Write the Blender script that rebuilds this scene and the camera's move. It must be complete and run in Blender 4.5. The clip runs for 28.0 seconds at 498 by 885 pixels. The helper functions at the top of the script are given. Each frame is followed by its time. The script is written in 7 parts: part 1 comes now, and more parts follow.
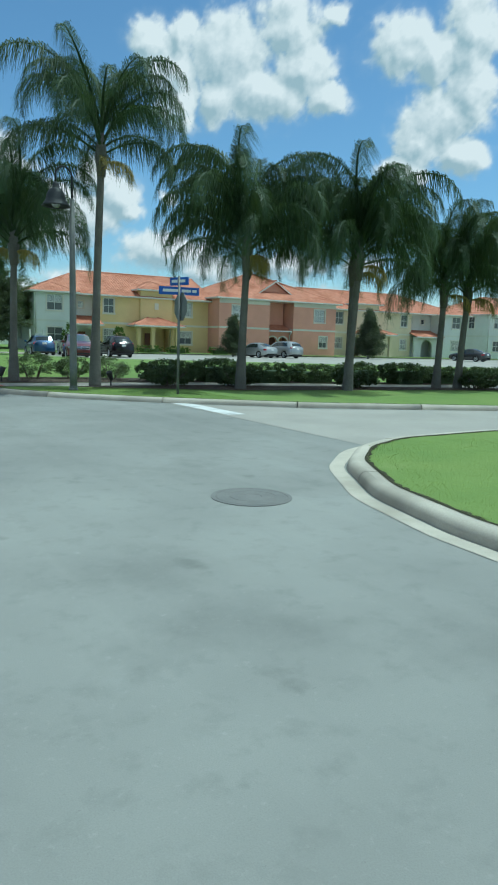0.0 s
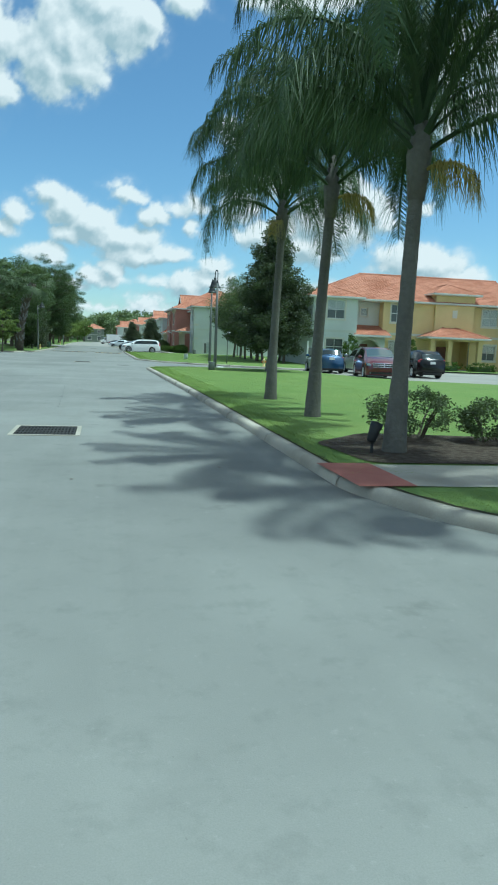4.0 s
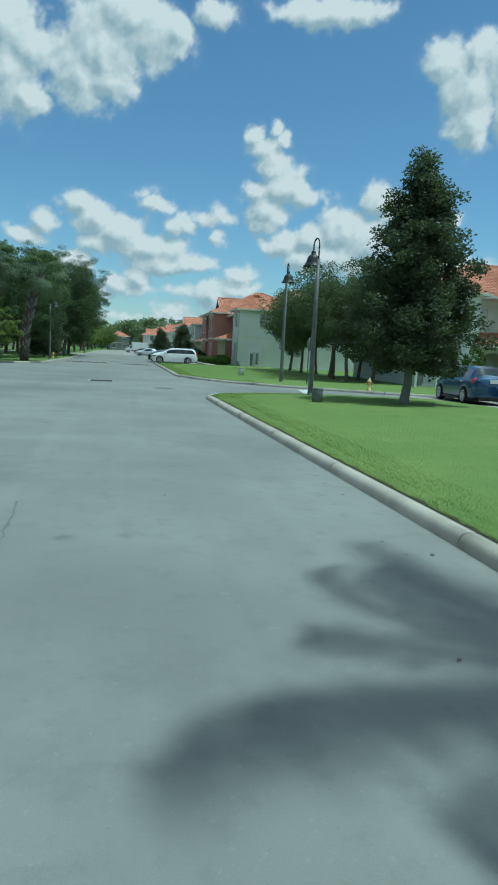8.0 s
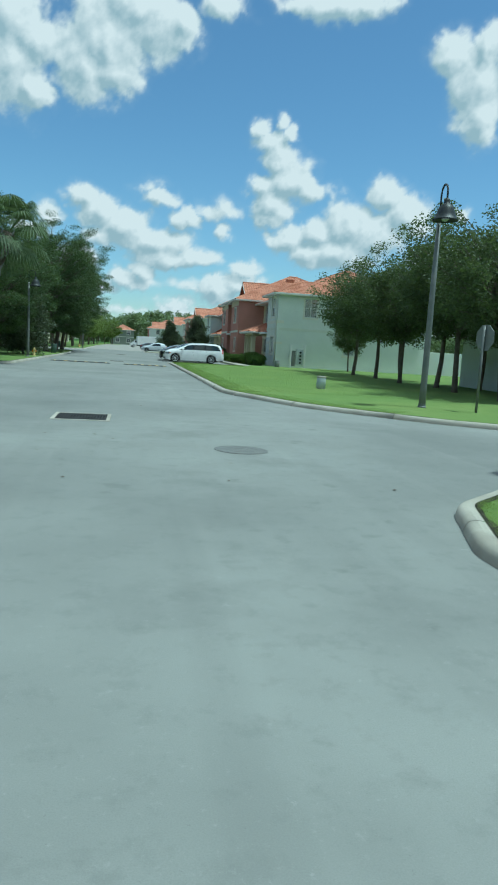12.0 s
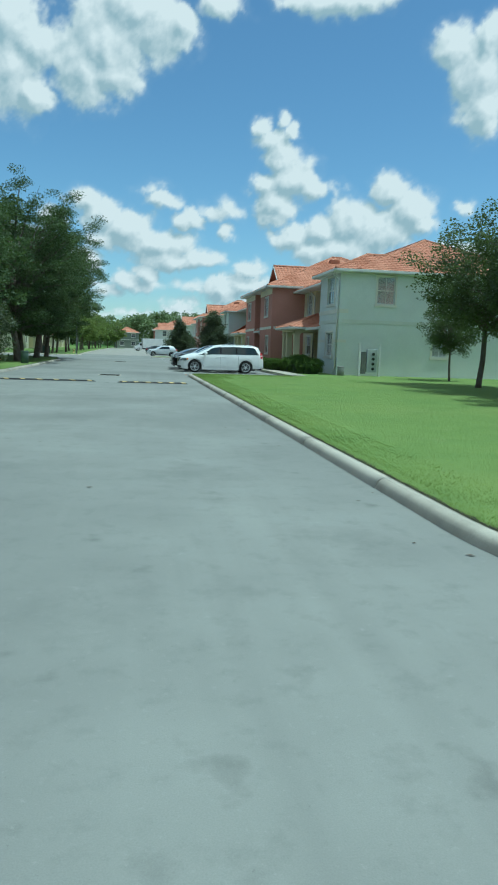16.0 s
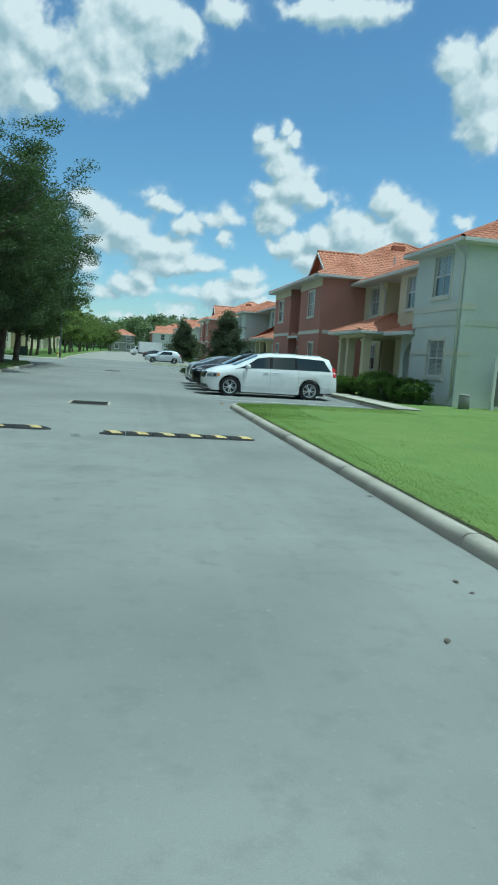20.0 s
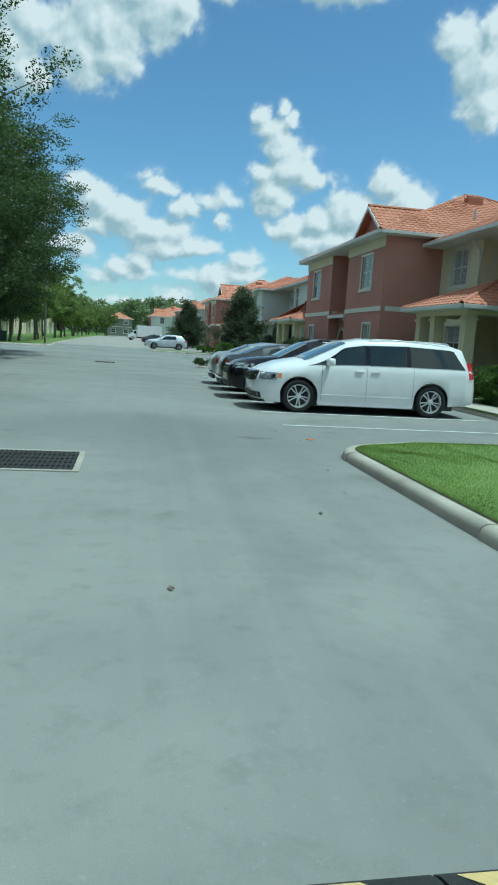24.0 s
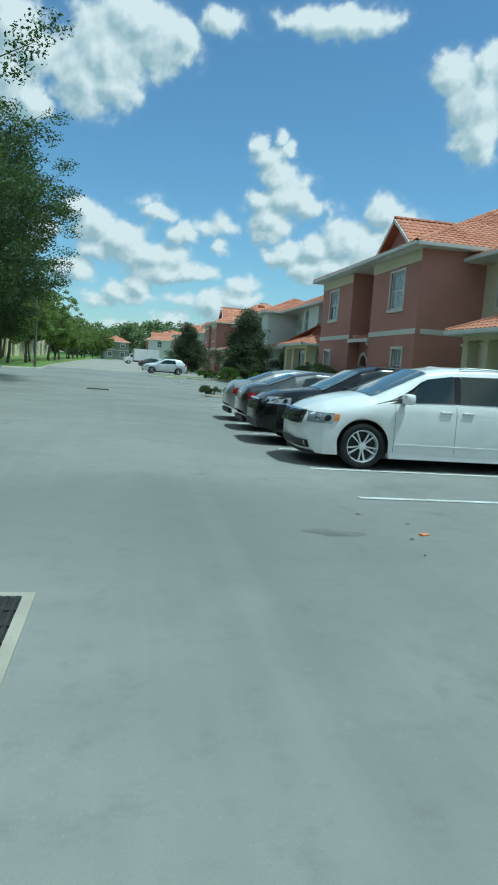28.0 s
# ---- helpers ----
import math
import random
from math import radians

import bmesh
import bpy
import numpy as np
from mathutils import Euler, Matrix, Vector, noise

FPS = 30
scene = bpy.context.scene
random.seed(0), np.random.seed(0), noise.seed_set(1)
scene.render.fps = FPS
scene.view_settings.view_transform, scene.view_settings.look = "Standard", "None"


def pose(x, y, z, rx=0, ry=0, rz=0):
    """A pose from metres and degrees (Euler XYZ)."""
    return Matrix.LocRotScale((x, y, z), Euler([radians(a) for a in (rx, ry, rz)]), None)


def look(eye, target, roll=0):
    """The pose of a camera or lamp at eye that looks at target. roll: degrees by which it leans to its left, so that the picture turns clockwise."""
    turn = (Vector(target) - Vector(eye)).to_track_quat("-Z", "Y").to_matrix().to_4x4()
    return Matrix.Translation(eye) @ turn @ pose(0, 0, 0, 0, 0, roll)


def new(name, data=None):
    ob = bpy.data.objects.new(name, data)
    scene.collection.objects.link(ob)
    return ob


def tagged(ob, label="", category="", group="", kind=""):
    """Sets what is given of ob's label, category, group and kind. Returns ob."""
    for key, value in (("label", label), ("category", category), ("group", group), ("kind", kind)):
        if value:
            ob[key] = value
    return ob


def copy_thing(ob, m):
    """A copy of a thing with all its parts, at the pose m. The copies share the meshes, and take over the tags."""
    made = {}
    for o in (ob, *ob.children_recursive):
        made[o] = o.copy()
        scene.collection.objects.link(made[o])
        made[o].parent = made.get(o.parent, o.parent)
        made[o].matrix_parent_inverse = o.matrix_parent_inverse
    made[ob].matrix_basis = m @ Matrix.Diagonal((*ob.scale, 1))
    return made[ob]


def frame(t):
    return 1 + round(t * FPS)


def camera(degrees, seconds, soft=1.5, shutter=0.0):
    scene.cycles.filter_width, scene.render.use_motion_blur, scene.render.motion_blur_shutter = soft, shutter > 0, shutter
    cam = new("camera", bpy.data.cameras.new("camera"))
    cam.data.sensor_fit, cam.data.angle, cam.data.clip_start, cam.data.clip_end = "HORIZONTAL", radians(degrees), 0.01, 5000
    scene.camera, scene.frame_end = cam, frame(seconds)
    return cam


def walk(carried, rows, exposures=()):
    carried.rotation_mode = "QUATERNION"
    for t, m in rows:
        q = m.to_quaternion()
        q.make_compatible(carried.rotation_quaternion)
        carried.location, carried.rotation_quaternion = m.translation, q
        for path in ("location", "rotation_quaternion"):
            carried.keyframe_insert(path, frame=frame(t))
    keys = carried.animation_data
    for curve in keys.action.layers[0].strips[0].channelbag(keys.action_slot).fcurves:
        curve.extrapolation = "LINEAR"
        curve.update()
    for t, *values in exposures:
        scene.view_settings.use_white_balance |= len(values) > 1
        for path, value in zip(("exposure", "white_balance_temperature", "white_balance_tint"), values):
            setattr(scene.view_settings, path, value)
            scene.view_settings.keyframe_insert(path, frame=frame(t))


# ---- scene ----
# The car's way through the estate: seconds, eye, target, lean.
cam = camera(39.94, 28.0, soft=2.0)
PATH = [
    (0, (-0.715, -103.843, 1.520), (4.553, -95.469, 0.064), 1.68),
    (0.5, (-0.382, -102.471, 1.526), (4.293, -93.750, 0.080), 1.80),
    (1, (-0.161, -101.011, 1.525), (4.060, -92.061, 0.083), 2.27),
    (1.5, (-0.014, -99.619, 1.525), (3.735, -90.461, 0.082), 2.96),
    (2, (0.081, -98.125, 1.536), (3.364, -88.795, 0.059), 2.75),
    (2.5, (0.159, -96.454, 1.542), (3.027, -86.991, 0.050), 2.69),
    (3, (0.211, -94.739, 1.540), (2.758, -85.178, 0.085), 2.45),
    (3.5, (0.254, -93.017, 1.525), (2.538, -83.388, 0.087), 2.43),
    (4, (0.285, -91.176, 1.535), (2.372, -81.497, 0.131), 2.40),
    (4.5, (0.292, -89.278, 1.532), (2.242, -79.563, 0.184), 2.58),
    (6.5, (0.136, -81.629, 1.534), (1.861, -71.891, 0.057), 2.62),
    (7, (0.105, -79.488, 1.511), (1.813, -69.744, 0.046), 3.13),
    (7.5, (0.102, -77.358, 1.525), (1.840, -67.602, 0.184), 3.08),
    (8, (0.073, -75.215, 1.522), (1.843, -65.457, 0.239), 3.07),
    (8.5, (0.084, -73.157, 1.519), (1.851, -63.407, 0.175), 2.74),
    (9, (0.070, -71.053, 1.509), (1.821, -61.303, 0.145), 2.49),
    (9.5, (0.042, -68.847, 1.519), (1.779, -59.089, 0.192), 2.51),
    (10, (0.004, -66.677, 1.540), (1.719, -56.914, 0.222), 2.58),
    (10.5, (-0.015, -64.471, 1.529), (1.687, -54.710, 0.174), 2.96),
    (11, (-0.067, -62.212, 1.527), (1.646, -52.455, 0.160), 3.40),
    (11.5, (-0.107, -60.070, 1.527), (1.610, -50.311, 0.183), 3.40),
    (12, (-0.152, -57.938, 1.505), (1.573, -48.181, 0.151), 3.44),
    (12.5, (-0.159, -55.902, 1.500), (1.570, -46.148, 0.137), 3.32),
    (14.5, (0.266, -46.131, 1.522), (1.982, -36.385, 0.077), 2.13),
    (15, (0.218, -44.155, 1.508), (1.906, -34.398, 0.111), 1.82),
    (15.5, (0.157, -42.153, 1.517), (1.796, -32.389, 0.107), 1.89),
    (16, (0.123, -40.209, 1.525), (1.732, -30.433, 0.166), 1.94),
    (16.5, (0.080, -38.211, 1.517), (1.670, -28.425, 0.217), 1.97),
    (17, (0.043, -36.244, 1.514), (1.659, -26.466, 0.179), 2.15),
    (17.5, (0.003, -34.295, 1.519), (1.635, -24.518, 0.198), 2.46),
    (18, (-0.017, -32.296, 1.534), (1.621, -22.515, 0.249), 2.57),
    (18.5, (-0.073, -30.370, 1.548), (1.581, -20.589, 0.281), 2.99),
    (19, (-0.104, -28.422, 1.535), (1.572, -18.646, 0.264), 3.38),
    (19.5, (-0.135, -26.430, 1.548), (1.565, -16.657, 0.277), 3.70),
    (20, (-0.164, -24.529, 1.539), (1.560, -14.758, 0.288), 3.78),
    (20.5, (-0.187, -22.664, 1.538), (1.527, -12.895, 0.263), 3.51),
    (21, (-0.196, -20.916, 1.534), (1.515, -11.154, 0.197), 3.27),
    (21.5, (-0.200, -19.311, 1.523), (1.495, -9.561, 0.083), 3.16),
    (23.5, (-0.213, -14.384, 1.519), (1.530, -4.656, -0.004), 3.60),
    (24, (-0.209, -13.640, 1.511), (1.546, -3.907, 0.033), 3.54),
    (24.5, (-0.219, -12.978, 1.508), (1.549, -3.245, 0.039), 3.66),
    (25, (-0.229, -12.402, 1.505), (1.553, -2.667, 0.069), 4.53),
    (25.5, (-0.284, -11.923, 1.523), (1.521, -2.160, 0.326), 4.73),
    (26, (-0.260, -11.512, 1.505), (1.551, -1.743, 0.371), 3.59),
    (26.5, (-0.214, -10.990, 1.505), (1.618, -1.225, 0.374), 3.69),
    (27, (-0.203, -10.420, 1.510), (1.613, -0.651, 0.384), 3.68),
    (27.5, (-0.216, -9.839, 1.501), (1.592, -0.067, 0.390), 3.81),
    (28, (-0.226, -9.209, 1.499), (1.584, 0.562, 0.376), 4.12),
]
walk(cam, [(t, look(eye, target, roll)) for t, eye, target, roll in PATH], exposures=[(0, -0.02, 5150, -17), (1.0, 0.07, 5150, -17), (4.5, 0.09, 5150, -17), (6.8, -0.02, 5060, -20), (7.4, -0.06, 5060, -20), (8, -0.24, 5060, -20), (8.7, -0.06, 5060, -20), (28, -0.05, 5060, -20)])

# ---- sky and sun ----
SUN_AZ, SUN_EL = radians(16.0), radians(71.0)       # sun stands towards +x, turned a little to -y
sun_dir = Vector((math.cos(SUN_EL) * math.cos(SUN_AZ), -math.cos(SUN_EL) * math.sin(SUN_AZ), math.sin(SUN_EL)))
world = bpy.data.worlds.new("world")
scene.world = world
world.use_nodes = True
wn = world.node_tree
sky = wn.nodes.new("ShaderNodeTexSky")
sky.sky_type, sky.sun_disc = "NISHITA", False
sky.sun_elevation, sky.sun_rotation = SUN_EL, radians(90.0) + SUN_AZ
sky.air_density, sky.dust_density, sky.ozone_density = 1.0, 0.5, 2.3
wn.links.new(sky.outputs[0], wn.nodes["Background"].inputs[0])
wn.nodes["Background"].inputs[1].default_value = 0.114
sun = new("sun", bpy.data.lights.new("sun", "SUN"))
sun.data.energy, sun.data.angle, sun.data.color = 3.65, radians(1.6), (1.0, 0.95, 0.87)
sun.matrix_world = look(sun_dir * 100, (0, 0, 0))
scene.view_settings.exposure = 0.0

# ---- materials ----
def shader(name, rough=0.8, metal=0.0, base=(0.5, 0.5, 0.5), spec=0.5):
    m = bpy.data.materials.new(name)
    m.use_nodes = True
    nt = m.node_tree
    b = nt.nodes["Principled BSDF"]
    b.inputs["Base Color"].default_value = (*base, 1)
    b.inputs["Roughness"].default_value, b.inputs["Metallic"].default_value = rough, metal
    b.inputs["Specular IOR Level"].default_value = spec
    return m, nt, b


def mix(nt, a, b, fac):
    n = nt.nodes.new("ShaderNodeMix")
    n.data_type = "RGBA"
    for slot, v in ((0, fac), (6, a), (7, b)):
        if isinstance(v, (tuple, list)):
            n.inputs[slot].default_value = (*v[:3], 1)
        elif isinstance(v, (int, float)):
            n.inputs[slot].default_value = v
        else:
            nt.links.new(v, n.inputs[slot])
    return n.outputs[2]


def noise_tex(nt, scale, detail=4.0, rough=0.55, lo=0.35, hi=0.65, stretch=None, object_space=False):
    tc = nt.nodes.new("ShaderNodeTexCoord")
    src = tc.outputs["Object"]
    if not object_space:
        src = nt.nodes.new("ShaderNodeNewGeometry").outputs["Position"]
    if stretch:
        mp = nt.nodes.new("ShaderNodeMapping")
        mp.inputs["Scale"].default_value = stretch
        nt.links.new(src, mp.inputs[0])
        src = mp.outputs[0]
    n = nt.nodes.new("ShaderNodeTexNoise")
    n.inputs["Scale"].default_value, n.inputs["Detail"].default_value, n.inputs["Roughness"].default_value = scale, detail, rough
    nt.links.new(src, n.inputs["Vector"])
    r = nt.nodes.new("ShaderNodeMapRange")
    r.inputs[1].default_value, r.inputs[2].default_value = lo, hi
    nt.links.new(n.outputs[0], r.inputs[0])
    return r.outputs[0]


def bump(nt, bsdf, height, strength=0.3, distance=0.02):
    n = nt.nodes.new("ShaderNodeBump")
    n.inputs["Strength"].default_value, n.inputs["Distance"].default_value = strength, distance
    nt.links.new(height, n.inputs["Height"])
    nt.links.new(n.outputs[0], bsdf.inputs["Normal"])


def surface(name, a, b, scale=2.0, fine=40.0, rough=0.85, metal=0.0, relief=0.2, depth=0.01, c=None, big=0.25, spec=0.4, random_shift=0.0, island=False):
    """Two base colours mixed at a coarse scale, a fine grain over them, and a bump."""
    m, nt, bs = shader(name, rough, metal, a, spec)
    col = mix(nt, a, b, noise_tex(nt, scale, 5))
    if c:
        col = mix(nt, col, c, noise_tex(nt, big, 4, lo=0.45, hi=0.7))
    grain = noise_tex(nt, fine, 3, lo=0.25, hi=0.75)
    dark = tuple(v * 0.72 for v in a)
    g2 = nt.nodes.new("ShaderNodeMath")
    g2.operation = "MULTIPLY"
    g2.inputs[1].default_value = 0.45
    nt.links.new(grain, g2.inputs[0])
    col = mix(nt, col, dark, g2.outputs[0])
    if random_shift:
        src = nt.nodes.new("ShaderNodeNewGeometry").outputs["Random Per Island"] if island else nt.nodes.new("ShaderNodeObjectInfo").outputs["Random"]
        hv = nt.nodes.new("ShaderNodeHueSaturation")
        r = nt.nodes.new("ShaderNodeMapRange")
        r.inputs[3].default_value, r.inputs[4].default_value = 1 - random_shift, 1 + random_shift
        nt.links.new(src, r.inputs[0])
        nt.links.new(r.outputs[0], hv.inputs["Value"])
        nt.links.new(col, hv.inputs["Color"])
        col = hv.outputs[0]
    nt.links.new(col, bs.inputs["Base Color"])
    if relief:
        bump(nt, bs, grain, relief, depth)
    return m


M = {}
M["asphalt"] = surface("asphalt", (0.25, 0.251, 0.232), (0.30, 0.301, 0.278), 0.6, 150, 0.9, relief=0.25, depth=0.004, c=(0.19, 0.191, 0.18), big=0.16, spec=0.3)
ant = M["asphalt"].node_tree            # long faint wheel tracks and small dark spots
abs_ = ant.nodes["Principled BSDF"]
acol = abs_.inputs["Base Color"].links[0].from_socket
acol = mix(ant, acol, (0.18, 0.18, 0.168), noise_tex(ant, 1.0, 4, lo=0.55, hi=1.15, stretch=(1.6, 0.07, 1)))
acol = mix(ant, acol, (0.32, 0.317, 0.29), noise_tex(ant, 1.0, 5, lo=0.55, hi=1.5, stretch=(2.3, 0.05, 1)))
acol = mix(ant, acol, (0.12, 0.12, 0.112), noise_tex(ant, 1.7, 6, lo=0.64, hi=0.82))
acol = mix(ant, acol, (0.17, 0.172, 0.16), noise_tex(ant, 0.42, 7, rough=0.65, lo=0.55, hi=0.78))
acol = mix(ant, acol, (0.36, 0.355, 0.33), noise_tex(ant, 6.0, 6, rough=0.7, lo=0.64, hi=0.85))
acol = mix(ant, acol, (0.155, 0.157, 0.147), noise_tex(ant, 4.0, 6, rough=0.7, lo=0.52, hi=1.0))
acol = mix(ant, acol, (0.36, 0.355, 0.33), noise_tex(ant, 22.0, 4, rough=0.75, lo=0.60, hi=0.95))
acol = mix(ant, acol, (0.10, 0.10, 0.095), noise_tex(ant, 30.0, 3, rough=0.7, lo=0.66, hi=0.95))
acol = mix(ant, acol, (0.16, 0.162, 0.152), noise_tex(ant, 0.13, 4, lo=0.5, hi=0.9))
ant.links.new(acol, abs_.inputs["Base Color"])
M["concrete"] = surface("concrete", (0.42, 0.385, 0.32), (0.51, 0.47, 0.39), 1.5, 60, 0.9, relief=0.16, depth=0.004, c=(0.30, 0.275, 0.225), big=0.9, spec=0.3, random_shift=0.08)
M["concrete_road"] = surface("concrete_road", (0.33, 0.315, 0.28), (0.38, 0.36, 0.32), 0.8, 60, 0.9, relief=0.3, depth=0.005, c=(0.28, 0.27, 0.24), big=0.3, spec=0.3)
M["paver_red"] = surface("tactile_red", (0.36, 0.13, 0.10), (0.42, 0.17, 0.13), 3, 60, 0.9, relief=0.3)
M["lawn"] = surface("lawn", (0.166, 0.240, 0.070), (0.192, 0.268, 0.080), 1.2, 45, 0.95, relief=0.4, depth=0.02, c=(0.215, 0.275, 0.085), big=0.22, spec=0.1)
lnt = M["lawn"].node_tree               # duller and drier patches
lbs = lnt.nodes["Principled BSDF"]
lcol = mix(lnt, lbs.inputs["Base Color"].links[0].from_socket, (0.125, 0.20, 0.062), noise_tex(lnt, 0.5, 5, rough=0.65, lo=0.5, hi=0.85))
lcol = mix(lnt, lcol, (0.27, 0.30, 0.13), noise_tex(lnt, 0.9, 6, rough=0.7, lo=0.58, hi=0.95))
lnt.links.new(lcol, lbs.inputs["Base Color"])
# soil colour darkened to hold the shadow at the edge of the turf
M["soil"] = surface("shaded_soil", (0.045, 0.045, 0.028), (0.095, 0.09, 0.055), 12, 60, 0.95, relief=0.8, depth=0.02, spec=0.1)
M["mulch"] = surface("mulch", (0.095, 0.072, 0.056), (0.20, 0.165, 0.13), 9, 45, 0.95, relief=1.0, depth=0.04, spec=0.1)
M["far_ground"] = surface("far_ground", (0.07, 0.14, 0.025), (0.10, 0.17, 0.04), 0.1, 3, 0.95, relief=0.4, depth=0.1, spec=0.1)
M["trunk_palm"] = surface("palm_bark", (0.135, 0.128, 0.112), (0.20, 0.19, 0.168), 1.6, 14, 0.95, relief=0.6, depth=0.02, c=(0.16, 0.15, 0.13), big=1.2, spec=0.2)
M["pale_bark"] = surface("pale_bark", (0.25, 0.245, 0.225), (0.33, 0.32, 0.30), 4, 22, 0.95, relief=0.6, depth=0.02, c=(0.18, 0.18, 0.165), spec=0.2)
M["bark"] = surface("bark", (0.13, 0.105, 0.08), (0.20, 0.17, 0.14), 4, 22, 0.95, relief=0.9, depth=0.03, spec=0.2)


def stucco(name, a):
    b = tuple(v * 0.93 for v in a)
    return surface(name, a, b, 0.7, 25, 0.92, relief=0.35, depth=0.008, c=tuple(v * 0.88 for v in a), big=0.35, spec=0.2)


M["w_green"] = stucco("stucco_sage", (0.73, 0.76, 0.715))
M["w_terra"] = stucco("stucco_terracotta", (0.50, 0.255, 0.205))
M["w_salmon"] = stucco("stucco_salmon", (0.752, 0.410, 0.308))
M["w_ochre"] = stucco("stucco_ochre", (0.800, 0.638, 0.319))
M["w_cream"] = stucco("stucco_cream", (0.75, 0.67, 0.47))
M["w_grey_green"] = stucco("stucco_olive", (0.24, 0.27, 0.22))
M["w_pale"] = stucco("stucco_ivory", (0.66, 0.62, 0.50))
M["w_grey"] = stucco("stucco_pale", (0.70, 0.72, 0.64))
M["trim"] = surface("painted_trim", (0.74, 0.72, 0.62), (0.68, 0.66, 0.57), 1.0, 30, 0.7, relief=0.1, spec=0.3)
M["gutter"] = surface("gutter_paint", (0.72, 0.72, 0.68), (0.64, 0.64, 0.6), 1.0, 30, 0.5, relief=0.05)
M["tile"] = surface("roof_tile", (0.50, 0.225, 0.14), (0.565, 0.265, 0.175), 1.2, 20, 0.85, relief=0.2, depth=0.01, c=(0.37, 0.14, 0.08), big=0.5, spec=0.25, random_shift=0.08, island=True)
M["tile_base"] = surface("roof_underlay", (0.40, 0.16, 0.095), (0.45, 0.19, 0.115), 1.2, 20, 0.9, relief=0.2)
M["door"] = surface("door_paint", (0.18, 0.07, 0.05), (0.22, 0.09, 0.06), 2, 20, 0.5, relief=0.05)
# near-black colour that stands in for the shade inside the rooms
M["dark_room"] = surface("room_shade_dark", (0.05, 0.05, 0.05), (0.07, 0.07, 0.065), 2, 20, 0.9, relief=0)
M["blind"] = surface("window_blind", (0.50, 0.51, 0.51), (0.58, 0.59, 0.58), 2, 20, 0.8, relief=0)
M["white_paint"] = surface("road_paint", (0.72, 0.72, 0.70), (0.62, 0.62, 0.6), 4, 40, 0.8, relief=0.2, c=(0.4, 0.4, 0.39), big=2.5)
M["post_white"] = surface("white_post_paint", (0.78, 0.78, 0.76), (0.7, 0.7, 0.68), 3, 30, 0.6, relief=0.1)
M["rubber"] = surface("black_rubber", (0.022, 0.022, 0.023), (0.035, 0.035, 0.035), 6, 60, 0.85, relief=0.3)
M["yellow"] = surface("yellow_marking", (0.72, 0.53, 0.20), (0.62, 0.48, 0.22), 7, 50, 0.8, relief=0.2, c=(0.25, 0.2, 0.12), big=5)
M["iron"] = surface("cast_iron", (0.05, 0.048, 0.045), (0.075, 0.07, 0.065), 6, 60, 0.7, metal=0.6, relief=0.3)
M["lamp_metal"] = surface("lamp_post_paint", (0.022, 0.025, 0.027), (0.035, 0.038, 0.04), 3, 30, 0.5, metal=0.0, relief=0.1)
M["pole_metal"] = surface("sign_post_metal", (0.16, 0.17, 0.16), (0.22, 0.22, 0.21), 4, 40, 0.6, metal=0.4, relief=0.1)
M["sign_blue"] = surface("sign_blue", (0.03, 0.10, 0.42), (0.035, 0.115, 0.46), 3, 30, 0.5, relief=0)
M["sign_back"] = surface("sign_back_metal", (0.20, 0.21, 0.205), (0.25, 0.26, 0.25), 4, 40, 0.5, metal=0.5, relief=0)
M["utility_green"] = surface("utility_green", (0.06, 0.10, 0.075), (0.09, 0.13, 0.10), 4, 30, 0.7, relief=0.1)
M["utility_grey"] = surface("utility_grey", (0.11, 0.125, 0.118), (0.18, 0.19, 0.18), 7, 40, 0.8, relief=0.2)
M["utility_mid"] = surface("utility_mid", (0.33, 0.34, 0.32), (0.42, 0.42, 0.40), 7, 40, 0.75, relief=0.2, c=(0.20, 0.20, 0.185))
M["meter_grey"] = surface("meter_grey", (0.46, 0.50, 0.51), (0.53, 0.56, 0.57), 4, 30, 0.5, relief=0.05)
M["hydrant"] = surface("hydrant_paint", (0.66, 0.50, 0.18), (0.70, 0.56, 0.26), 6, 40, 0.6, relief=0.1)


def plain(name, base, rough, metal=0.0, coat=0.0, spec=0.5):
    m, nt, b = shader(name, rough, metal, base, spec)
    if coat:
        b.inputs["Coat Weight"].default_value, b.inputs["Coat Roughness"].default_value = coat, 0.04
    g = noise_tex(nt, 1.4, 3, lo=0.4, hi=0.7)
    nt.links.new(mix(nt, base, tuple(v * 0.88 + 0.01 for v in base), g), b.inputs["Base Color"])
    return m


M["car_white"] = plain("car_paint_white", (0.82, 0.82, 0.81), 0.35, coat=0.8)
M["car_black"] = plain("car_paint_black", (0.005, 0.005, 0.006), 0.2, coat=0.2, spec=0.35)
M["car_dark"] = plain("car_paint_charcoal", (0.035, 0.037, 0.04), 0.3, 0.3, coat=1.0)
M["car_pale"] = plain("car_paint_pale_silver", (0.62, 0.65, 0.67), 0.3, 0.2, coat=0.8)
M["car_silver"] = plain("car_paint_silver", (0.42, 0.43, 0.43), 0.3, 0.6, coat=0.8)
M["car_blue"] = plain("car_paint_blue", (0.016, 0.065, 0.16), 0.3, 0.3, coat=1.0)
M["car_maroon"] = plain("car_paint_maroon", (0.13, 0.015, 0.025), 0.3, 0.3, coat=1.0)
M["tyre"] = surface("tyre_rubber", (0.018, 0.018, 0.018), (0.028, 0.028, 0.027), 8, 60, 0.85, relief=0.2)
M["alloy"] = plain("wheel_alloy", (0.74, 0.75, 0.76), 0.35, 0.25)
M["plastic"] = plain("black_trim_plastic", (0.02, 0.02, 0.021), 0.55)
M["lens_red"] = plain("tail_lamp_red", (0.42, 0.012, 0.012), 0.15, coat=1.0)
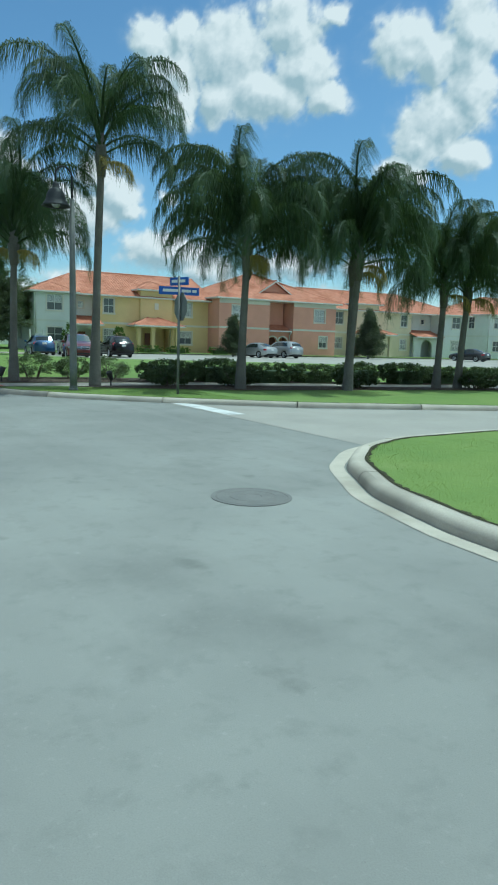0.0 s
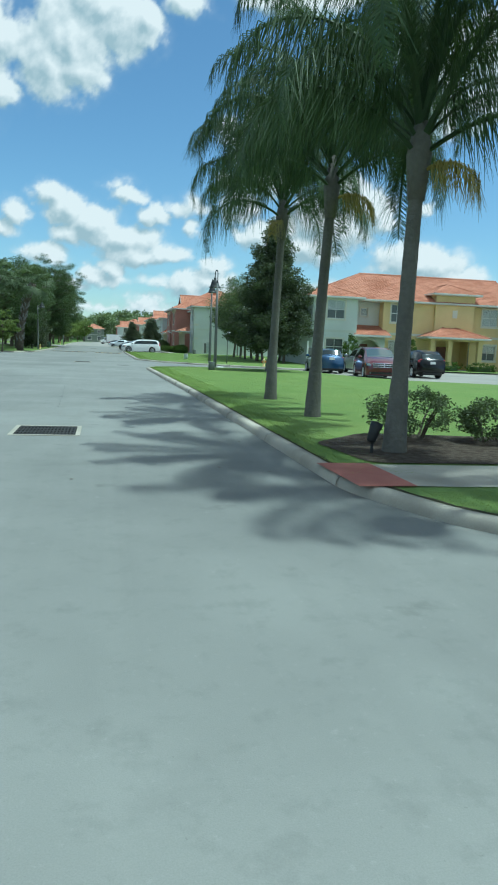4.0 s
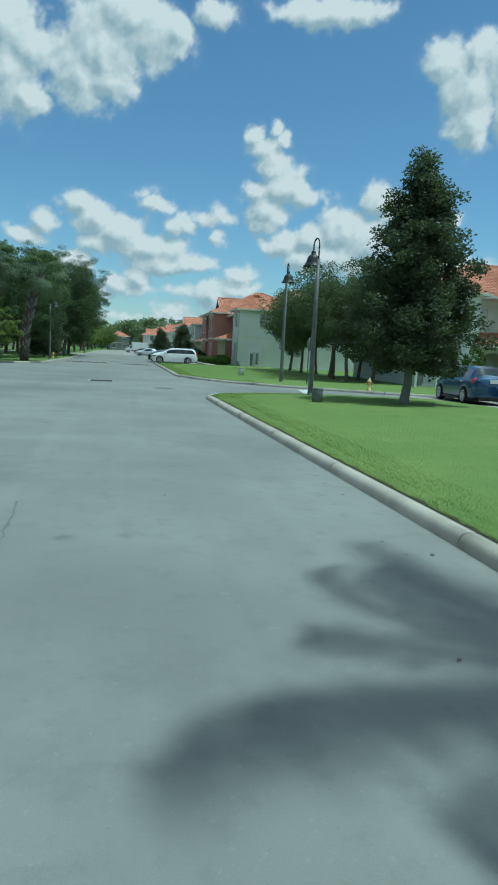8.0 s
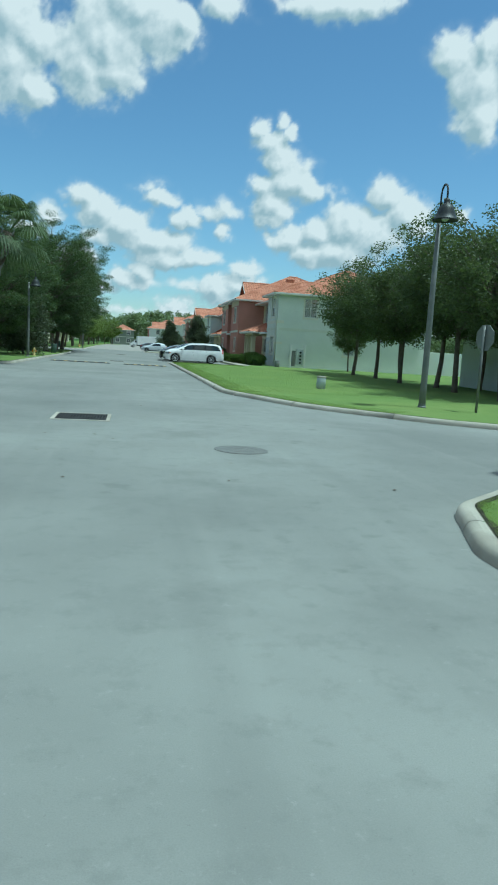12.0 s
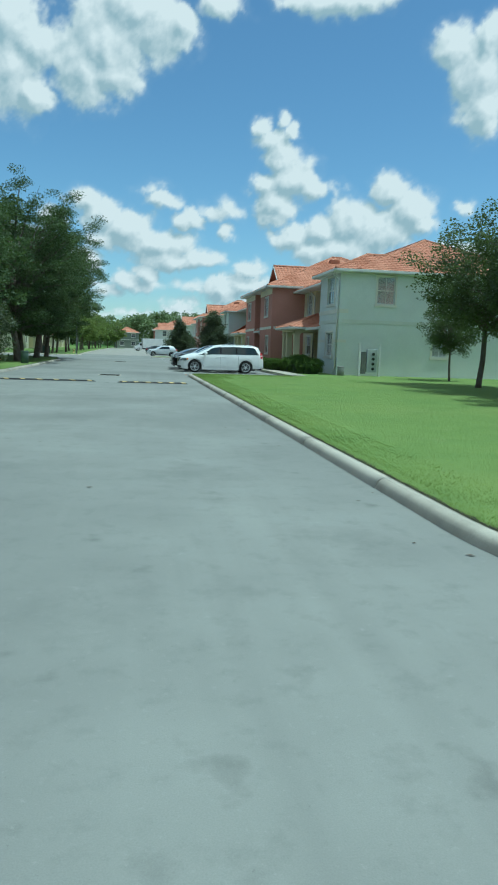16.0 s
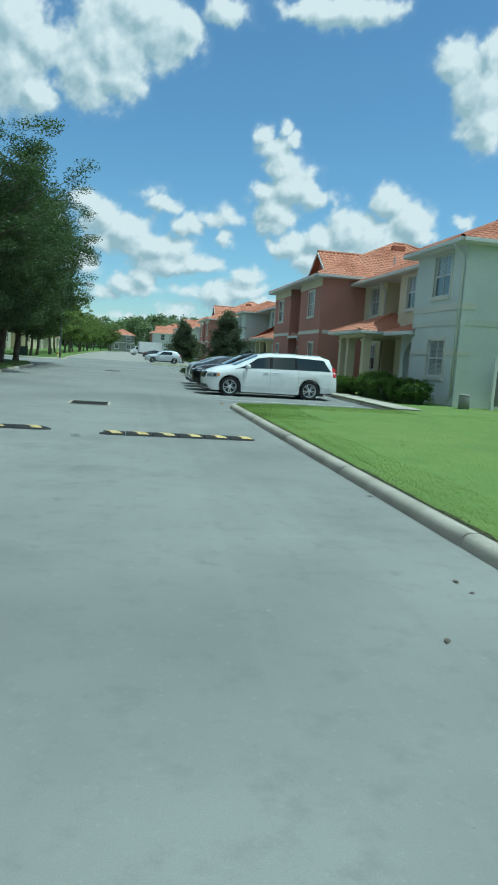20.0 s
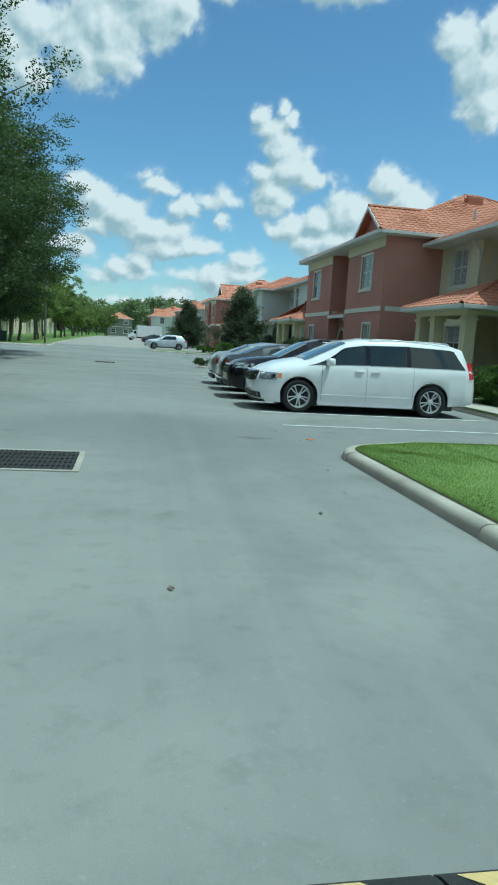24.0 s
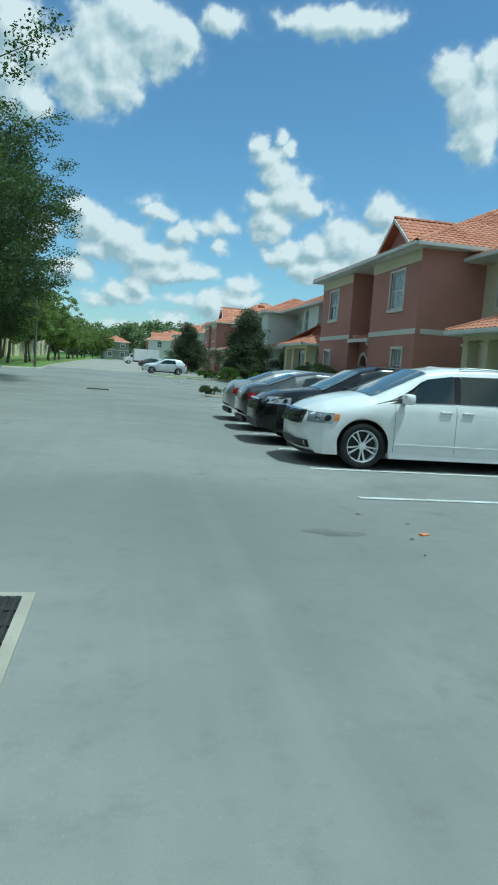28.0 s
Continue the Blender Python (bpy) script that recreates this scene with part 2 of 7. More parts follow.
M["lens_clear"] = plain("head_lamp_clear", (0.36, 0.38, 0.39), 0.14, 0.45, coat=1.0)
M["lens_amber"] = plain("indicator_amber", (0.75, 0.24, 0.03), 0.2, coat=1.0)
M["chrome"] = plain("chrome", (0.65, 0.66, 0.67), 0.12, 1.0)
M["car_glass"] = plain("car_glass", (0.020, 0.028, 0.027), 0.05, 0.0, coat=0.35, spec=0.5)
# paler than car_glass: the sky's reflection is put into the base colour
M["screen_glass"] = plain("windscreen_glass_sky_tint", (0.085, 0.11, 0.11), 0.06, 0.0, coat=0.5, spec=0.5)
glass, gnt, gbs = shader("clear_window_glass", 0.05, 0, (0.9, 0.95, 0.95), 0.5)
gtr, gmx = gnt.nodes.new("ShaderNodeBsdfTransparent"), gnt.nodes.new("ShaderNodeMixShader")
ggl = gnt.nodes.new("ShaderNodeBsdfGlossy")
ggl.inputs["Roughness"].default_value = 0.05
gmx.inputs[0].default_value = 0.08
gnt.links.new(gtr.outputs[0], gmx.inputs[1])
gnt.links.new(ggl.outputs[0], gmx.inputs[2])
gnt.links.new(gmx.outputs[0], gnt.nodes["Material Output"].inputs[0])
gnt.nodes.remove(gbs)
M["clear_pane"] = glass
M["pane"] = plain("window_glass", (0.085, 0.095, 0.10), 0.08, 0.0, coat=0.35, spec=0.5)


def leaf_mat(name, a, b, trans=0.35):
    m, nt, bs = shader(name, 0.55, 0, a, 0.35)
    rnd = nt.nodes.new("ShaderNodeNewGeometry").outputs["Random Per Island"]
    col = mix(nt, a, b, rnd)
    col = mix(nt, col, tuple(v * 0.6 for v in a), noise_tex(nt, 1.1, 3, lo=0.4, hi=0.75))
    nt.links.new(col, bs.inputs["Base Color"])
    t = nt.nodes.new("ShaderNodeBsdfTranslucent")
    nt.links.new(mix(nt, col, (0.2, 0.28, 0.03), 0.35), t.inputs[0])
    mx = nt.nodes.new("ShaderNodeMixShader")
    mx.inputs[0].default_value = trans
    nt.links.new(bs.outputs[0], mx.inputs[1])
    nt.links.new(t.outputs[0], mx.inputs[2])
    nt.links.new(mx.outputs[0], nt.nodes["Material Output"].inputs[0])
    return m


M["oak_leaf"] = leaf_mat("oak_leaf", (0.048, 0.082, 0.036), (0.125, 0.175, 0.066), 0.33)
M["light_leaf"] = leaf_mat("light_leaf", (0.17, 0.235, 0.065), (0.30, 0.36, 0.11), 0.48)
M["magnolia_leaf"] = leaf_mat("magnolia_leaf", (0.062, 0.086, 0.050), (0.135, 0.145, 0.09), 0.3)
M["palm_leaf"] = leaf_mat("palm_leaf", (0.042, 0.078, 0.034), (0.095, 0.142, 0.062), 0.28)
M["palm_dry"] = leaf_mat("palm_dry", (0.32, 0.25, 0.06), (0.42, 0.33, 0.10), 0.25)
M["hedge_leaf"] = leaf_mat("hedge_leaf", (0.07, 0.13, 0.02), (0.13, 0.20, 0.035))
M["bush_leaf"] = leaf_mat("bush_leaf", (0.10, 0.135, 0.065), (0.18, 0.21, 0.105), 0.4)
M["shrub_leaf"] = leaf_mat("shrub_leaf", (0.065, 0.095, 0.045), (0.125, 0.155, 0.075))
M["garden_leaf"] = leaf_mat("garden_leaf", (0.078, 0.105, 0.05), (0.15, 0.18, 0.085), 0.40)
M["fan_leaf"] = leaf_mat("fan_leaf", (0.10, 0.145, 0.065), (0.18, 0.225, 0.12))
# leaf colour paled and greyed, with the haze of distance painted in
M["hazy_far_leaf"] = leaf_mat("hazy_far_leaf", (0.21, 0.27, 0.13), (0.29, 0.345, 0.17), 0.4)
M["blade"] = leaf_mat("grass_blade", (0.30, 0.40, 0.105), (0.38, 0.48, 0.14), 0.5)

# ---- mesh helpers ----
def part(name, bm, material, parent=None, label="", smooth=False):
    me = bpy.data.meshes.new(name)
    bm.to_mesh(me)
    bm.free()
    return part_mesh(name, me, material, parent, label, smooth)


def part_mesh(name, me, material, parent=None, label="", smooth=False):
    if not me.materials:
        me.materials.append(M[material] if isinstance(material, str) else material)
    if smooth:
        me.polygons.foreach_set("use_smooth", [True] * len(me.polygons))
    ob = new(name, me)
    if parent is not None:
        ob.parent = parent
    if label:
        ob["label"] = label
    return ob


def thing(name, m=None, label="", category="", group="", kind=""):
    ob = new(name)
    ob.empty_display_size = 0.2
    if m is not None:
        ob.matrix_world = m
    return tagged(ob, label, category, group, kind)


def box(bm, x0, x1, y0, y1, z0, z1, bevel=0.0):
    g = bmesh.ops.create_cube(bm, size=1.0)["verts"]
    for v in g:
        v.co = Vector(((x0 + x1) / 2 + v.co.x * (x1 - x0), (y0 + y1) / 2 + v.co.y * (y1 - y0), (z0 + z1) / 2 + v.co.z * (z1 - z0)))
    if bevel:
        es = list({e for v in g for e in v.link_edges})
        bmesh.ops.bevel(bm, geom=es, offset=bevel, segments=2, affect="EDGES", profile=0.6)
    return g


def boxed(*a, bevel=0.0):
    bm = bmesh.new()
    box(bm, *a, bevel=bevel)
    return bm


def tube(bm, pts, radii, n=10, cap=True):
    """A tube of rings along points, with one radius each."""
    rings, up = [], Vector((0, 0, 1))
    pts = [Vector(p) for p in pts]
    for i, p in enumerate(pts):
        d = (pts[min(i + 1, len(pts) - 1)] - pts[max(i - 1, 0)]).normalized()
        a = d.cross(up if abs(d.z) < 0.95 else Vector((0, 1, 0))).normalized()
        b = d.cross(a)
        rings.append([bm.verts.new(p + (a * math.cos(k * 2 * math.pi / n) + b * math.sin(k * 2 * math.pi / n)) * radii[i]) for k in range(n)])
    for r, s in zip(rings, rings[1:]):
        for k in range(n):
            bm.faces.new((r[k], r[(k + 1) % n], s[(k + 1) % n], s[k]))
    if cap:
        bm.faces.new(rings[0][::-1])
        bm.faces.new(rings[-1])


def lathe(bm, profile, n=20, centre=(0, 0, 0), caps=True):
    """Spins (radius, z) pairs round the z axis."""
    c = Vector(centre)
    rings = [[bm.verts.new(c + Vector((r * math.cos(k * 2 * math.pi / n), r * math.sin(k * 2 * math.pi / n), z))) for k in range(n)] for r, z in profile]
    for r, s in zip(rings, rings[1:]):
        for k in range(n):
            bm.faces.new((r[k], r[(k + 1) % n], s[(k + 1) % n], s[k]))
    if caps and profile[0][0] > 1e-4:
        bm.faces.new(rings[0][::-1])
    if caps and profile[-1][0] > 1e-4:
        bm.faces.new(rings[-1])


def mesh(name, verts, faces):
    me = bpy.data.meshes.new(name)
    me.from_pydata([tuple(v) for v in verts], [], faces)
    me.update()
    return me


# ---- ground, road, lawns and kerbs ----
def flat(name, pts, z, material, label, category, kind="structure", thick=0.0):
    n = len(pts)
    vs = [(x, y, z) for x, y in pts]
    fs = [list(range(n))]
    if thick:
        vs += [(x, y, z - thick) for x, y in pts]
        fs += [[i, n + i, n + (i + 1) % n, (i + 1) % n] for i in range(n)]
    ob = part_mesh(name, mesh(name, vs, fs), material)
    bm = bmesh.new()
    bm.from_mesh(ob.data)
    bmesh.ops.recalc_face_normals(bm, faces=bm.faces)
    f = max(bm.faces, key=lambda q: q.calc_area())
    if f.normal.z < 0:
        bmesh.ops.reverse_faces(bm, faces=bm.faces)
    bm.to_mesh(ob.data)
    bm.free()
    return tagged(ob, label, category, kind=kind)


def rounded(pts):
    """Rounds the corners given as (x, y, radius)."""
    out, n = [], len(pts)
    for i, p in enumerate(pts):
        r = p[2] if len(p) > 2 else 0
        if not r:
            out.append((p[0], p[1]))
            continue
        a, b, c = Vector(pts[i - 1][:2]), Vector(p[:2]), Vector(pts[(i + 1) % n][:2])
        u, v = (a - b).normalized(), (c - b).normalized()
        ang = u.angle(v)
        d = min(r / math.tan(ang / 2), (a - b).length * 0.48, (c - b).length * 0.48)
        p0, p1 = b + u * d, b + v * d
        for k in range(9):
            t = k / 8
            q = p0 * (1 - t) ** 2 + b * 2 * t * (1 - t) + p1 * t * t
            out.append((q.x, q.y))
    return out


flat("ground", [(-2200, -900), (2200, -900), (2200, 4200), (-2200, 4200)], -0.06, "far_ground", "wide green ground of grass reaching to the horizon", "ground")
flat("road", [(-70, -150), (150, -150), (150, 300), (-70, 300)], 0.0, "asphalt", "worn grey asphalt estate road with faint tyre marks", "road")

KERB_W, KERB_H = 0.19, 0.125


def resample(pts, step):
    out, acc = [Vector(pts[0])], 0.0
    for a, b in zip(pts, pts[1:]):
        a, b = Vector(a), Vector(b)
        L = (b - a).length
        if L < 1e-6:
            continue
        k = max(1, int(math.ceil(L / step)))
        for i in range(1, k + 1):
            out.append(a.lerp(b, i / k))
    return out


def kerb(line, inside=1, piece=3.0, label="pale concrete kerb with joints between lawn and road", width=KERB_W):
    """A kerb along an open line of (x, y); inside: 1 where the lawn lies to the left of the way."""
    pts = resample(line, 0.6)
    offs = []
    for i, p in enumerate(pts):
        d = (pts[min(i + 1, len(pts) - 1)] - pts[max(i - 1, 0)]).normalized()
        offs.append(Vector((-d.y, d.x)) * inside)
    prof = [(0.0, -0.02), (0.006, 0.03), (0.016, 0.068), (0.030, 0.093), (0.050, 0.111), (0.078, 0.121), (0.11, KERB_H), (width, KERB_H - 0.004), (width, -0.02)]
    top = thing("kerb", label=label, category="kerb", kind="structure")
    i = 0
    while i < len(pts) - 1:
        j, run = i, 0.0
        while j < len(pts) - 1 and run < piece:
            run += (pts[j + 1] - pts[j]).length
            j += 1
        if len(pts) - 1 - j < 2:
            j = len(pts) - 1
        vs, fs = [], []
        wob = random.uniform(-0.006, 0.006)
        for k in range(i, j + 1):
            p = pts[k].copy()
            d = (pts[min(k + 1, len(pts) - 1)] - pts[max(k - 1, 0)]).normalized()
            if k == i and i:
                p += d * 0.012
            if k == j and j < len(pts) - 1:
                p -= d * 0.012
            for w, z in prof:
                vs.append((p.x + offs[k].x * (w + (wob if w < 0.15 else 0)), p.y + offs[k].y * (w + (wob if w < 0.15 else 0)), z))
        m = len(prof)
        for k in range(j - i):
            for q in range(m - 1):
                a = k * m + q
                fs.append((a, a + 1, a + m + 1, a + m) if inside < 0 else (a, a + m, a + m + 1, a + 1))
        fs += [tuple(range(m)), tuple(range((j - i) * m, (j - i) * m + m))[::-1]]
        stone = part_mesh("kerb_stone", mesh("kerb_stone", vs, fs), "concrete", top)
        stone.data.polygons.foreach_set("use_smooth", [q % (m - 1) < m - 3 and q < (j - i) * (m - 1) for q in range(len(fs))])
        i = j
    return top


def inset_line(line, inside, w):
    pts = [Vector(p) for p in line]
    out = []
    for i, p in enumerate(pts):
        d = (pts[min(i + 1, len(pts) - 1)] - pts[max(i - 1, 0)]).normalized()
        out.append((p.x - d.y * inside * w, p.y + d.x * inside * w))
    return out


def curve(pts, r=2.0):
    """An open line whose inner corners are rounded."""
    if len(pts) < 3:
        return [tuple(p[:2]) for p in pts]
    full = [(p[0], p[1], (p[2] if len(p) > 2 else 0)) for p in pts]
    full[0], full[-1] = full[0][:2], full[-1][:2]
    return rounded(full)


def block(name, line, inside, back, material="lawn", label="", z=0.12, width=KERB_W):
    """A lawn behind a kerb: the kerb's open line, then the back corners."""
    kerb(line, inside, width=width)
    # a ragged strip of soil, where the turf is edged, with the grass edge's shadow in its colour
    wander = np.random.default_rng(int(abs(line[0][0] * 10)) + len(line))
    way = [tuple(q) for q in resample(line, 0.17)]
    near, off = inset_line(way, inside, width - 0.01), inset_line(way, inside, width + 0.065)
    vs = []
    for (x0, y0), (x1, y1) in zip(near, off):
        f = wander.uniform(0.45, 1.15)
        vs += [(x0, y0, z + 0.007), (x0 + (x1 - x0) * f, y0 + (y1 - y0) * f, z + 0.007)]
    fs = [(k, k + 1, k + 3, k + 2) if inside < 0 else (k, k + 2, k + 3, k + 1) for k in range(0, len(vs) - 2, 2)]
    tagged(part_mesh("soil_edge", mesh("soil_edge", vs, fs), "soil"), "soil strip between kerb and grass, painted dark with the grass edge's shadow", "soil", kind="structure")
    return flat(name, inset_line(line, inside, width - 0.03) + back, z, material, label, "lawn", "structure")


# lawn with the palms, between the road, the crossing street and the car park
palm_lawn_line = curve([(60, -101.5), (14, -93.1, 8), (9.0, -90.8, 3), (6.1, -88.7, 3), (4.5, -87.2, 2), (3.35, -85.6, 2), (2.86, -84.2, 2), (2.84, -70), (2.56, -53.1, 1.0), (3.05, -51.7, 0.9), (4.5, -50.45, 1.5), (7.1, -49.25, 2.5), (12.0, -49.6)])
block("lawn_palms", palm_lawn_line, -1, [(13.5, -56.9), (15.4, -59.3), (20, -60.9), (34, -67.3), (60, -79)], label="mown bright green lawn with palms along the road")
# lawn beside the start
start_lawn_line = curve([(3.5, -140), (3.5, -101.6), (3.62, -100.1, 2), (3.95, -98.8, 2), (4.75, -97.4, 2), (5.7, -96.5, 2), (6.8, -96.0, 2), (9, -95.9), (16, -97.0, 6), (60, -106)])
block("lawn_start", start_lawn_line, -1, [(60, -140)], label="mown green lawn inside a rounded kerb", width=0.23)
# lawn of the house block beyond the side street
house_lawn_line = curve([(14.5, -46.5), (11.5, -45.6, 3), (7.0, -42.9, 4), (4.4, -40.0, 5), (2.8, -35.5, 5), (2.75, -22), (2.65, -4.4, 1.0), (4.2, -3.7, 1.5), (8.3, -3.6)])
block("lawn_houses", house_lawn_line, -1, [(8.3, 260), (140, 260), (140, -41.5), (22, -41.5), (15.5, -44.5)], label="mown green lawn round the terrace houses")
# far side of the road
left_a = curve([(-60, -37.5), (-11, -37.7), (-7.3, -38.2, 1.5), (-6.7, -41.5, 2), (-6.6, -150)])
block("lawn_left_near", left_a, -1, [(-60, -150)], label="green verge shaded by trees")
left_b = curve([(-60, 30.5), (-11, 30.0), (-7.6, 28.8, 3), (-6.5, 22, 5), (-6.2, 5), (-6.3, -20, 3), (-7.6, -24.5, 4), (-11, -26.5), (-60, -27)])
block("lawn_left_middle", left_b, -1, [(-70, 0)], label="green verge shaded by a row of oaks")
left_c = curve([(-9.4, 290), (-8.8, 120), (-7.6, 60), (-6.9, 47.5, 3), (-9, 44.6, 3), (-14, 44.0), (-60, 43.5)])
block("lawn_left_far", left_c, -1, [(-70, 290)], label="green verge with a row of trees")

# ---- clouds: a far backdrop of cumulus, thousands of metres off ----
# puffs: bearing, height over the horizon, half width and half height, in degrees
BANK_NORTH = [(-9.6, 19.2, 3.0, 3.1), (-9.7, 21.9, 2.8, 2.4), (-8.1, 20.8, 2.5, 1.6), (-4.3, 19.8, 2.5, 2.4), (-2.7, 21.8, 3.6, 2.8), (1.1, 22.8, 3.1, 2.1), (3.0, 23.1, 1.4, 1.8), (-0.7, 24.1, 3.6, 1.7),
              (-8.0, 18.0, 1.5, 1.3), (-13.5, 20.5, 4.0, 3.6), (-2.0, 19.6, 2.0, 1.6), (6.2, 24.6, 1.8, 1.0), (14.9, 25.0, 3.9, 1.1), (12.1, 25.1, 2.1, 0.8), (17.1, 25.1, 1.7, 0.9)]
TOWER = [(9.4, 17.0, 0.75, 0.75), (11.1, 17.3, 0.6, 0.75), (11.9, 16.6, 0.65, 0.6), (10.4, 15.9, 1.5, 0.8), (11.1, 14.7, 1.6, 1.3), (10.1, 12.6, 1.5, 1.0), (12.3, 13.3, 2.2, 1.7), (13.8, 12.5, 1.3, 0.9), (11.1, 11.5, 1.9, 1.1), (10.6, 10.5, 1.2, 0.7)]
BANK_LOW = [(12.1, 8.8, 1.7, 1.3), (13.9, 7.8, 2.0, 1.2), (14.6, 9.6, 1.7, 1.2), (17.1, 10.1, 2.6, 1.8), (20.0, 12.5, 1.7, 1.3), (21.5, 11.1, 1.8, 1.6), (18.9, 9.3, 3.3, 1.8), (22.6, 9.9, 1.2, 0.9), (16.4, 7.9, 2.9, 1.4)]
DRIFT = [(-4.2, 11.0, 1.3, 1.0), (-2.8, 9.9, 1.9, 1.4), (-1.0, 9.0, 2.5, 1.6), (1.5, 8.1, 3.0, 1.3), (4.5, 7.1, 2.4, 0.9), (-2.7, 8.3, 1.5, 0.9), (3.7, 10.0, 1.2, 0.9), (1.8, 11.3, 1.3, 0.7), (4.5, 9.6, 0.7, 0.5), (7.0, 9.2, 0.7, 0.7), (2.7, 6.9, 3.3, 0.8),
         (-0.9, 5.2, 1.3, 0.8), (0.7, 5.7, 1.1, 0.9), (8.8, 6.5, 1.2, 0.7), (6.7, 4.7, 1.7, 0.9), (8.5, 5.3, 1.7, 0.9), (-7.0, 9.5, 1.1, 0.9), (-8.0, 8.3, 1.6, 0.8), (-4.6, 6.6, 1.8, 0.9)]
BANK_EAST = [(24.0, 21.9, 1.8, 1.6), (25.8, 19.9, 2.1, 2.8), (26.5, 22.3, 1.4, 1.6), (26.6, 17.7, 1.6, 2.0), (30.1, 21.2, 3.5, 2.8), (34.9, 23.0, 2.8, 2.4), (33.1, 18.9, 4.2, 2.1), (38.0, 18.7, 2.1, 1.3), (29.6, 18.4, 2.0, 1.9), (36.0, 20.5, 2.6, 2.0)]
BANK_FAR_EAST = [(43.8, 21.8, 2.8, 2.1), (46.3, 21.0, 2.3, 2.0), (48.9, 22.3, 2.3, 2.8), (47.1, 17.0, 3.3, 2.2), (49.1, 18.9, 2.2, 2.8), (45.5, 15.3, 2.3, 1.8), (44.3, 13.4, 2.2, 1.2), (48.7, 14.4, 2.1, 1.4), (38.5, 24.2, 1.1, 0.7),
                 (22.2, 10.1, 0.9, 0.7), (25.5, 11.1, 0.8, 0.6), (25.3, 7.0, 3.8, 1.7), (28.5, 5.7, 2.4, 1.1), (35.4, 6.2, 2.4, 1.2), (41.3, 6.3, 1.9, 0.9)]
CLOUDS = [(a, e, ra * 1.12, re * 1.12, 1.0) for bank in (BANK_NORTH, TOWER, BANK_LOW, DRIFT, BANK_EAST, BANK_FAR_EAST) for a, e, ra, re in bank]
prng = np.random.default_rng(8)
for i in range(64):      # small thin puffs low over the horizon and torn wisps between the banks
    e = prng.uniform(0.8, 5.2)
    CLOUDS.append((prng.uniform(-12, 48), e, prng.uniform(1.2, 2.0 + 9.0 / e), prng.uniform(0.5, 1.1), prng.uniform(0.45, 0.75)))
for a, e in ((1.0, 12.0), (5.8, 10.4), (7.2, 10.9), (6.6, 10.5), (-12.0, 24.0), (19.0, 25.5), (15.5, 12.5)):
    CLOUDS.append((a, e, 1.5, 0.8, 0.6))
crng = np.random.default_rng(15)
sun_az = math.degrees(math.atan2(sun_dir.x, sun_dir.y))
REST = []          # unseen glowing cumulus added all round, away from the sun, to fill shaded walls
while len(REST) < 165:
    az, el = crng.uniform(-180, 180), crng.uniform(3, 80)
    if -14 < az < 54 and el < 34:
        continue
    da = ((az - sun_az + 180) % 360 - 180) * math.cos(math.radians(el))
    if math.hypot(da, el - math.degrees(SUN_EL)) < 20:
        continue
    REST.append((az, el, crng.uniform(4, 12) / max(0.3, math.cos(math.radians(el))), crng.uniform(3, 6), 1.0))


def fbm(az, el, scale, octaves, seed):
    """Sums smooth lattice noise over the grid."""
    out, amp, total = np.zeros_like(az), 1.0, 0.0
    for o in range(octaves):
        r = np.random.default_rng(seed + o)
        lat = r.random((96, 256))
        u, v = (az + 200) / scale, (el + 50) / scale
        iu, iv = np.floor(u).astype(int), np.floor(v).astype(int)
        fu, fv = u - iu, v - iv
        fu, fv = fu * fu * (3 - 2 * fu), fv * fv * (3 - 2 * fv)
        q = lambda a, b: lat[b % 96, a % 256]
        out += amp * ((q(iu, iv) * (1 - fu) + q(iu + 1, iv) * fu) * (1 - fv) + (q(iu, iv + 1) * (1 - fu) + q(iu + 1, iv + 1) * fu) * fv)
        total += amp
        amp *= 0.58
        scale *= 0.5
    return out / total


def cloud_field(az, el, clouds, rough):
    wx = (fbm(az, el, 1.6 * rough, 5, 50) - 0.5) * 1.5 * rough
    wy = (fbm(az, el, 1.6 * rough, 5, 60) - 0.5) * 1.4 * rough
    best = np.full_like(az, -1.0)
    for ca, ce, ra, re, w in clouds:
        d = 1 - np.sqrt(((az + wx - ca) / ra) ** 2 + ((el + wy - ce) / re) ** 2)
        best = np.maximum(best, d * np.minimum(1.0, 0.45 + min(ra, re) / 2.6) * w + (w - 1) * 0.22)
    return best + (fbm(az, el, 1.1 * rough, 6, 70) - 0.5) * 0.62


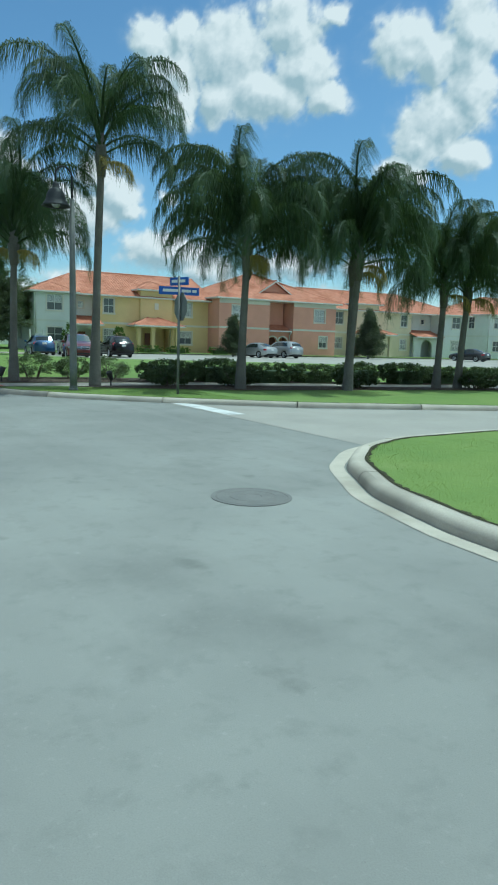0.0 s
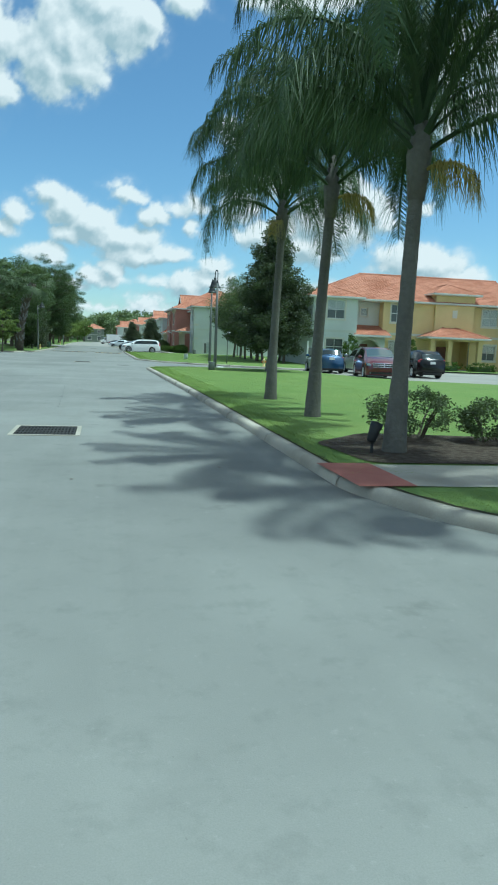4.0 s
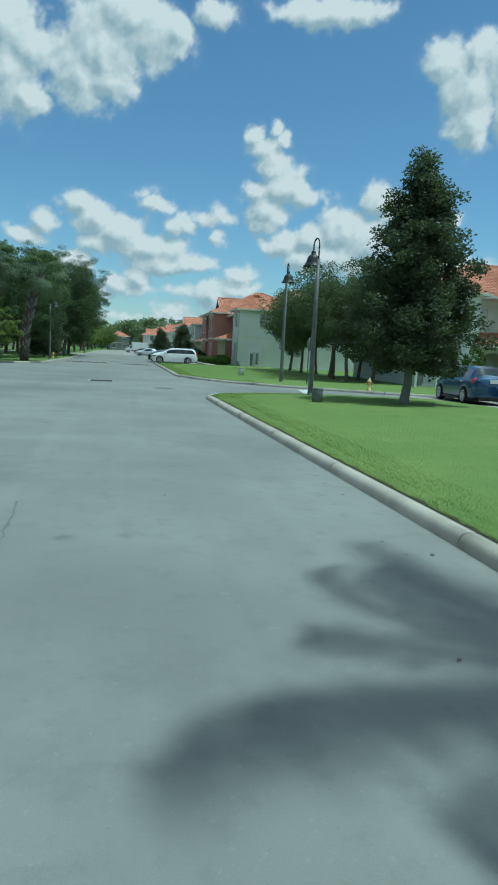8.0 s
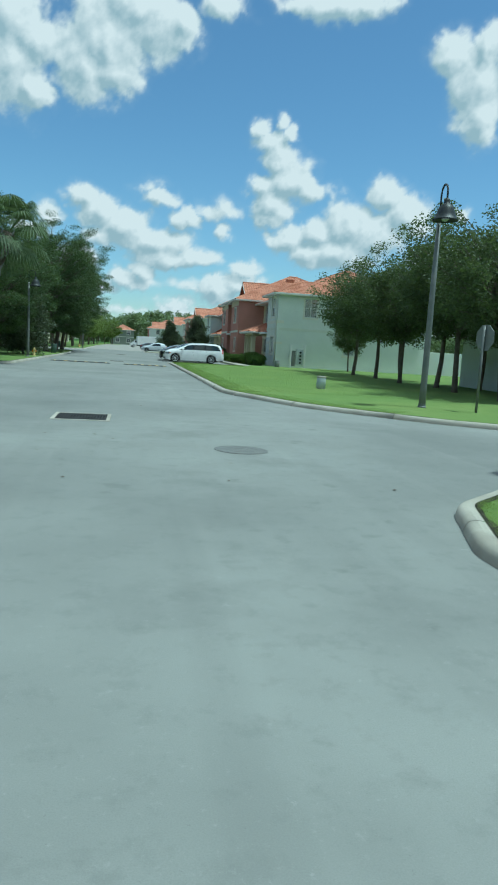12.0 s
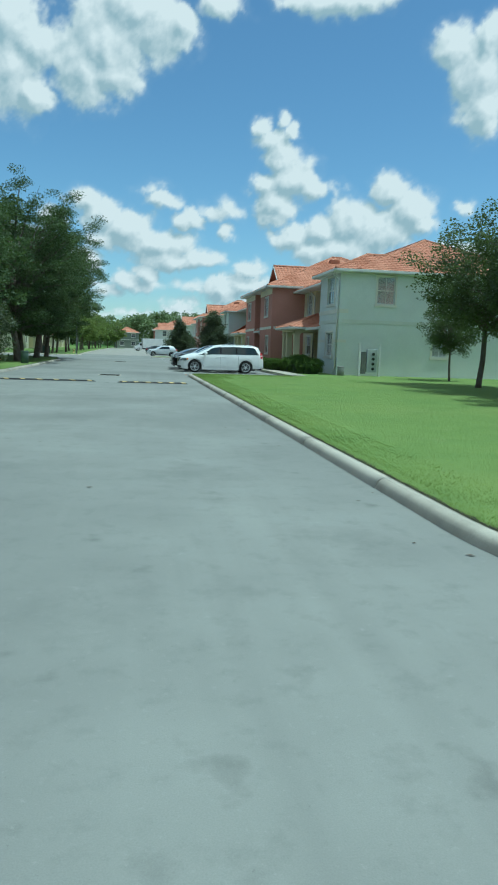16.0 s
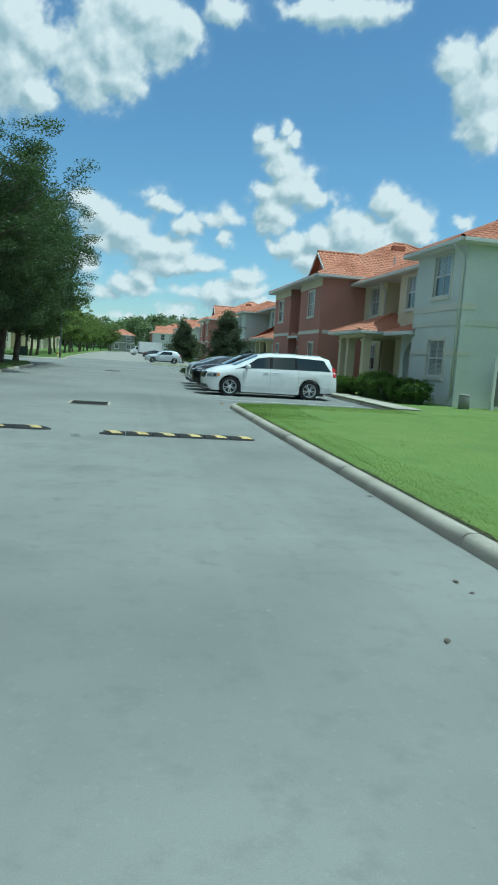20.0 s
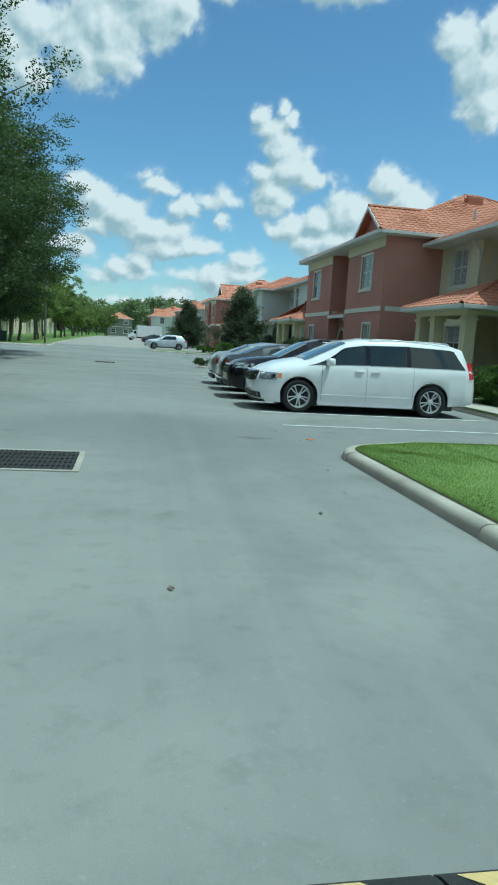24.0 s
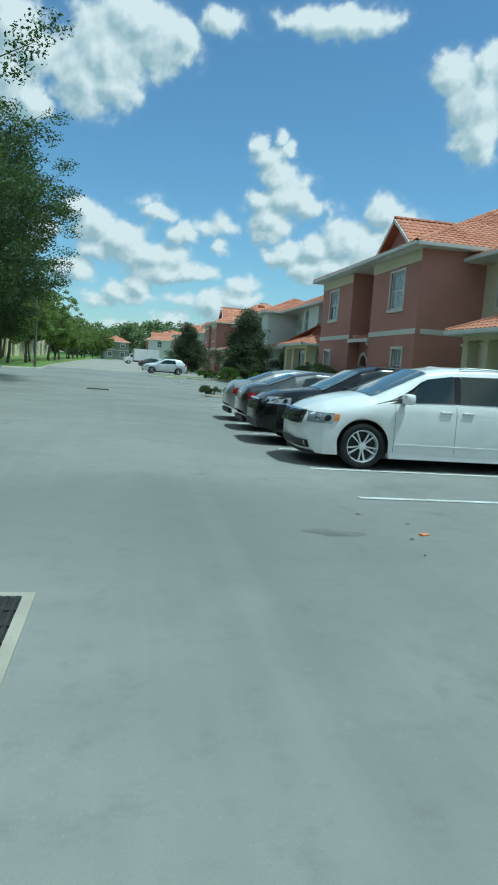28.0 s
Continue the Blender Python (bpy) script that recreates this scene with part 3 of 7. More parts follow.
def cloud_mesh(name, clouds, az0, az1, el0, el1, step, rough, fade):
    n_az, n_el = int((az1 - az0) / step), int((el1 - el0) / step)
    az, el = np.meshgrid(np.linspace(az0, az1, n_az), np.linspace(el0, el1, n_el))
    field = cloud_field(az, el, clouds, rough)
    sunward = cloud_field(az + 0.45 * rough, el + 0.75 * rough, clouds, rough)
    alpha = 0.86 * np.clip((field + 0.04) / 0.32, 0, 1) ** 1.25 + 0.14 * np.clip((field + 0.34) / 0.5, 0, 1) ** 1.5
    if fade:
        inside = (az > -13) & (az < 53) & (el < 33)
        alpha = np.where(inside, 0, alpha)
    # bright sunward sides and grey bases are painted into the emission by this value
    lit = np.clip(0.76 + 0.72 * (field - sunward) - 0.08 * np.clip(field - 0.35, 0, 1), 0.50, 1.0)
    R = 3600.0
    ca, sa, ce, se = np.cos(np.radians(az)), np.sin(np.radians(az)), np.cos(np.radians(el)), np.sin(np.radians(el))
    pos = np.stack([R * ce * sa, R * ce * ca - 50, R * se], -1).reshape(-1, 3)
    idx = np.arange(n_az * n_el).reshape(n_el, n_az)
    quads = np.stack([idx[:-1, :-1], idx[:-1, 1:], idx[1:, 1:], idx[1:, :-1]], -1).reshape(-1, 4)
    quads = quads[alpha.reshape(-1)[quads].max(1) > 0.004]
    used = np.unique(quads)
    remap = np.full(n_az * n_el, -1)
    remap[used] = np.arange(len(used))
    me = bpy.data.meshes.new(name)
    me.from_pydata(pos[used].tolist(), [], remap[quads].tolist())
    for nm, arr in (("cover", alpha), ("light", lit)):
        at = me.attributes.new(nm, "FLOAT", "POINT")
        at.data.foreach_set("value", arr.reshape(-1)[used].astype(np.float32))
    me.polygons.foreach_set("use_smooth", [True] * len(me.polygons))
    return me


cm = bpy.data.materials.new("cloud")
cm.use_nodes = True
ct = cm.node_tree
ct.nodes.remove(ct.nodes["Principled BSDF"])
a1, a2 = ct.nodes.new("ShaderNodeAttribute"), ct.nodes.new("ShaderNodeAttribute")
a1.attribute_name, a2.attribute_name = "cover", "light"
em, tr, mx = ct.nodes.new("ShaderNodeEmission"), ct.nodes.new("ShaderNodeBsdfTransparent"), ct.nodes.new("ShaderNodeMixShader")
ramp = ct.nodes.new("ShaderNodeMix")
ramp.data_type = "RGBA"
ramp.inputs[6].default_value, ramp.inputs[7].default_value = (0.46, 0.53, 0.58, 1), (1.10, 0.97, 0.95, 1)
rm = ct.nodes.new("ShaderNodeMapRange")
rm.inputs[1].default_value, rm.inputs[2].default_value = 0.45, 0.95
ct.links.new(a2.outputs["Fac"], rm.inputs[0])
ct.links.new(rm.outputs[0], ramp.inputs[0])
ct.links.new(ramp.outputs[2], em.inputs[0])
em.inputs[1].default_value = 0.80
ct.links.new(a1.outputs["Fac"], mx.inputs[0])
ct.links.new(tr.outputs[0], mx.inputs[1])
ct.links.new(em.outputs[0], mx.inputs[2])
ct.links.new(mx.outputs[0], ct.nodes["Material Output"].inputs[0])
for cme, lab in ((cloud_mesh("clouds", CLOUDS, -16, 56, 0.3, 34, 0.11, 1.0, False), "white cumulus clouds in a blue summer sky"),
                 (cloud_mesh("clouds", REST, -180, 180, 1, 84, 0.9, 2.6, True), "unseen glowing cumulus clouds added round the sky as fill light")):
    cme.materials.append(cm)
    tagged(new("backdrop_clouds", cme), lab, "clouds", kind="structure")
# ---- terrace houses ----
def wall_panel(length, height, thick, openings=()):
    """A wall in the xz plane, outside at y = 0, thickness to +y, with openings (u0, u1, v0, v1) right through it."""
    us = sorted({0.0, length, *[o[0] for o in openings], *[o[1] for o in openings]})
    vs_ = sorted({0.0, height, *[o[2] for o in openings], *[o[3] for o in openings]})
    verts, faces, index = [], [], {}

    def vid(u, y, v):
        k = (round(u, 4), y, round(v, 4))
        if k not in index:
            index[k] = len(verts)
            verts.append((u, y, v))
        return index[k]

    def solid(i, j):
        if i < 0 or j < 0 or i >= len(us) - 1 or j >= len(vs_) - 1:
            return False
        cu, cv = (us[i] + us[i + 1]) / 2, (vs_[j] + vs_[j + 1]) / 2
        return not any(o[0] < cu < o[1] and o[2] < cv < o[3] for o in openings)

    for i in range(len(us) - 1):
        for j in range(len(vs_) - 1):
            if not solid(i, j):
                continue
            a, b, c, d = us[i], us[i + 1], vs_[j], vs_[j + 1]
            faces.append([vid(a, 0, c), vid(b, 0, c), vid(b, 0, d), vid(a, 0, d)])
            faces.append([vid(a, thick, d), vid(b, thick, d), vid(b, thick, c), vid(a, thick, c)])
            for ni, nj, p, q in ((i - 1, j, (a, c), (a, d)), (i + 1, j, (b, d), (b, c)), (i, j - 1, (b, c), (a, c)), (i, j + 1, (a, d), (b, d))):
                if not solid(ni, nj):
                    faces.append([vid(p[0], 0, p[1]), vid(q[0], 0, q[1]), vid(q[0], thick, q[1]), vid(p[0], thick, p[1])])
    return verts, faces


def placed(verts, m):
    return [tuple(m @ Vector(v)) for v in verts]


def window_part(parent, m, w, h, bars=True, blind=0.0, trim_mat="trim"):
    """A sash window whose opening's lower left outer corner is at the pose m."""
    bm = bmesh.new()
    t = 0.11
    for a in ((-t, 0, -t, h + t), (w, w + t, -t, h + t), (0, w, h, h + t)):
        box(bm, a[0], a[1], -0.035, 0.015, a[2], a[3])
    bm.transform(m)
    win = part("window_surround", bm, trim_mat, parent)
    bm = boxed(-t - 0.03, w + t + 0.03, -0.07, 0.02, -t - 0.05, -0.012)
    bm.transform(m)
    part("sill", bm, trim_mat, win)
    bm = bmesh.new()
    f = 0.05
    for a in ((0, f, 0, h), (w - f, w, 0, h), (f, w - f, 0, f), (f, w - f, h - f, h)):
        box(bm, a[0], a[1], 0.06, 0.11, a[2], a[3])
    box(bm, f, w - f, 0.055, 0.1, h * 0.48, h * 0.52)
    if bars:
        box(bm, w / 2 - 0.02, w / 2 + 0.02, 0.062, 0.098, f, h * 0.48)
        box(bm, w / 2 - 0.02, w / 2 + 0.02, 0.062, 0.098, h * 0.52, h - f)
    bm.transform(m)
    part("window_frame", bm, "gutter", win)
    for v0, v1 in ((f, h * 0.48), (h * 0.52, h - f)):
        bm = boxed(f, w - f, 0.078, 0.084, v0, v1)
        bm.transform(m)
        pn = part("pane", bm, "clear_pane" if blind and h - v0 > 0.05 and v1 > h * (1 - blind) + 0.05 else "pane", win)
        pn.visible_shadow = not blind
    if blind:
        low = max(f, h * (1 - blind))
        bm = bmesh.new()
        z = h - f - 0.03
        while z > low:
            box(bm, f, w - f, 0.102, 0.112, z - 0.019, z + 0.019)
            z -= 0.05
        bm.transform(m)
        part("blind", bm, "blind", win, "pale slatted blind")
        # dark board behind the blind, painted in place of the room's shade
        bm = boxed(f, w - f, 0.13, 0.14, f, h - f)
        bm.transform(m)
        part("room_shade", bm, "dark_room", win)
    return win


class Tiles:
    """Gathers the curved roof tiles of one roof in lists, to make one mesh of them."""
    def __init__(self, width=0.29, course=0.37):
        self.v, self.f, self.w, self.c, self.count = [], [], width, course, 0

    def plane(self, poly):
        """Lays tiles over a convex plane polygon of Vectors; its lowest edge is the eave."""
        n = (poly[1] - poly[0]).cross(poly[2] - poly[0]).normalized()
        if n.z < 0:
            n = -n
        up = (Vector((0, 0, 1)) - n * n.z).normalized()
        ud = up.cross(n)
        o = min(poly, key=lambda p: p.z)
        pts = [((p - o).dot(ud), (p - o).dot(up)) for p in poly]
        vmax = max(p[1] for p in pts)

        def span(v):
            xs = []
            for (u0, v0), (u1, v1) in zip(pts, pts[1:] + pts[:1]):
                if abs(v1 - v0) < 1e-6:
                    if abs(v - v0) < 1e-4:
                        xs += [u0, u1]
                elif min(v0, v1) - 1e-6 <= v <= max(v0, v1) + 1e-6:
                    xs.append(u0 + (u1 - u0) * (v - v0) / (v1 - v0))
            return (min(xs), max(xs)) if len(xs) > 1 else None

        k, v = 0, 0.0
        while v < vmax - 0.02:
            v1 = min(v + self.c, vmax)
            s0, s1 = span(v + 1e-3), span(v1 - 1e-3)
            if s0 and s1:
                lo, hi = min(s0[0], s1[0]), max(s0[1], s1[1])
                i0, i1 = int(math.floor(lo / self.w)), int(math.ceil(hi / self.w))
                for i in range(i0, i1):
                    us = [(i + q / 4) * self.w for q in range(5)]
                    row0 = [min(max(u, s0[0]), s0[1]) for u in us]
                    row1 = [min(max(u, s1[0]), s1[1]) for u in us]
                    if row0[-1] - row0[0] < 0.02 and row1[-1] - row1[0] < 0.02:
                        continue
                    b = len(self.v)
                    self.count += 1
                    lift = random.uniform(0, 0.008)
                    for row, vv, hgt in ((row0, v - 0.02, 0.034 + lift), (row1, v1 + 0.02, 0.010)):
                        for u, z in zip(row, (0.0, 0.03, 0.042, 0.03, 0.0)):
                            p = o + ud * u + up * vv + n * (z + hgt)
                            self.v.append((p.x, p.y, p.z))
                    for u, z in zip(row0, (0.0, 0.02, 0.03, 0.02, 0.0)):
                        p = o + ud * u + up * (v - 0.02) + n * (z * 0.3 + 0.005)
                        self.v.append((p.x, p.y, p.z))
                    for q in range(4):
                        self.f.append((b + q, b + q + 1, b + 6 + q, b + 5 + q))
                        self.f.append((b + 10 + q, b + 11 + q, b + q + 1, b + q))
            v = v1

    def cap(self, a, b, r=0.11):
        """Ridge tiles from a to b."""
        d = b - a
        L = d.length
        d.normalize()
        s = d.cross(Vector((0, 0, 1))).normalized()
        u = s.cross(d)
        k = max(1, int(L / 0.42))
        for i in range(k):
            p, q = a + d * (L * i / k - 0.02), a + d * (L * (i + 1) / k + 0.02)
            base = len(self.v)
            for pt, rr in ((p, r * 1.08), (q, r * 0.95)):
                for ang in (0, 45, 90, 135, 180):
                    c = pt + s * (rr * math.cos(radians(ang))) + u * (rr * math.sin(radians(ang)) + 0.03)
                    self.v.append((c.x, c.y, c.z))
            for j in range(4):
                self.f.append((base + j, base + j + 1, base + 6 + j, base + 5 + j))


def hip_roof(parent, x0, x1, y0, y1, z, pitch=24.0, over=0.45, front="hip", back="hip", left="hip", right="hip", along=None, coarse=False, gutters=("front", "left", "right"), pieces=False):
    """A tiled roof over a rectangle. Each end of the ridge is a hip or a gable."""
    x0, x1, y0, y1 = x0 - over, x1 + over, y0 - over, y1 + over
    t = math.tan(radians(pitch))
    w, d = x1 - x0, y1 - y0
    along = along or ("x" if w >= d else "y")
    half = (d if along == "x" else w) / 2
    rz = z + half * t
    V = Vector
    if along == "x":
        ra = V((x0 + (half if left == "hip" else 0), (y0 + y1) / 2, rz))
        rb = V((x1 - (half if right == "hip" else 0), (y0 + y1) / 2, rz))
        planes = [[V((x0, y0, z)), V((x1, y0, z)), rb, ra], [V((x1, y1, z)), V((x0, y1, z)), ra, rb]]
        if left == "hip":
            planes.append([V((x0, y1, z)), V((x0, y0, z)), ra])
        if right == "hip":
            planes.append([V((x1, y0, z)), V((x1, y1, z)), rb])
    else:
        ra = V(((x0 + x1) / 2, y0 + (half if front == "hip" else 0), rz))
        rb = V(((x0 + x1) / 2, y1 - (half if back == "hip" else 0), rz))
        planes = [[V((x0, y1, z)), V((x0, y0, z)), ra, rb], [V((x1, y0, z)), V((x1, y1, z)), rb, ra]]
        if front == "hip":
            planes.append([V((x0, y0, z)), V((x1, y0, z)), ra])
        if back == "hip":
            planes.append([V((x1, y1, z)), V((x0, y1, z)), rb])
    vs, fs = [], []
    for p in planes:
        b = len(vs)
        vs += [tuple(q) for q in p]
        vs += [(q.x, q.y, q.z - 0.1) for q in p]
        n = len(p)
        fs += [list(range(b, b + n)), list(range(b + 2 * n - 1, b + n - 1, -1))]
        fs += [[b + i, b + n + i, b + n + (i + 1) % n, b + (i + 1) % n] for i in range(n)]
    roof = part_mesh("roof", mesh("roof", vs, fs), "tile_base", parent, "orange clay barrel tile roof")
    T = Tiles(0.58, 0.74) if coarse else Tiles()
    for p in planes:
        T.plane(p)
    T.cap(ra, rb)
    if not coarse:
        for p in planes:
            for a, b in zip(p, p[1:] + p[:1]):
                if abs(a.z - b.z) > 0.3 and len(p) == 3:
                    T.cap(a if a.z < b.z else b, b if a.z < b.z else a, 0.09)
    k = 0
    if pieces:
        # the nearest roof is laid tile by tile
        k = min(280, T.count)
        one = [(0, 1, 6, 5), (1, 2, 7, 6), (2, 3, 8, 7), (3, 4, 9, 8), (10, 11, 1, 0), (11, 12, 2, 1), (12, 13, 3, 2), (13, 14, 4, 3)]
        for i in range(k):
            part_mesh("roof_tile", mesh("roof_tile", T.v[15 * i:15 * i + 15], one), "tile", roof)
    if len(T.v) > 15 * k:
        tl = part_mesh("roof_tiles", mesh("roof_tiles", T.v[15 * k:], [[q - 15 * k for q in f] for f in T.f[8 * k:]]), "tile", roof)
        tagged(tl, kind="stuff")
    g = {"front": (x0 - 0.04, x1 + 0.04, y0 - 0.09, y0 + 0.03), "left": (x0 - 0.09, x0 + 0.03, y0 + 0.031, y1), "right": (x1 - 0.03, x1 + 0.09, y0 + 0.031, y1), "back": (x0 - 0.04, x1 + 0.04, y1 - 0.03, y1 + 0.09)}
    for k in gutters:
        a = g[k]
        part("gutter", boxed(a[0], a[1], a[2], a[3], z - 0.13, z + 0.02, bevel=0.02), "gutter", parent)
    sof = boxed(x0 + 0.031, x1 - 0.031, y0 + 0.031, y1 - 0.031, z - 0.15, z - 0.11)
    part("soffit", sof, "gutter", parent)
    return ra, rb


def wing(parent, x0, x1, y0, y1, z0, z1, mat, wins=(), sides=("front", "left", "right"), band=True, side_wins=None):
    """A block of walls. wins: (u0, width, v0, height) on the front; side_wins: the same on 'left' or 'right'."""
    H = z1 - z0
    side_wins = side_wins or {}
    spec = {"front": (pose(x0, y0, z0), x1 - x0, list(wins)),
            "right": (pose(x1, y0, z0, 0, 0, 90), y1 - y0, list(side_wins.get("right", ()))),
            "left": (pose(x0, y1, z0, 0, 0, -90), y1 - y0, list(side_wins.get("left", ()))),
            "back": (pose(x1, y1, z0, 0, 0, 180), x1 - x0, [])}
    for k in sides:
        m, L, ws = spec[k]
        if k in ("right", "left"):
            m = m @ pose(0.2 if k == "right" and "front" in sides else 0, 0, 0)
            L = L - (0.2 if "front" in sides else 0)
        vs, fs = wall_panel(L, H, 0.2, [(u, u + w, v, v + h) for u, w, v, h in ws])
        part_mesh("wall", mesh("wall", placed(vs, m), fs), mat, parent)
        for u, w, v, h in ws:
            pos = m @ Vector((u, 0, v))
            pick = int(abs(pos.x * 3.7 + pos.y * 5.3 + pos.z * 2.9)) % 4
            window_part(parent, m @ pose(u, 0, v), w, h, w > 0.7, (0.55, 1.0, 1.0, 0.0)[pick] if w > 0.5 else 0.0)
        if band:
            bm = boxed(0.0, L, -0.03, -0.001, 3.1, 3.32)
            bm.transform(m)
            part("trim_band", bm, "trim" if mat != "w_green" else "w_grey", parent)
    # solid dark block in place of the unlit room behind the windows
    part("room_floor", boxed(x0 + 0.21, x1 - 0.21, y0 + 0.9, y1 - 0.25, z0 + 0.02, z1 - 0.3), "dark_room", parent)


def arch_wall(parent, x0, x1, y, z0, z1, mat, arches, thick=0.25):
    """A wall with round-headed openings: (centre, half width, spring height)."""
    vs, fs = [], []
    edges = [x0]
    for c, r, s in arches:
        edges += [c - r, c + r]
    edges.append(x1)

    def quad(a, b, c, d):
        k = len(vs)
        vs.extend([a, b, c, d])
        fs.append((k, k + 1, k + 2, k + 3))

    for i in range(0, len(edges), 2):
        a, b = edges[i], edges[i + 1]
        if b - a > 1e-3:
            quad((a, y, z0), (b, y, z0), (b, y, z1), (a, y, z1))
            quad((b, y + thick, z0), (a, y + thick, z0), (a, y + thick, z1), (b, y + thick, z1))
    for c, r, s in arches:
        N = 14
        q = [(c - r * math.cos(math.pi * k / N), s + r * math.sin(math.pi * k / N)) for k in range(N + 1)]
        for (ax, az), (bx, bz) in zip(q, q[1:]):
            quad((ax, y, az), (bx, y, bz), (bx, y, z1), (ax, y, z1))
            quad((bx, y + thick, bz), (ax, y + thick, az), (ax, y + thick, z1), (bx, y + thick, z1))
            quad((ax, y, az), (ax, y + thick, az), (bx, y + thick, bz), (bx, y, bz))
        for sx in (c - r, c + r):
            quad((sx, y, z0), (sx, y + thick, z0), (sx, y + thick, s), (sx, y, s))
    quad((x0, y, z1), (x1, y, z1), (x1, y + thick, z1), (x0, y + thick, z1))
    quad((x0, y, z0), (x0, y, z1), (x0, y + thick, z1), (x0, y + thick, z0))
    quad((x1, y, z0), (x1, y + thick, z0), (x1, y + thick, z1), (x1, y, z1))
    ob = part_mesh("arch_wall", mesh("arch_wall", vs, fs), mat, parent)
    for c, r, s in arches:
        bm = bmesh.new()
        N = 16
        ring = []
        for k in range(N + 1):
            ca, sa = math.cos(math.pi * k / N), math.sin(math.pi * k / N)
            ring.append([bm.verts.new((c - rr * ca, yy, s + rr * sa)) for rr, yy in ((r, y - 0.04), (r + 0.16, y - 0.04), (r + 0.16, y), (r, y))])
        for p, q in zip(ring, ring[1:]):
            for j in range(4):
                bm.faces.new((p[j], p[(j + 1) % 4], q[(j + 1) % 4], q[j]))
        part("arch_moulding", bm, "trim" if mat != "w_green" else "w_grey", parent)
    return ob


def downpipe(parent, x, y, z_top, out=0.45):
    bm = bmesh.new()
    tube(bm, [(x, y - out, z_top), (x, y - out, z_top - 0.12), (x, y - 0.09, z_top - 0.42), (x, y - 0.07, z_top - 0.6), (x, y - 0.07, 0.35), (x, y - 0.2, 0.2)], [0.05] * 6, 8)
    part("downpipe", bm, "gutter", parent, smooth=True)


WU, WH = 1.5, 1.6       # common window


PLAN = (0, 4.5, 7.4, 10.2, 13.4, 17.2, 22.6)


def half_terrace(b, s, x, mats, coarse, P=PLAN, last=None, pieces=False, tower=False):
    """One half of a terrace from its end unit (x = 0) to the middle; s mirrors it."""
    green, second, terra = mats
    if last:
        second = last
    am = (P[1] + P[2]) / 2

    def X(a, c):
        return (x + s * a, x + s * c) if s > 0 else (x + s * c, x + s * a)

    def U(a0, a1, u, w):
        return u if s > 0 else (a1 - a0) - u - w

    endside = "left" if s > 0 else "right"
    inner = "right" if s > 0 else "left"
    kw = dict(coarse=coarse)
    # end bay with two windows, its long side wall, and the roof over it
    x0, x1 = X(0, P[1])
    sw = [(13.6 - 2.3 - 1.1, 1.1, 4.3, 1.6), (13.6 - 6.0 - 0.95, 0.95, 1.25, 1.5)] if s > 0 else [(2.1, 1.1, 4.3, 1.6), (5.8, 0.95, 1.25, 1.5)]
    wing(b, x0, x1, 0, 13.8, 0, 6.1, green, [(U(0, P[1], 1.2, WU), WU, 4.3, 1.6), (U(0, P[1], 1.2, WU), WU, 1.1, 1.45)], side_wins={endside: sw}, sides=("front", "left", "right"))
    hip_roof(b, x0, x1, 0, 6.0, 6.2, 24, back="hip", along="y", gutters=("front", "left", "right"), **kw)
    downpipe(b, x + s * 0.12, 0.0, 6.05)
    # arched entry bay with a lean-to tiled roof
    x0, x1 = X(P[1], P[2])
    wing(b, x0, x1, 2.6, 6.0, 0, 6.1, green, [(U(P[1], P[2], 1.1, 0.6), 0.6, 4.8, 0.7)], sides=("front",))
    arch_wall(b, x0, x1, 0.7, 0, 2.95, green, [(x + s * am, 1.0, 1.55)])
    part("door", boxed(x + s * am - 0.48, x + s * am + 0.48, 2.54, 2.598, 0.1, 2.2, bevel=0.01), "door", b)
    lean_to(b, x0, x1, 0.25, 2.6, 2.98, 3.9, coarse)
    # second unit
    x0, x1 = X(P[2], P[3])
    wing(b, x0, x1, 1.5, 6, 0, 6.1, second, [(U(P[2], P[3], 0.7, 1.1), 1.1, 4.3, 1.6), (U(P[2], P[3], 0.7, 1.1), 1.1, 1.1, 1.45)], sides=("front", "left", "right"))
    x0, x1 = X(P[3], P[4])
    wing(b, x0, x1, 3.4, 6, 0, 6.4, second, sides=("front",), band=False)
    if tower:      # the entry rises over the eaves under a hipped roof of its own
        wing(b, x0, x1, 1.2, 7.5, 6.4, 7.05, second, sides=("front", "left", "right"), band=False)
        wing(b, x0, x1, 1.2, 3.3, 3.3, 6.4, second, sides=("front", "left", "right"), band=False)
        hip_roof(b, x0, x1, 1.2, 8.4, 7.06, 24, over=0.4, along="y", coarse=coarse)
        part("wall_niche", boxed((x0 + x1) / 2 - 0.22, (x0 + x1) / 2 + 0.22, 1.16, 1.199, 4.9, 5.6, bevel=0.01), "trim", b)
    part("door", boxed((x0 + x1) / 2 - 0.5, (x0 + x1) / 2 + 0.5, 3.34, 3.398, 0.1, 2.25, bevel=0.01), "door", b)
    porch(b, *X(P[3] - 1.0, P[4] + 0.2), -0.6, 3.4, mats[1], coarse, pieces)
    x0, x1 = X(P[4], P[5])
    wing(b, x0, x1, 2.0, 6, 0, 6.1, mats[1], [(U(P[4], P[5], 1.2, WU), WU, 4.3, 1.6), (U(P[4], P[5], 1.2, WU), WU, 1.1, 1.45)], sides=("front", "left", "right"))
    downpipe(b, x + s * (P[4] + 0.1), 2.0, 6.05)
    x0, x1 = X(0.03, P[5])
    hip_roof(b, x0, x1, 1.5, 13.8, 6.21, 24, along="x", left="hip" if s > 0 else "gable", right="gable" if s > 0 else "hip", gutters=("front", endside, "back"), **kw)
    # half of the middle unit, with a pale frieze under its eaves
    x0, x1 = X(P[5], P[6])
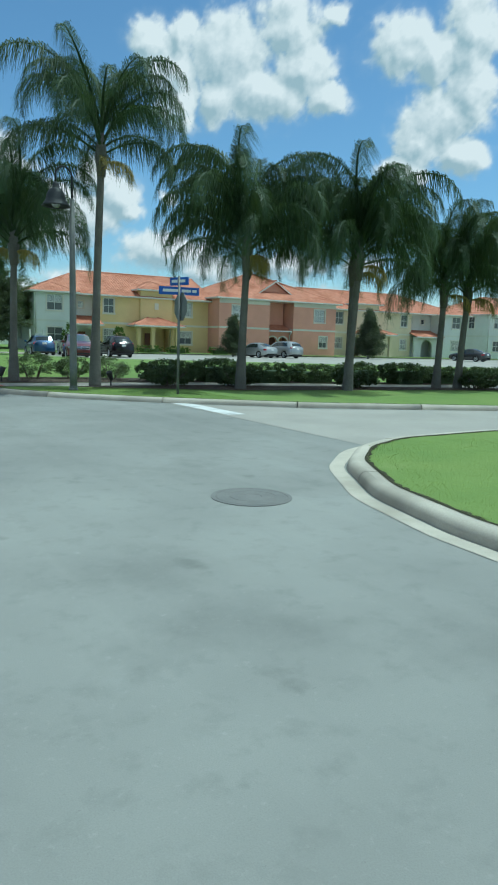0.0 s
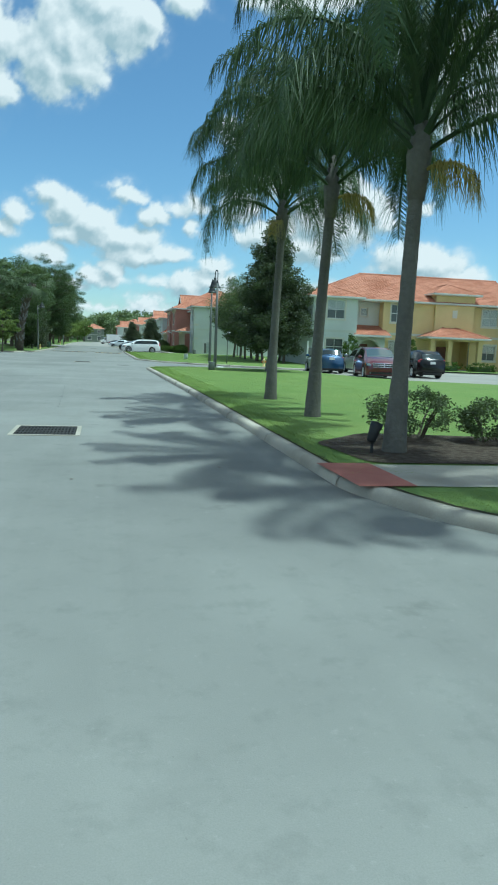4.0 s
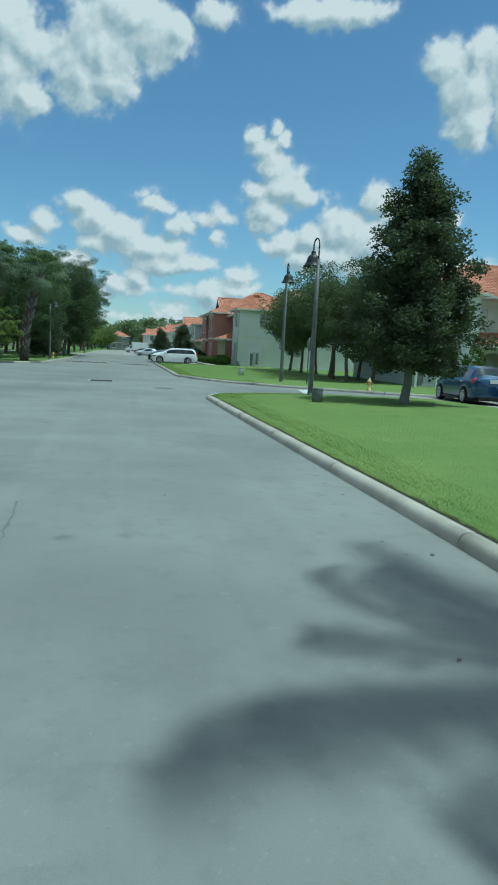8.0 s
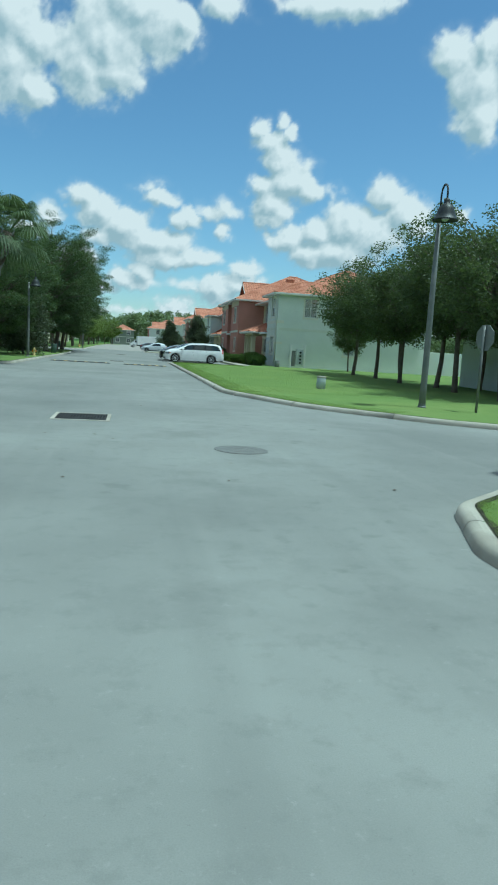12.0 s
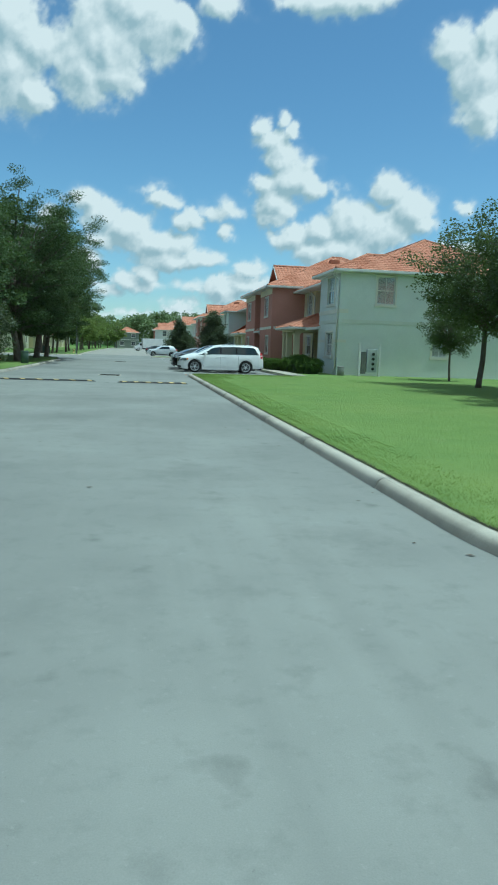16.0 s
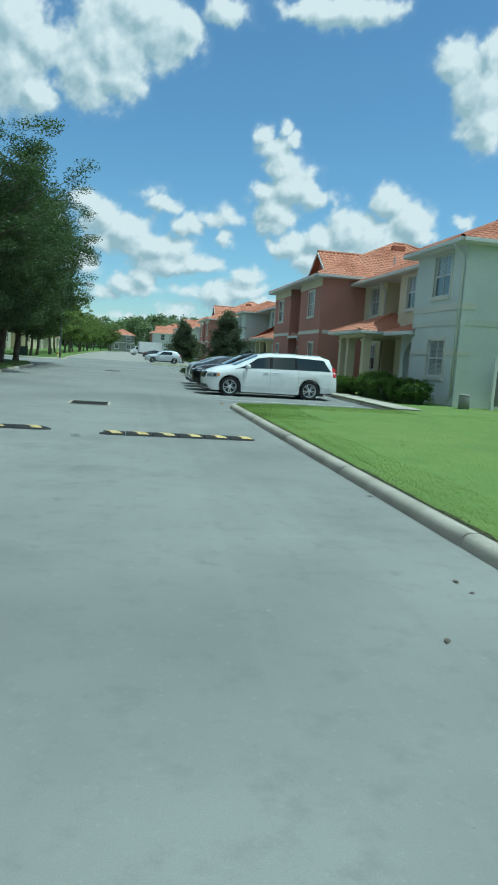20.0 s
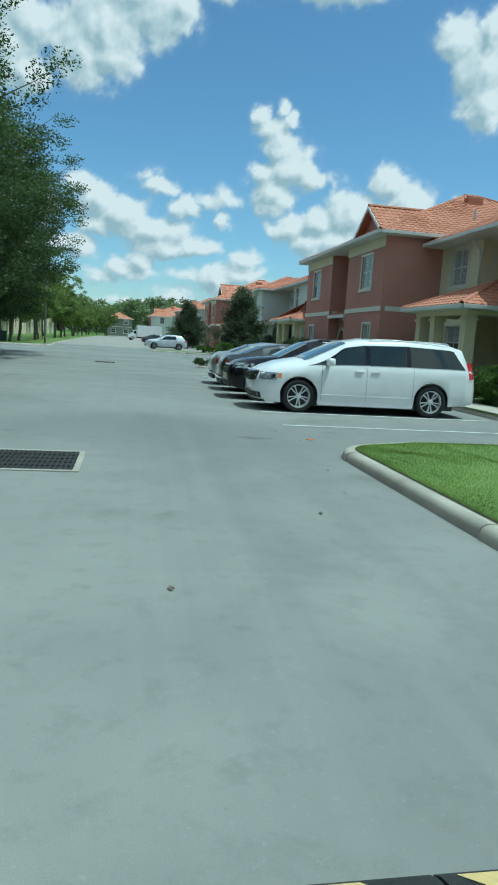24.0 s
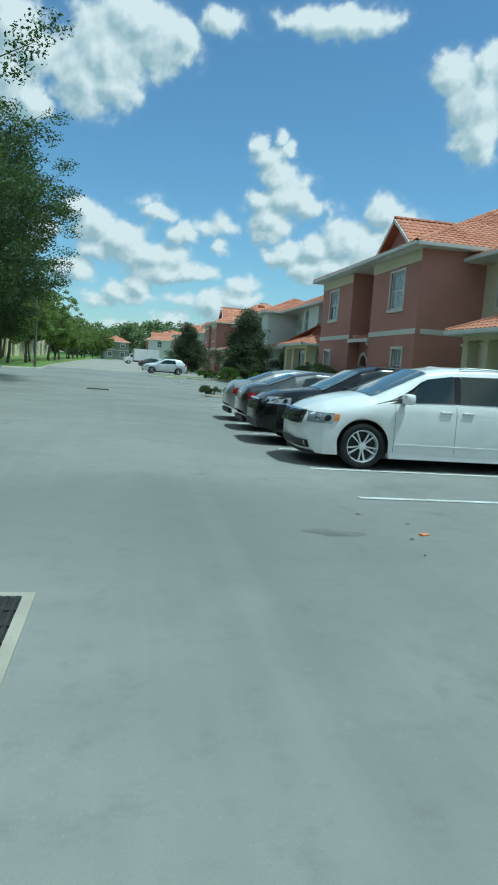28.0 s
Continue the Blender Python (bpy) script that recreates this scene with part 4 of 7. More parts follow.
    part("frieze", boxed(x0, x1, -0.836, -0.801, 6.0, 6.46), "w_cream" if last or pieces else "trim", b)
    wing(b, x0, x1, -0.8, 8, 0, 6.5, terra, [(U(P[5], P[6], 1.6, 1.5), 1.5, 4.25, 1.55), (U(P[5], P[6], 1.2, 1.1), 1.1, 1.1, 1.4)], sides=("front", "left", "right"))
    return X


def lean_to(b, x0, x1, y0, y1, z0, z1, coarse=False):
    poly = [Vector((x0 - 0.25, y0 - 0.3, z0)), Vector((x1 + 0.25, y0 - 0.3, z0)), Vector((x1 + 0.25, y1, z1)), Vector((x0 - 0.25, y1, z1))]
    vs = [tuple(p) for p in poly] + [(p.x, p.y, p.z - 0.09) for p in poly]
    fs = [(0, 1, 2, 3), (7, 6, 5, 4)] + [(i, 4 + i, 4 + (i + 1) % 4, (i + 1) % 4) for i in range(4)]
    r = part_mesh("porch_roof", mesh("porch_roof", vs, fs), "tile_base", b)
    T = Tiles(0.58, 0.74) if coarse else Tiles()
    T.plane(poly)
    tagged(part_mesh("roof_tiles", mesh("roof_tiles", T.v, T.f), "tile", r), kind="stuff")
    part("gutter", boxed(x0 - 0.28, x1 + 0.28, y0 - 0.39, y0 - 0.27, z0 - 0.16, z0 + 0.01, bevel=0.02), "gutter", b)


def porch(b, x0, x1, y0, y1, mat, coarse=False, pieces=False):
    """A projecting porch on square posts under a hipped tile roof."""
    for px in (x0 + 0.25, (x0 + x1) / 2 - 0.6, x1 - 0.25):
        bm = bmesh.new()
        box(bm, px - 0.2, px + 0.2, y0 + 0.05, y0 + 0.45, 0.0, 2.75)
        box(bm, px - 0.26, px + 0.26, y0 - 0.01, y0 + 0.51, 2.55, 2.65)
        box(bm, px - 0.26, px + 0.26, y0 - 0.01, y0 + 0.51, 0.0, 0.2)
        part("post", bm, mat, b)
    part("beam", boxed(x0, x1, y0 + 0.04, y0 + 0.46, 2.75, 3.0), mat, b)
    part("side_beam", boxed(x0 + 0.03, x0 + 0.45, y0 + 0.465, y1, 2.75, 3.0), mat, b)
    part("side_beam", boxed(x1 - 0.45, x1 - 0.03, y0 + 0.465, y1, 2.75, 3.0), mat, b)
    part("step", boxed(x0 - 0.1, x1 + 0.1, y0 - 0.15, y1 - 0.05, -0.02, 0.14), "concrete", b)
    hip_roof(b, x0, x1, y0, y1 + 0.6, 3.05, 22, over=0.4, along="y", coarse=coarse, gutters=("front", "left", "right"), pieces=pieces)


def terrace(m, mats, label, coarse=False, P=PLAN, last=None, P2=PLAN, gap=3.0, mats2=None, tower=False):
    b = thing("terrace_house", label=label, category="house", group="terrace houses of the estate")
    c = P[6]
    L = c + gap + P2[6]
    half_terrace(b, 1, 0.0, mats, coarse, P, last, tower=tower)
    half_terrace(b, -1, L, mats2 or mats, coarse, P2, pieces=last is not None, tower=tower)
    terra = mats[2]
    # recessed entry between the two middle bays, a gable over it
    wing(b, c, c + 3.0, 1.2, 8, 0, 6.5, terra, sides=("front",), band=False)
    arch_wall(b, c, c + 3.0, -0.2, 0, 3.0, terra, [(c + 0.8, 0.58, 1.7), (c + 2.2, 0.58, 1.7)])
    lean_to(b, c + 0.25, c + 2.75, -0.5, 1.2, 3.05, 3.75, coarse)
    downpipe(b, c + 2.9, -0.45, 2.95, 0.42)
    part("door", boxed(c + 1.0, c + 2.0, 1.14, 1.198, 0.1, 2.2, bevel=0.01), "door", b)
    # one tall hipped roof over the middle, with a gable rising out of its front slope
    gc, gw, gy, gz, gp = c + 1.5, 2.5, 1.0, 7.35, 9.05
    vs = [(gc + dx, y, z) for y in (gy, gy + 0.2) for dx, z in ((-gw + 0.35, gz - 0.4), (gw - 0.35, gz - 0.4), (gw - 0.35, gz + 0.1), (0, gp - 0.14), (-gw + 0.35, gz + 0.1))]
    fs = [(0, 1, 2, 3, 4), (9, 8, 7, 6, 5)] + [(i, 5 + i, 5 + (i + 1) % 5, (i + 1) % 5) for i in range(5)]
    part_mesh("gable", mesh("gable", vs, fs), terra, b)
    ra, rb = Vector((gc, gy - 0.45, gp)), Vector((gc, 6.5, gp))
    pl = [[Vector((gc - gw, 6.5, gz)), Vector((gc - gw, gy - 0.45, gz)), ra, rb], [Vector((gc + gw, gy - 0.45, gz)), Vector((gc + gw, 6.5, gz)), rb, ra]]
    vs, fs = [], []
    for p in pl:
        k = len(vs)
        vs += [tuple(q) for q in p] + [(q.x, q.y, q.z - 0.12) for q in p]
        fs += [(k, k + 1, k + 2, k + 3), (k + 7, k + 6, k + 5, k + 4)] + [(k + i, k + 4 + i, k + 4 + (i + 1) % 4, k + (i + 1) % 4) for i in range(4)]
    r = part_mesh("gable_roof", mesh("gable_roof", vs, fs), "tile_base", b)
    T = Tiles(0.58, 0.74) if coarse else Tiles()
    for p in pl:
        T.plane(p)
    T.cap(ra, rb)
    tagged(part_mesh("roof_tiles", mesh("roof_tiles", T.v, T.f), "tile", r), kind="stuff")
    # white verge boards along the gable's edges
    for sx in (-1, 1):
        vs = [(gc + sx * gw, gy - 0.5, gz - 0.16), (gc + sx * gw, gy - 0.5, gz + 0.02), (gc, gy - 0.5, gp + 0.02), (gc, gy - 0.5, gp - 0.16)]
        vs += [(x, gy - 0.452, z) for x, y, z in vs]
        part_mesh("verge_board", mesh("verge_board", vs, [(0, 1, 2, 3), (7, 6, 5, 4)] + [(i, 4 + i, 4 + (i + 1) % 4, (i + 1) % 4) for i in range(4)]), "gutter", b)
    hip_roof(b, P[5], L - P2[5], -0.8, 14.0, 6.62, 25, over=0.5, along="y", coarse=coarse)
    # vents on the tall roof
    bm = bmesh.new()
    tube(bm, [(c + 6.0, 4.6, 7.8), (c + 6.0, 4.6, 8.45)], [0.06, 0.06], 8)
    part("vent_pipe", bm, "meter_grey", b)
    part("ridge_vent", boxed(c + 2.7, c + 3.2, 5.5, 6.4, 9.3, 9.72, bevel=0.04), "tile_base", b)
    part("back_wall", boxed(0.2, L - 0.2, 13.801, 14.0, 0, 6.1), "w_grey", b)
    b.matrix_world = m
    return b


MATS1 = ("w_green", "w_cream", "w_terra")
MATS2 = ("w_green", "w_ochre", "w_salmon")
FAR_HALF = (0, 5.5, 12.0, 16.5, 21.5, 25.6, 31.1)
house_b = terrace(pose(11.9, 56.6, 0.12, 0, 0, -90), MATS1, "two-storey terrace in sage, cream and terracotta stucco with orange tile roofs", False, FAR_HALF, "w_green")
for z0, z1, reach, runs in ((3.69, 3.93, 0.55, ((52.2, 56.7),)), (1.95, 2.12, 0.5, ((52.2, 53.86), (55.63, 56.7)))):
    for a, b in runs:        # raised bands on the front of the end house, turned round its corner
        part("trim_band", boxed(a, b, -0.036, 0.0, z0, z1), "trim", house_b)
    part("trim_band", boxed(56.7, 56.736, -0.036, reach, z0, z1), "trim", house_b)
house_a = terrace(pose(17.2, -35.8, 0.0, 0, 0, -3) @ Matrix.Diagonal((1, 1, 0.94, 1)), MATS2, "two-storey terrace in sage, ochre and salmon stucco facing a car park", False,
                  (0, 3.8, 6.6, 11.2, 14.8, 19.5, 25.9), None, (0, 4.2, 8.6, 14.4, 18.2, 22.6, 28.6), 3.2, ("w_green", "w_cream", "w_salmon"), True)
far_1 = terrace(pose(11.9, 112.0, 0.12, 0, 0, -90), MATS1, "distant terrace in terracotta and sage stucco with orange roofs", True)
far_2 = copy_thing(far_1, pose(10.8, 168, 0.12, 0, 0, -90))
tagged(far_2, label="faraway terrace of stucco houses half hidden by street trees")
far_3 = copy_thing(far_1, pose(78.5, -39.4, 0.0, 0, 0, -3))
tagged(far_3, label="next terrace of stucco houses beyond the palms")
far_5 = copy_thing(far_1, pose(7.0, 226, 0.12, 0, 0, -92))
tagged(far_5, label="last terrace of the row before the wood")
# single house across the end of the road
end_house = thing("detached_house", label="grey-green two-storey house with an orange hipped roof at the road's end", category="house")
wing(end_house, 0, 8.5, 0, 10, 0, 6.0, "w_grey_green", [(1.2, 1.5, 4.2, 1.5), (5.6, 1.5, 4.2, 1.5), (1.2, 1.5, 1.0, 1.5), (5.6, 1.5, 1.0, 1.5)])
hip_roof(end_house, 0, 8.5, 0, 10, 6.05, 26, along="y", coarse=True)
end_house.matrix_world = pose(-8.2, 236, 0.12, 0, 0, 6)
far_left = terrace(pose(-29, -20, 0.1, 0, 0, 90), ("w_pale", "w_pale", "w_cream"), "pale ivory terrace behind the oaks", True)
# ---- vehicles ----
def interp(tab, x):
    return float(np.interp(x, [p[0] for p in tab], [p[1] for p in tab]))


def wheel(parent, x, y, side, r, spokes=10):
    """A tyre with an alloy rim; side: -1 faces -y."""
    w = new("wheel")
    w.parent = parent
    w.matrix_basis = pose(x, y, r, 90 if side < 0 else -90, 0, 0)
    bm = bmesh.new()
    lathe(bm, [(r * 0.70, -0.11), (r * 0.92, -0.115), (r * 0.985, -0.09), (r, -0.03), (r, 0.03), (r * 0.985, 0.09), (r * 0.92, 0.115), (r * 0.745, 0.108), (r * 0.70, 0.09)], 32, caps=False)
    part("tyre", bm, "tyre", w, smooth=True)
    bm = bmesh.new()
    lathe(bm, [(r * 0.715, 0.10), (r * 0.685, 0.108), (r * 0.65, 0.06), (r * 0.63, 0.0)], 32, caps=False)
    for k in range(spokes):
        a = k * 2 * math.pi / spokes + (0.12 if k % 2 else -0.12)
        vs = [bm.verts.new((math.cos(a + da) * rr, math.sin(a + da) * rr, z)) for rr, da, z in
              ((r * 0.12, -0.24, 0.075), (r * 0.67, -0.05, 0.095), (r * 0.67, 0.05, 0.095), (r * 0.12, 0.24, 0.075))]
        f = bm.faces.new(vs)
        e = bmesh.ops.extrude_face_region(bm, geom=[f])
        bmesh.ops.translate(bm, verts=[v for v in e["geom"] if isinstance(v, bmesh.types.BMVert)], vec=(0, 0, -0.03))
    lathe(bm, [(r * 0.17, 0.05), (r * 0.17, 0.085), (r * 0.13, 0.095), (0.001, 0.097)], 16)
    part("rim", bm, "alloy", w)
    bm = bmesh.new()
    lathe(bm, [(r * 0.62, -0.02), (r * 0.62, 0.0), (0.001, 0.0)], 20)
    part("brake_disc", bm, "plastic", w)
    return w


def vehicle(name, spec, paint, label, m, group="parked cars"):
    """A car lofted from its side and plan outlines; x runs from the nose (0) to the tail."""
    S = spec
    L, r = S["L"], S["r"]
    car = thing(name, label=label, category=S["cat"], group=group)

    def sec(x):
        s, b, t = interp(S["sill"], x), interp(S["belt"], x), interp(S["top"], x)
        wm, wr = interp(S["wide"], x), interp(S["roofw"], x)
        t = max(t, b + 0.06)
        low = s
        for wx in S["wheels"]:
            d = abs(x - wx)
            R = r * 1.17
            if d < R:
                low = max(low, r + math.sqrt(R * R - d * d))
        low = min(low, b - 0.16)
        k = 0.35 * (b - s)
        return [(wm * 0.97, low), (wm * 0.995, max(low + 0.01, s + 0.08)), (wm, max(low + 0.03, s + k)), (wm * 0.992, max(low + 0.06, b - 0.12)), (wm * 0.955, b),
                (wr, t - 0.07), (wr * 0.93, t - 0.02), (wr * 0.55, t + 0.012), (0.0, t + 0.025)]

    xs = set(np.linspace(0, L, 84))
    for wx in S["wheels"]:
        xs |= {wx + r * 1.17 * math.cos(a) for a in np.linspace(0, math.pi, 15)} | {wx - r * 1.175, wx + r * 1.175}
    for tab in ("top", "wide", "belt"):
        xs |= {p[0] for p in S[tab]}
    xs = sorted(x for x in xs if 0 <= x <= L)
    vs, fs = [], []
    for x in xs:
        q = sec(x)
        for y, z in q:
            vs.append((x, -y, z))
        for y, z in q[-2::-1]:
            vs.append((x, y, z))
    n = 17
    for i in range(len(xs) - 1):
        for j in range(n - 1):
            a = i * n + j
            fs.append((a, a + n, a + n + 1, a + 1))
    fs.append(list(range(n)))
    fs.append(list(range((len(xs) - 1) * n, len(xs) * n))[::-1])
    body = part_mesh("body", mesh("body", vs, fs), paint, car, smooth=True)
    # under-body
    part("underbody", boxed(0.7, L - 0.5, -S["W"] * 0.43, S["W"] * 0.43, S["clear"], 0.60), "plastic", car)
    # glass
    for sd in (-1, 1):
        for a0, a1, b0, b1 in S["glass"]:
            N = 24
            gv, gf = [], []
            for i in range(N + 1):
                for j in range(5):
                    v = j / 4
                    x = (a0 + (a1 - a0) * i / N) * (1 - v) + (b0 + (b1 - b0) * i / N) * v
                    q = sec(x)
                    (y0, z0), (y1, z1) = q[4], q[5]
                    vv = 0.10 + 0.80 * v
                    y, z = y0 + (y1 - y0) * vv, z0 + (z1 - z0) * vv
                    gv.append((x, sd * (y + 0.010), z + 0.003))
            for i in range(N):
                for j in range(4):
                    k = i * 5 + j
                    gf.append((k, k + 1, k + 6, k + 5) if sd > 0 else (k, k + 5, k + 6, k + 1))
            part_mesh("side_window", mesh("side_window", gv, gf), "car_glass", car, smooth=True)
    for nm, (xa, xb) in (("windscreen", S["front_glass"]), ("rear_window", S["rear_glass"])):
        gv, gf = [], []
        N, K = 8, 10
        for i in range(N + 1):
            x = xa + (xb - xa) * i / N
            q = sec(x)
            wr, t = q[5][0] * 0.93, q[8][1]
            for j in range(K + 1):
                f = -1 + 2 * j / K
                z = np.interp(abs(f) * wr, [0, q[7][0], q[6][0], q[5][0]], [q[8][1], q[7][1], q[6][1], q[5][1]])
                gv.append((x - (0.006 if nm == "windscreen" else -0.006), f * wr, z + 0.008))
        for i in range(N):
            for j in range(K):
                k = i * (K + 1) + j
                gf.append((k, k + K + 1, k + K + 2, k + 1))
        part_mesh(nm, mesh(nm, gv, gf), "screen_glass" if nm == "windscreen" else "car_glass", car, smooth=True)
    # seams, handles, mirrors, lamps
    for sd in (-1, 1):
        for x in S["seams"]:
            q = sec(x)
            bm = bmesh.new()
            for (y0, z0), (y1, z1) in zip(q[1:4], q[2:5]):
                v = [bm.verts.new((x + dx, sd * (y + 0.003), z)) for dx, y, z in ((-0.0028, y0, z0), (0.0028, y0, z0), (0.0028, y1, z1), (-0.0028, y1, z1))]
                bm.faces.new(v)
            part("door_seam", bm, "plastic", car)
        for x in S["handles"]:
            q = sec(x)
            y, z = q[3][0], q[3][1] + 0.03
            part("door_handle", boxed(x - 0.1, x + 0.1, sd * y - 0.014, sd * y + 0.016, z - 0.018, z + 0.018, bevel=0.012), S.get("handle_mat", paint), car)
        mx = S["mirror"]
        q = sec(mx)
        bm = bmesh.new()
        bmesh.ops.create_uvsphere(bm, u_segments=12, v_segments=8, radius=1)
        for v in bm.verts:
            e = [math.copysign(abs(u) ** 0.55, u) for u in v.co]
            v.co = Vector((mx + e[0] * 0.075 + (0.03 if e[0] > 0.2 else 0), sd * (q[4][0] + 0.15) + e[1] * 0.11, q[4][1] + 0.10 + e[2] * 0.085))
        mir = part("mirror", bm, paint, car, smooth=True)
        part("mirror_arm", boxed(mx - 0.03, mx + 0.04, min(sd * (q[4][0] - 0.03), sd * (q[4][0] + 0.1)), max(sd * (q[4][0] - 0.03), sd * (q[4][0] + 0.1)), q[4][1] + 0.02, q[4][1] + 0.08), "plastic", mir)
        for nm, mat, cells in (("headlight", "lens_clear", S["head"]), ("indicator", "lens_amber", S["amber"]), ("tail_light", "lens_red", S["tail"])):
            if not cells:
                continue
            x0, x1, z0, z1 = cells
            gv, gf = [], []
            N = 8
            for i in range(N + 1):
                x = x0 + (x1 - x0) * i / N
                q = sec(x)
                for j in range(4):
                    z = z0 + (z1 - z0) * j / 3
                    zz = [p[1] for p in q[:6]]
                    yy = [p[0] for p in q[:6]]
                    gv.append((x, sd * (float(np.interp(z, zz, yy)) + 0.012), z))
            for i in range(N):
                for j in range(3):
                    k = i * 4 + j
                    gf.append((k, k + 4, k + 5, k + 1) if sd < 0 else (k, k + 1, k + 5, k + 4))
            lamp = part_mesh(nm, mesh(nm, gv, gf), mat, car, smooth=True)
            if nm == "headlight":      # two lamp bowls behind the lens's face
                for f in (0.35, 0.75):
                    xc, zc, rr = x0 + (x1 - x0) * f, (z0 + z1) / 2, (z1 - z0) * 0.34
                    q = sec(xc)
                    yc = float(np.interp(zc, [p[1] for p in q[:6]], [p[0] for p in q[:6]]))
                    ya, xa = float(np.interp(zc, [p[1] for p in sec(xc - 0.06)[:6]], [p[0] for p in sec(xc - 0.06)[:6]])), xc - 0.06
                    turn = math.degrees(math.atan2(yc - ya, 0.06))
                    bm = bmesh.new()
                    lathe(bm, [(rr, 0.0), (rr * 0.95, 0.012), (rr * 0.62, 0.006), (0.001, 0.002)], 16)
                    bm.transform(pose(xc, sd * (yc + 0.013), zc) @ pose(0, 0, 0, 0, 0, sd * turn) @ pose(0, 0, 0, -90 * sd, 0, 0))
                    part("lamp_bowl", bm, "chrome" if f < 0.5 else "plastic", lamp, smooth=True)
    # grille and bumpers, which follow the rounded nose
    g0, g1, gw = S["grille"]

    def nose(name, y0, y1, z0, z1, proud, mat, parent):
        gv, gf = [], []
        N, K = 14, 5
        for i in range(N + 1):
            y = y0 + (y1 - y0) * i / N
            xp = float(np.interp(abs(y), [p[1] for p in S["wide"][:6]], [p[0] for p in S["wide"][:6]]))
            for j in range(K + 1):
                z = z0 + (z1 - z0) * j / K
                xt = float(np.interp(z, [p[1] + 0.02 for p in S["top"][:5]], [p[0] for p in S["top"][:5]]))
                for d in (0.0, 0.05):
                    gv.append((max(xp, xt) - proud + d, y * (1 - 0.1 * d), z))
        R = 2 * (K + 1)
        for i in range(N):
            for j in range(K):
                a, b = i * R + 2 * j, (i + 1) * R + 2 * j
                gf.append((a, a + 2, b + 2, b))
            for j in (0, K):
                a, b = i * R + 2 * j, (i + 1) * R + 2 * j
                gf.append((a, b, b + 1, a + 1))
        for i in (0, N):
            for j in range(K):
                a = i * R + 2 * j
                gf.append((a, a + 1, a + 3, a + 2))
        return part_mesh(name, mesh(name, gv, gf), mat, parent)

    gr = nose("grille", -gw, gw, g0, g1, 0.03, "plastic", car)
    gm = (g0 + g1) / 2
    for a, b, c, d in ((-gw, gw, gm - 0.016, gm + 0.016), (-gw, gw, g0 - 0.012, g0 + 0.01), (-gw, gw, g1 - 0.01, g1 + 0.012), (-0.03, 0.03, g0, g1)):
        nose("grille_bar", a, b, c, d, 0.044, "chrome", gr)
    hw = interp(S["wide"], 0.0)
    iw = S.get("intake", (0.6, S["clear"] + 0.12, S["clear"] + 0.25))
    nose("air_intake", -iw[0], iw[0], iw[1], iw[2], 0.022, "plastic", car)
    if S.get("lip"):
        nose("front_lip", -0.78, 0.78, S["clear"] + 0.02, S["clear"] + 0.07, 0.02, "plastic", car)
        for sd in (-1, 1):
            bm = bmesh.new()
            lathe(bm, [(0.05, 0.0), (0.05, 0.02), (0.035, 0.03), (0.001, 0.03)], 14)
            bm.transform(pose(0.10, sd * 0.70, 0.345, 0, -90, 0) @ pose(0, 0, 0, sd * 40, 0, 0))
            part("fog_lamp", bm, "lens_clear", car)
    # dark pillars between the side windows
    G = S["glass"]
    for sd in (-1, 1):
        for (a0, a1, b0, b1), (c0, c1, d0, d1) in list(zip(G, G[1:])) + ([((0, S["sail"][0], 0, S["sail"][1]), (G[0][0], 0, G[0][2], 0))] if S.get("sail") else []):
            gv, gf = [], []
            for j in range(6):
                v = j / 5
                for x in (a1 * (1 - v) + b1 * v, c0 * (1 - v) + d0 * v):
                    q = sec(x)
                    vv = 0.10 + 0.80 * v
                    gv.append((x, sd * (q[4][0] + (q[5][0] - q[4][0]) * vv + 0.006), q[4][1] + (q[5][1] - q[4][1]) * vv + 0.002))
            for j in range(5):
                k = 2 * j
                gf.append((k, k + 1, k + 3, k + 2) if sd < 0 else (k, k + 2, k + 3, k + 1))
            part_mesh("window_pillar", mesh("window_pillar", gv, gf), "car_black", car)
    if S.get("moulding"):
        for sd in (-1, 1):
            x0, x1 = S["wheels"][0] + r * 1.35, S["wheels"][1] - r * 1.35
            y = sec((x0 + x1) / 2)[2][0] * sd
            part("side_moulding", boxed(x0, x1, min(y, y + sd * 0.009), max(y, y + sd * 0.009), S["moulding"] - 0.012, S["moulding"] + 0.012, bevel=0.004), paint, car)
    part("number_plate", boxed(L - 0.03, L + 0.018, -0.16, 0.16, S["plate"], S["plate"] + 0.15, bevel=0.005), "post_white", car)
    part("rear_bumper_trim", boxed(L - 0.1, L + 0.012, -hw * 0.9, hw * 0.9, S["clear"] + 0.05, S["clear"] + 0.17, bevel=0.02), "plastic", car)
    part("sill_trim", boxed(S["wheels"][0] + r * 1.2, S["wheels"][1] - r * 1.2, -S["W"] / 2 * 0.985, S["W"] / 2 * 0.985, S["clear"] + 0.02, S["clear"] + 0.1), paint if S.get("moulding") else "plastic", car)
    if S.get("rails"):
        a, b = S["rails"]
        for sd in (-1, 1):
            q = sec((a + b) / 2)
            bm = bmesh.new()
            tube(bm, [(a, sd * q[6][0], sec(a)[6][1] + 0.02), (a + 0.1, sd * q[6][0], sec(a)[6][1] + 0.045), (b - 0.1, sd * q[6][0], sec(b)[6][1] + 0.045), (b, sd * q[6][0], sec(b)[6][1] + 0.02)], [0.013] * 4, 8)
            part("roof_rail", bm, S.get("rail_mat", paint), car, smooth=True)
    # the nose leans back to the bonnet and tucks in under the bumper; the tail leans forward
    hood = interp(S["top"], 0.2)
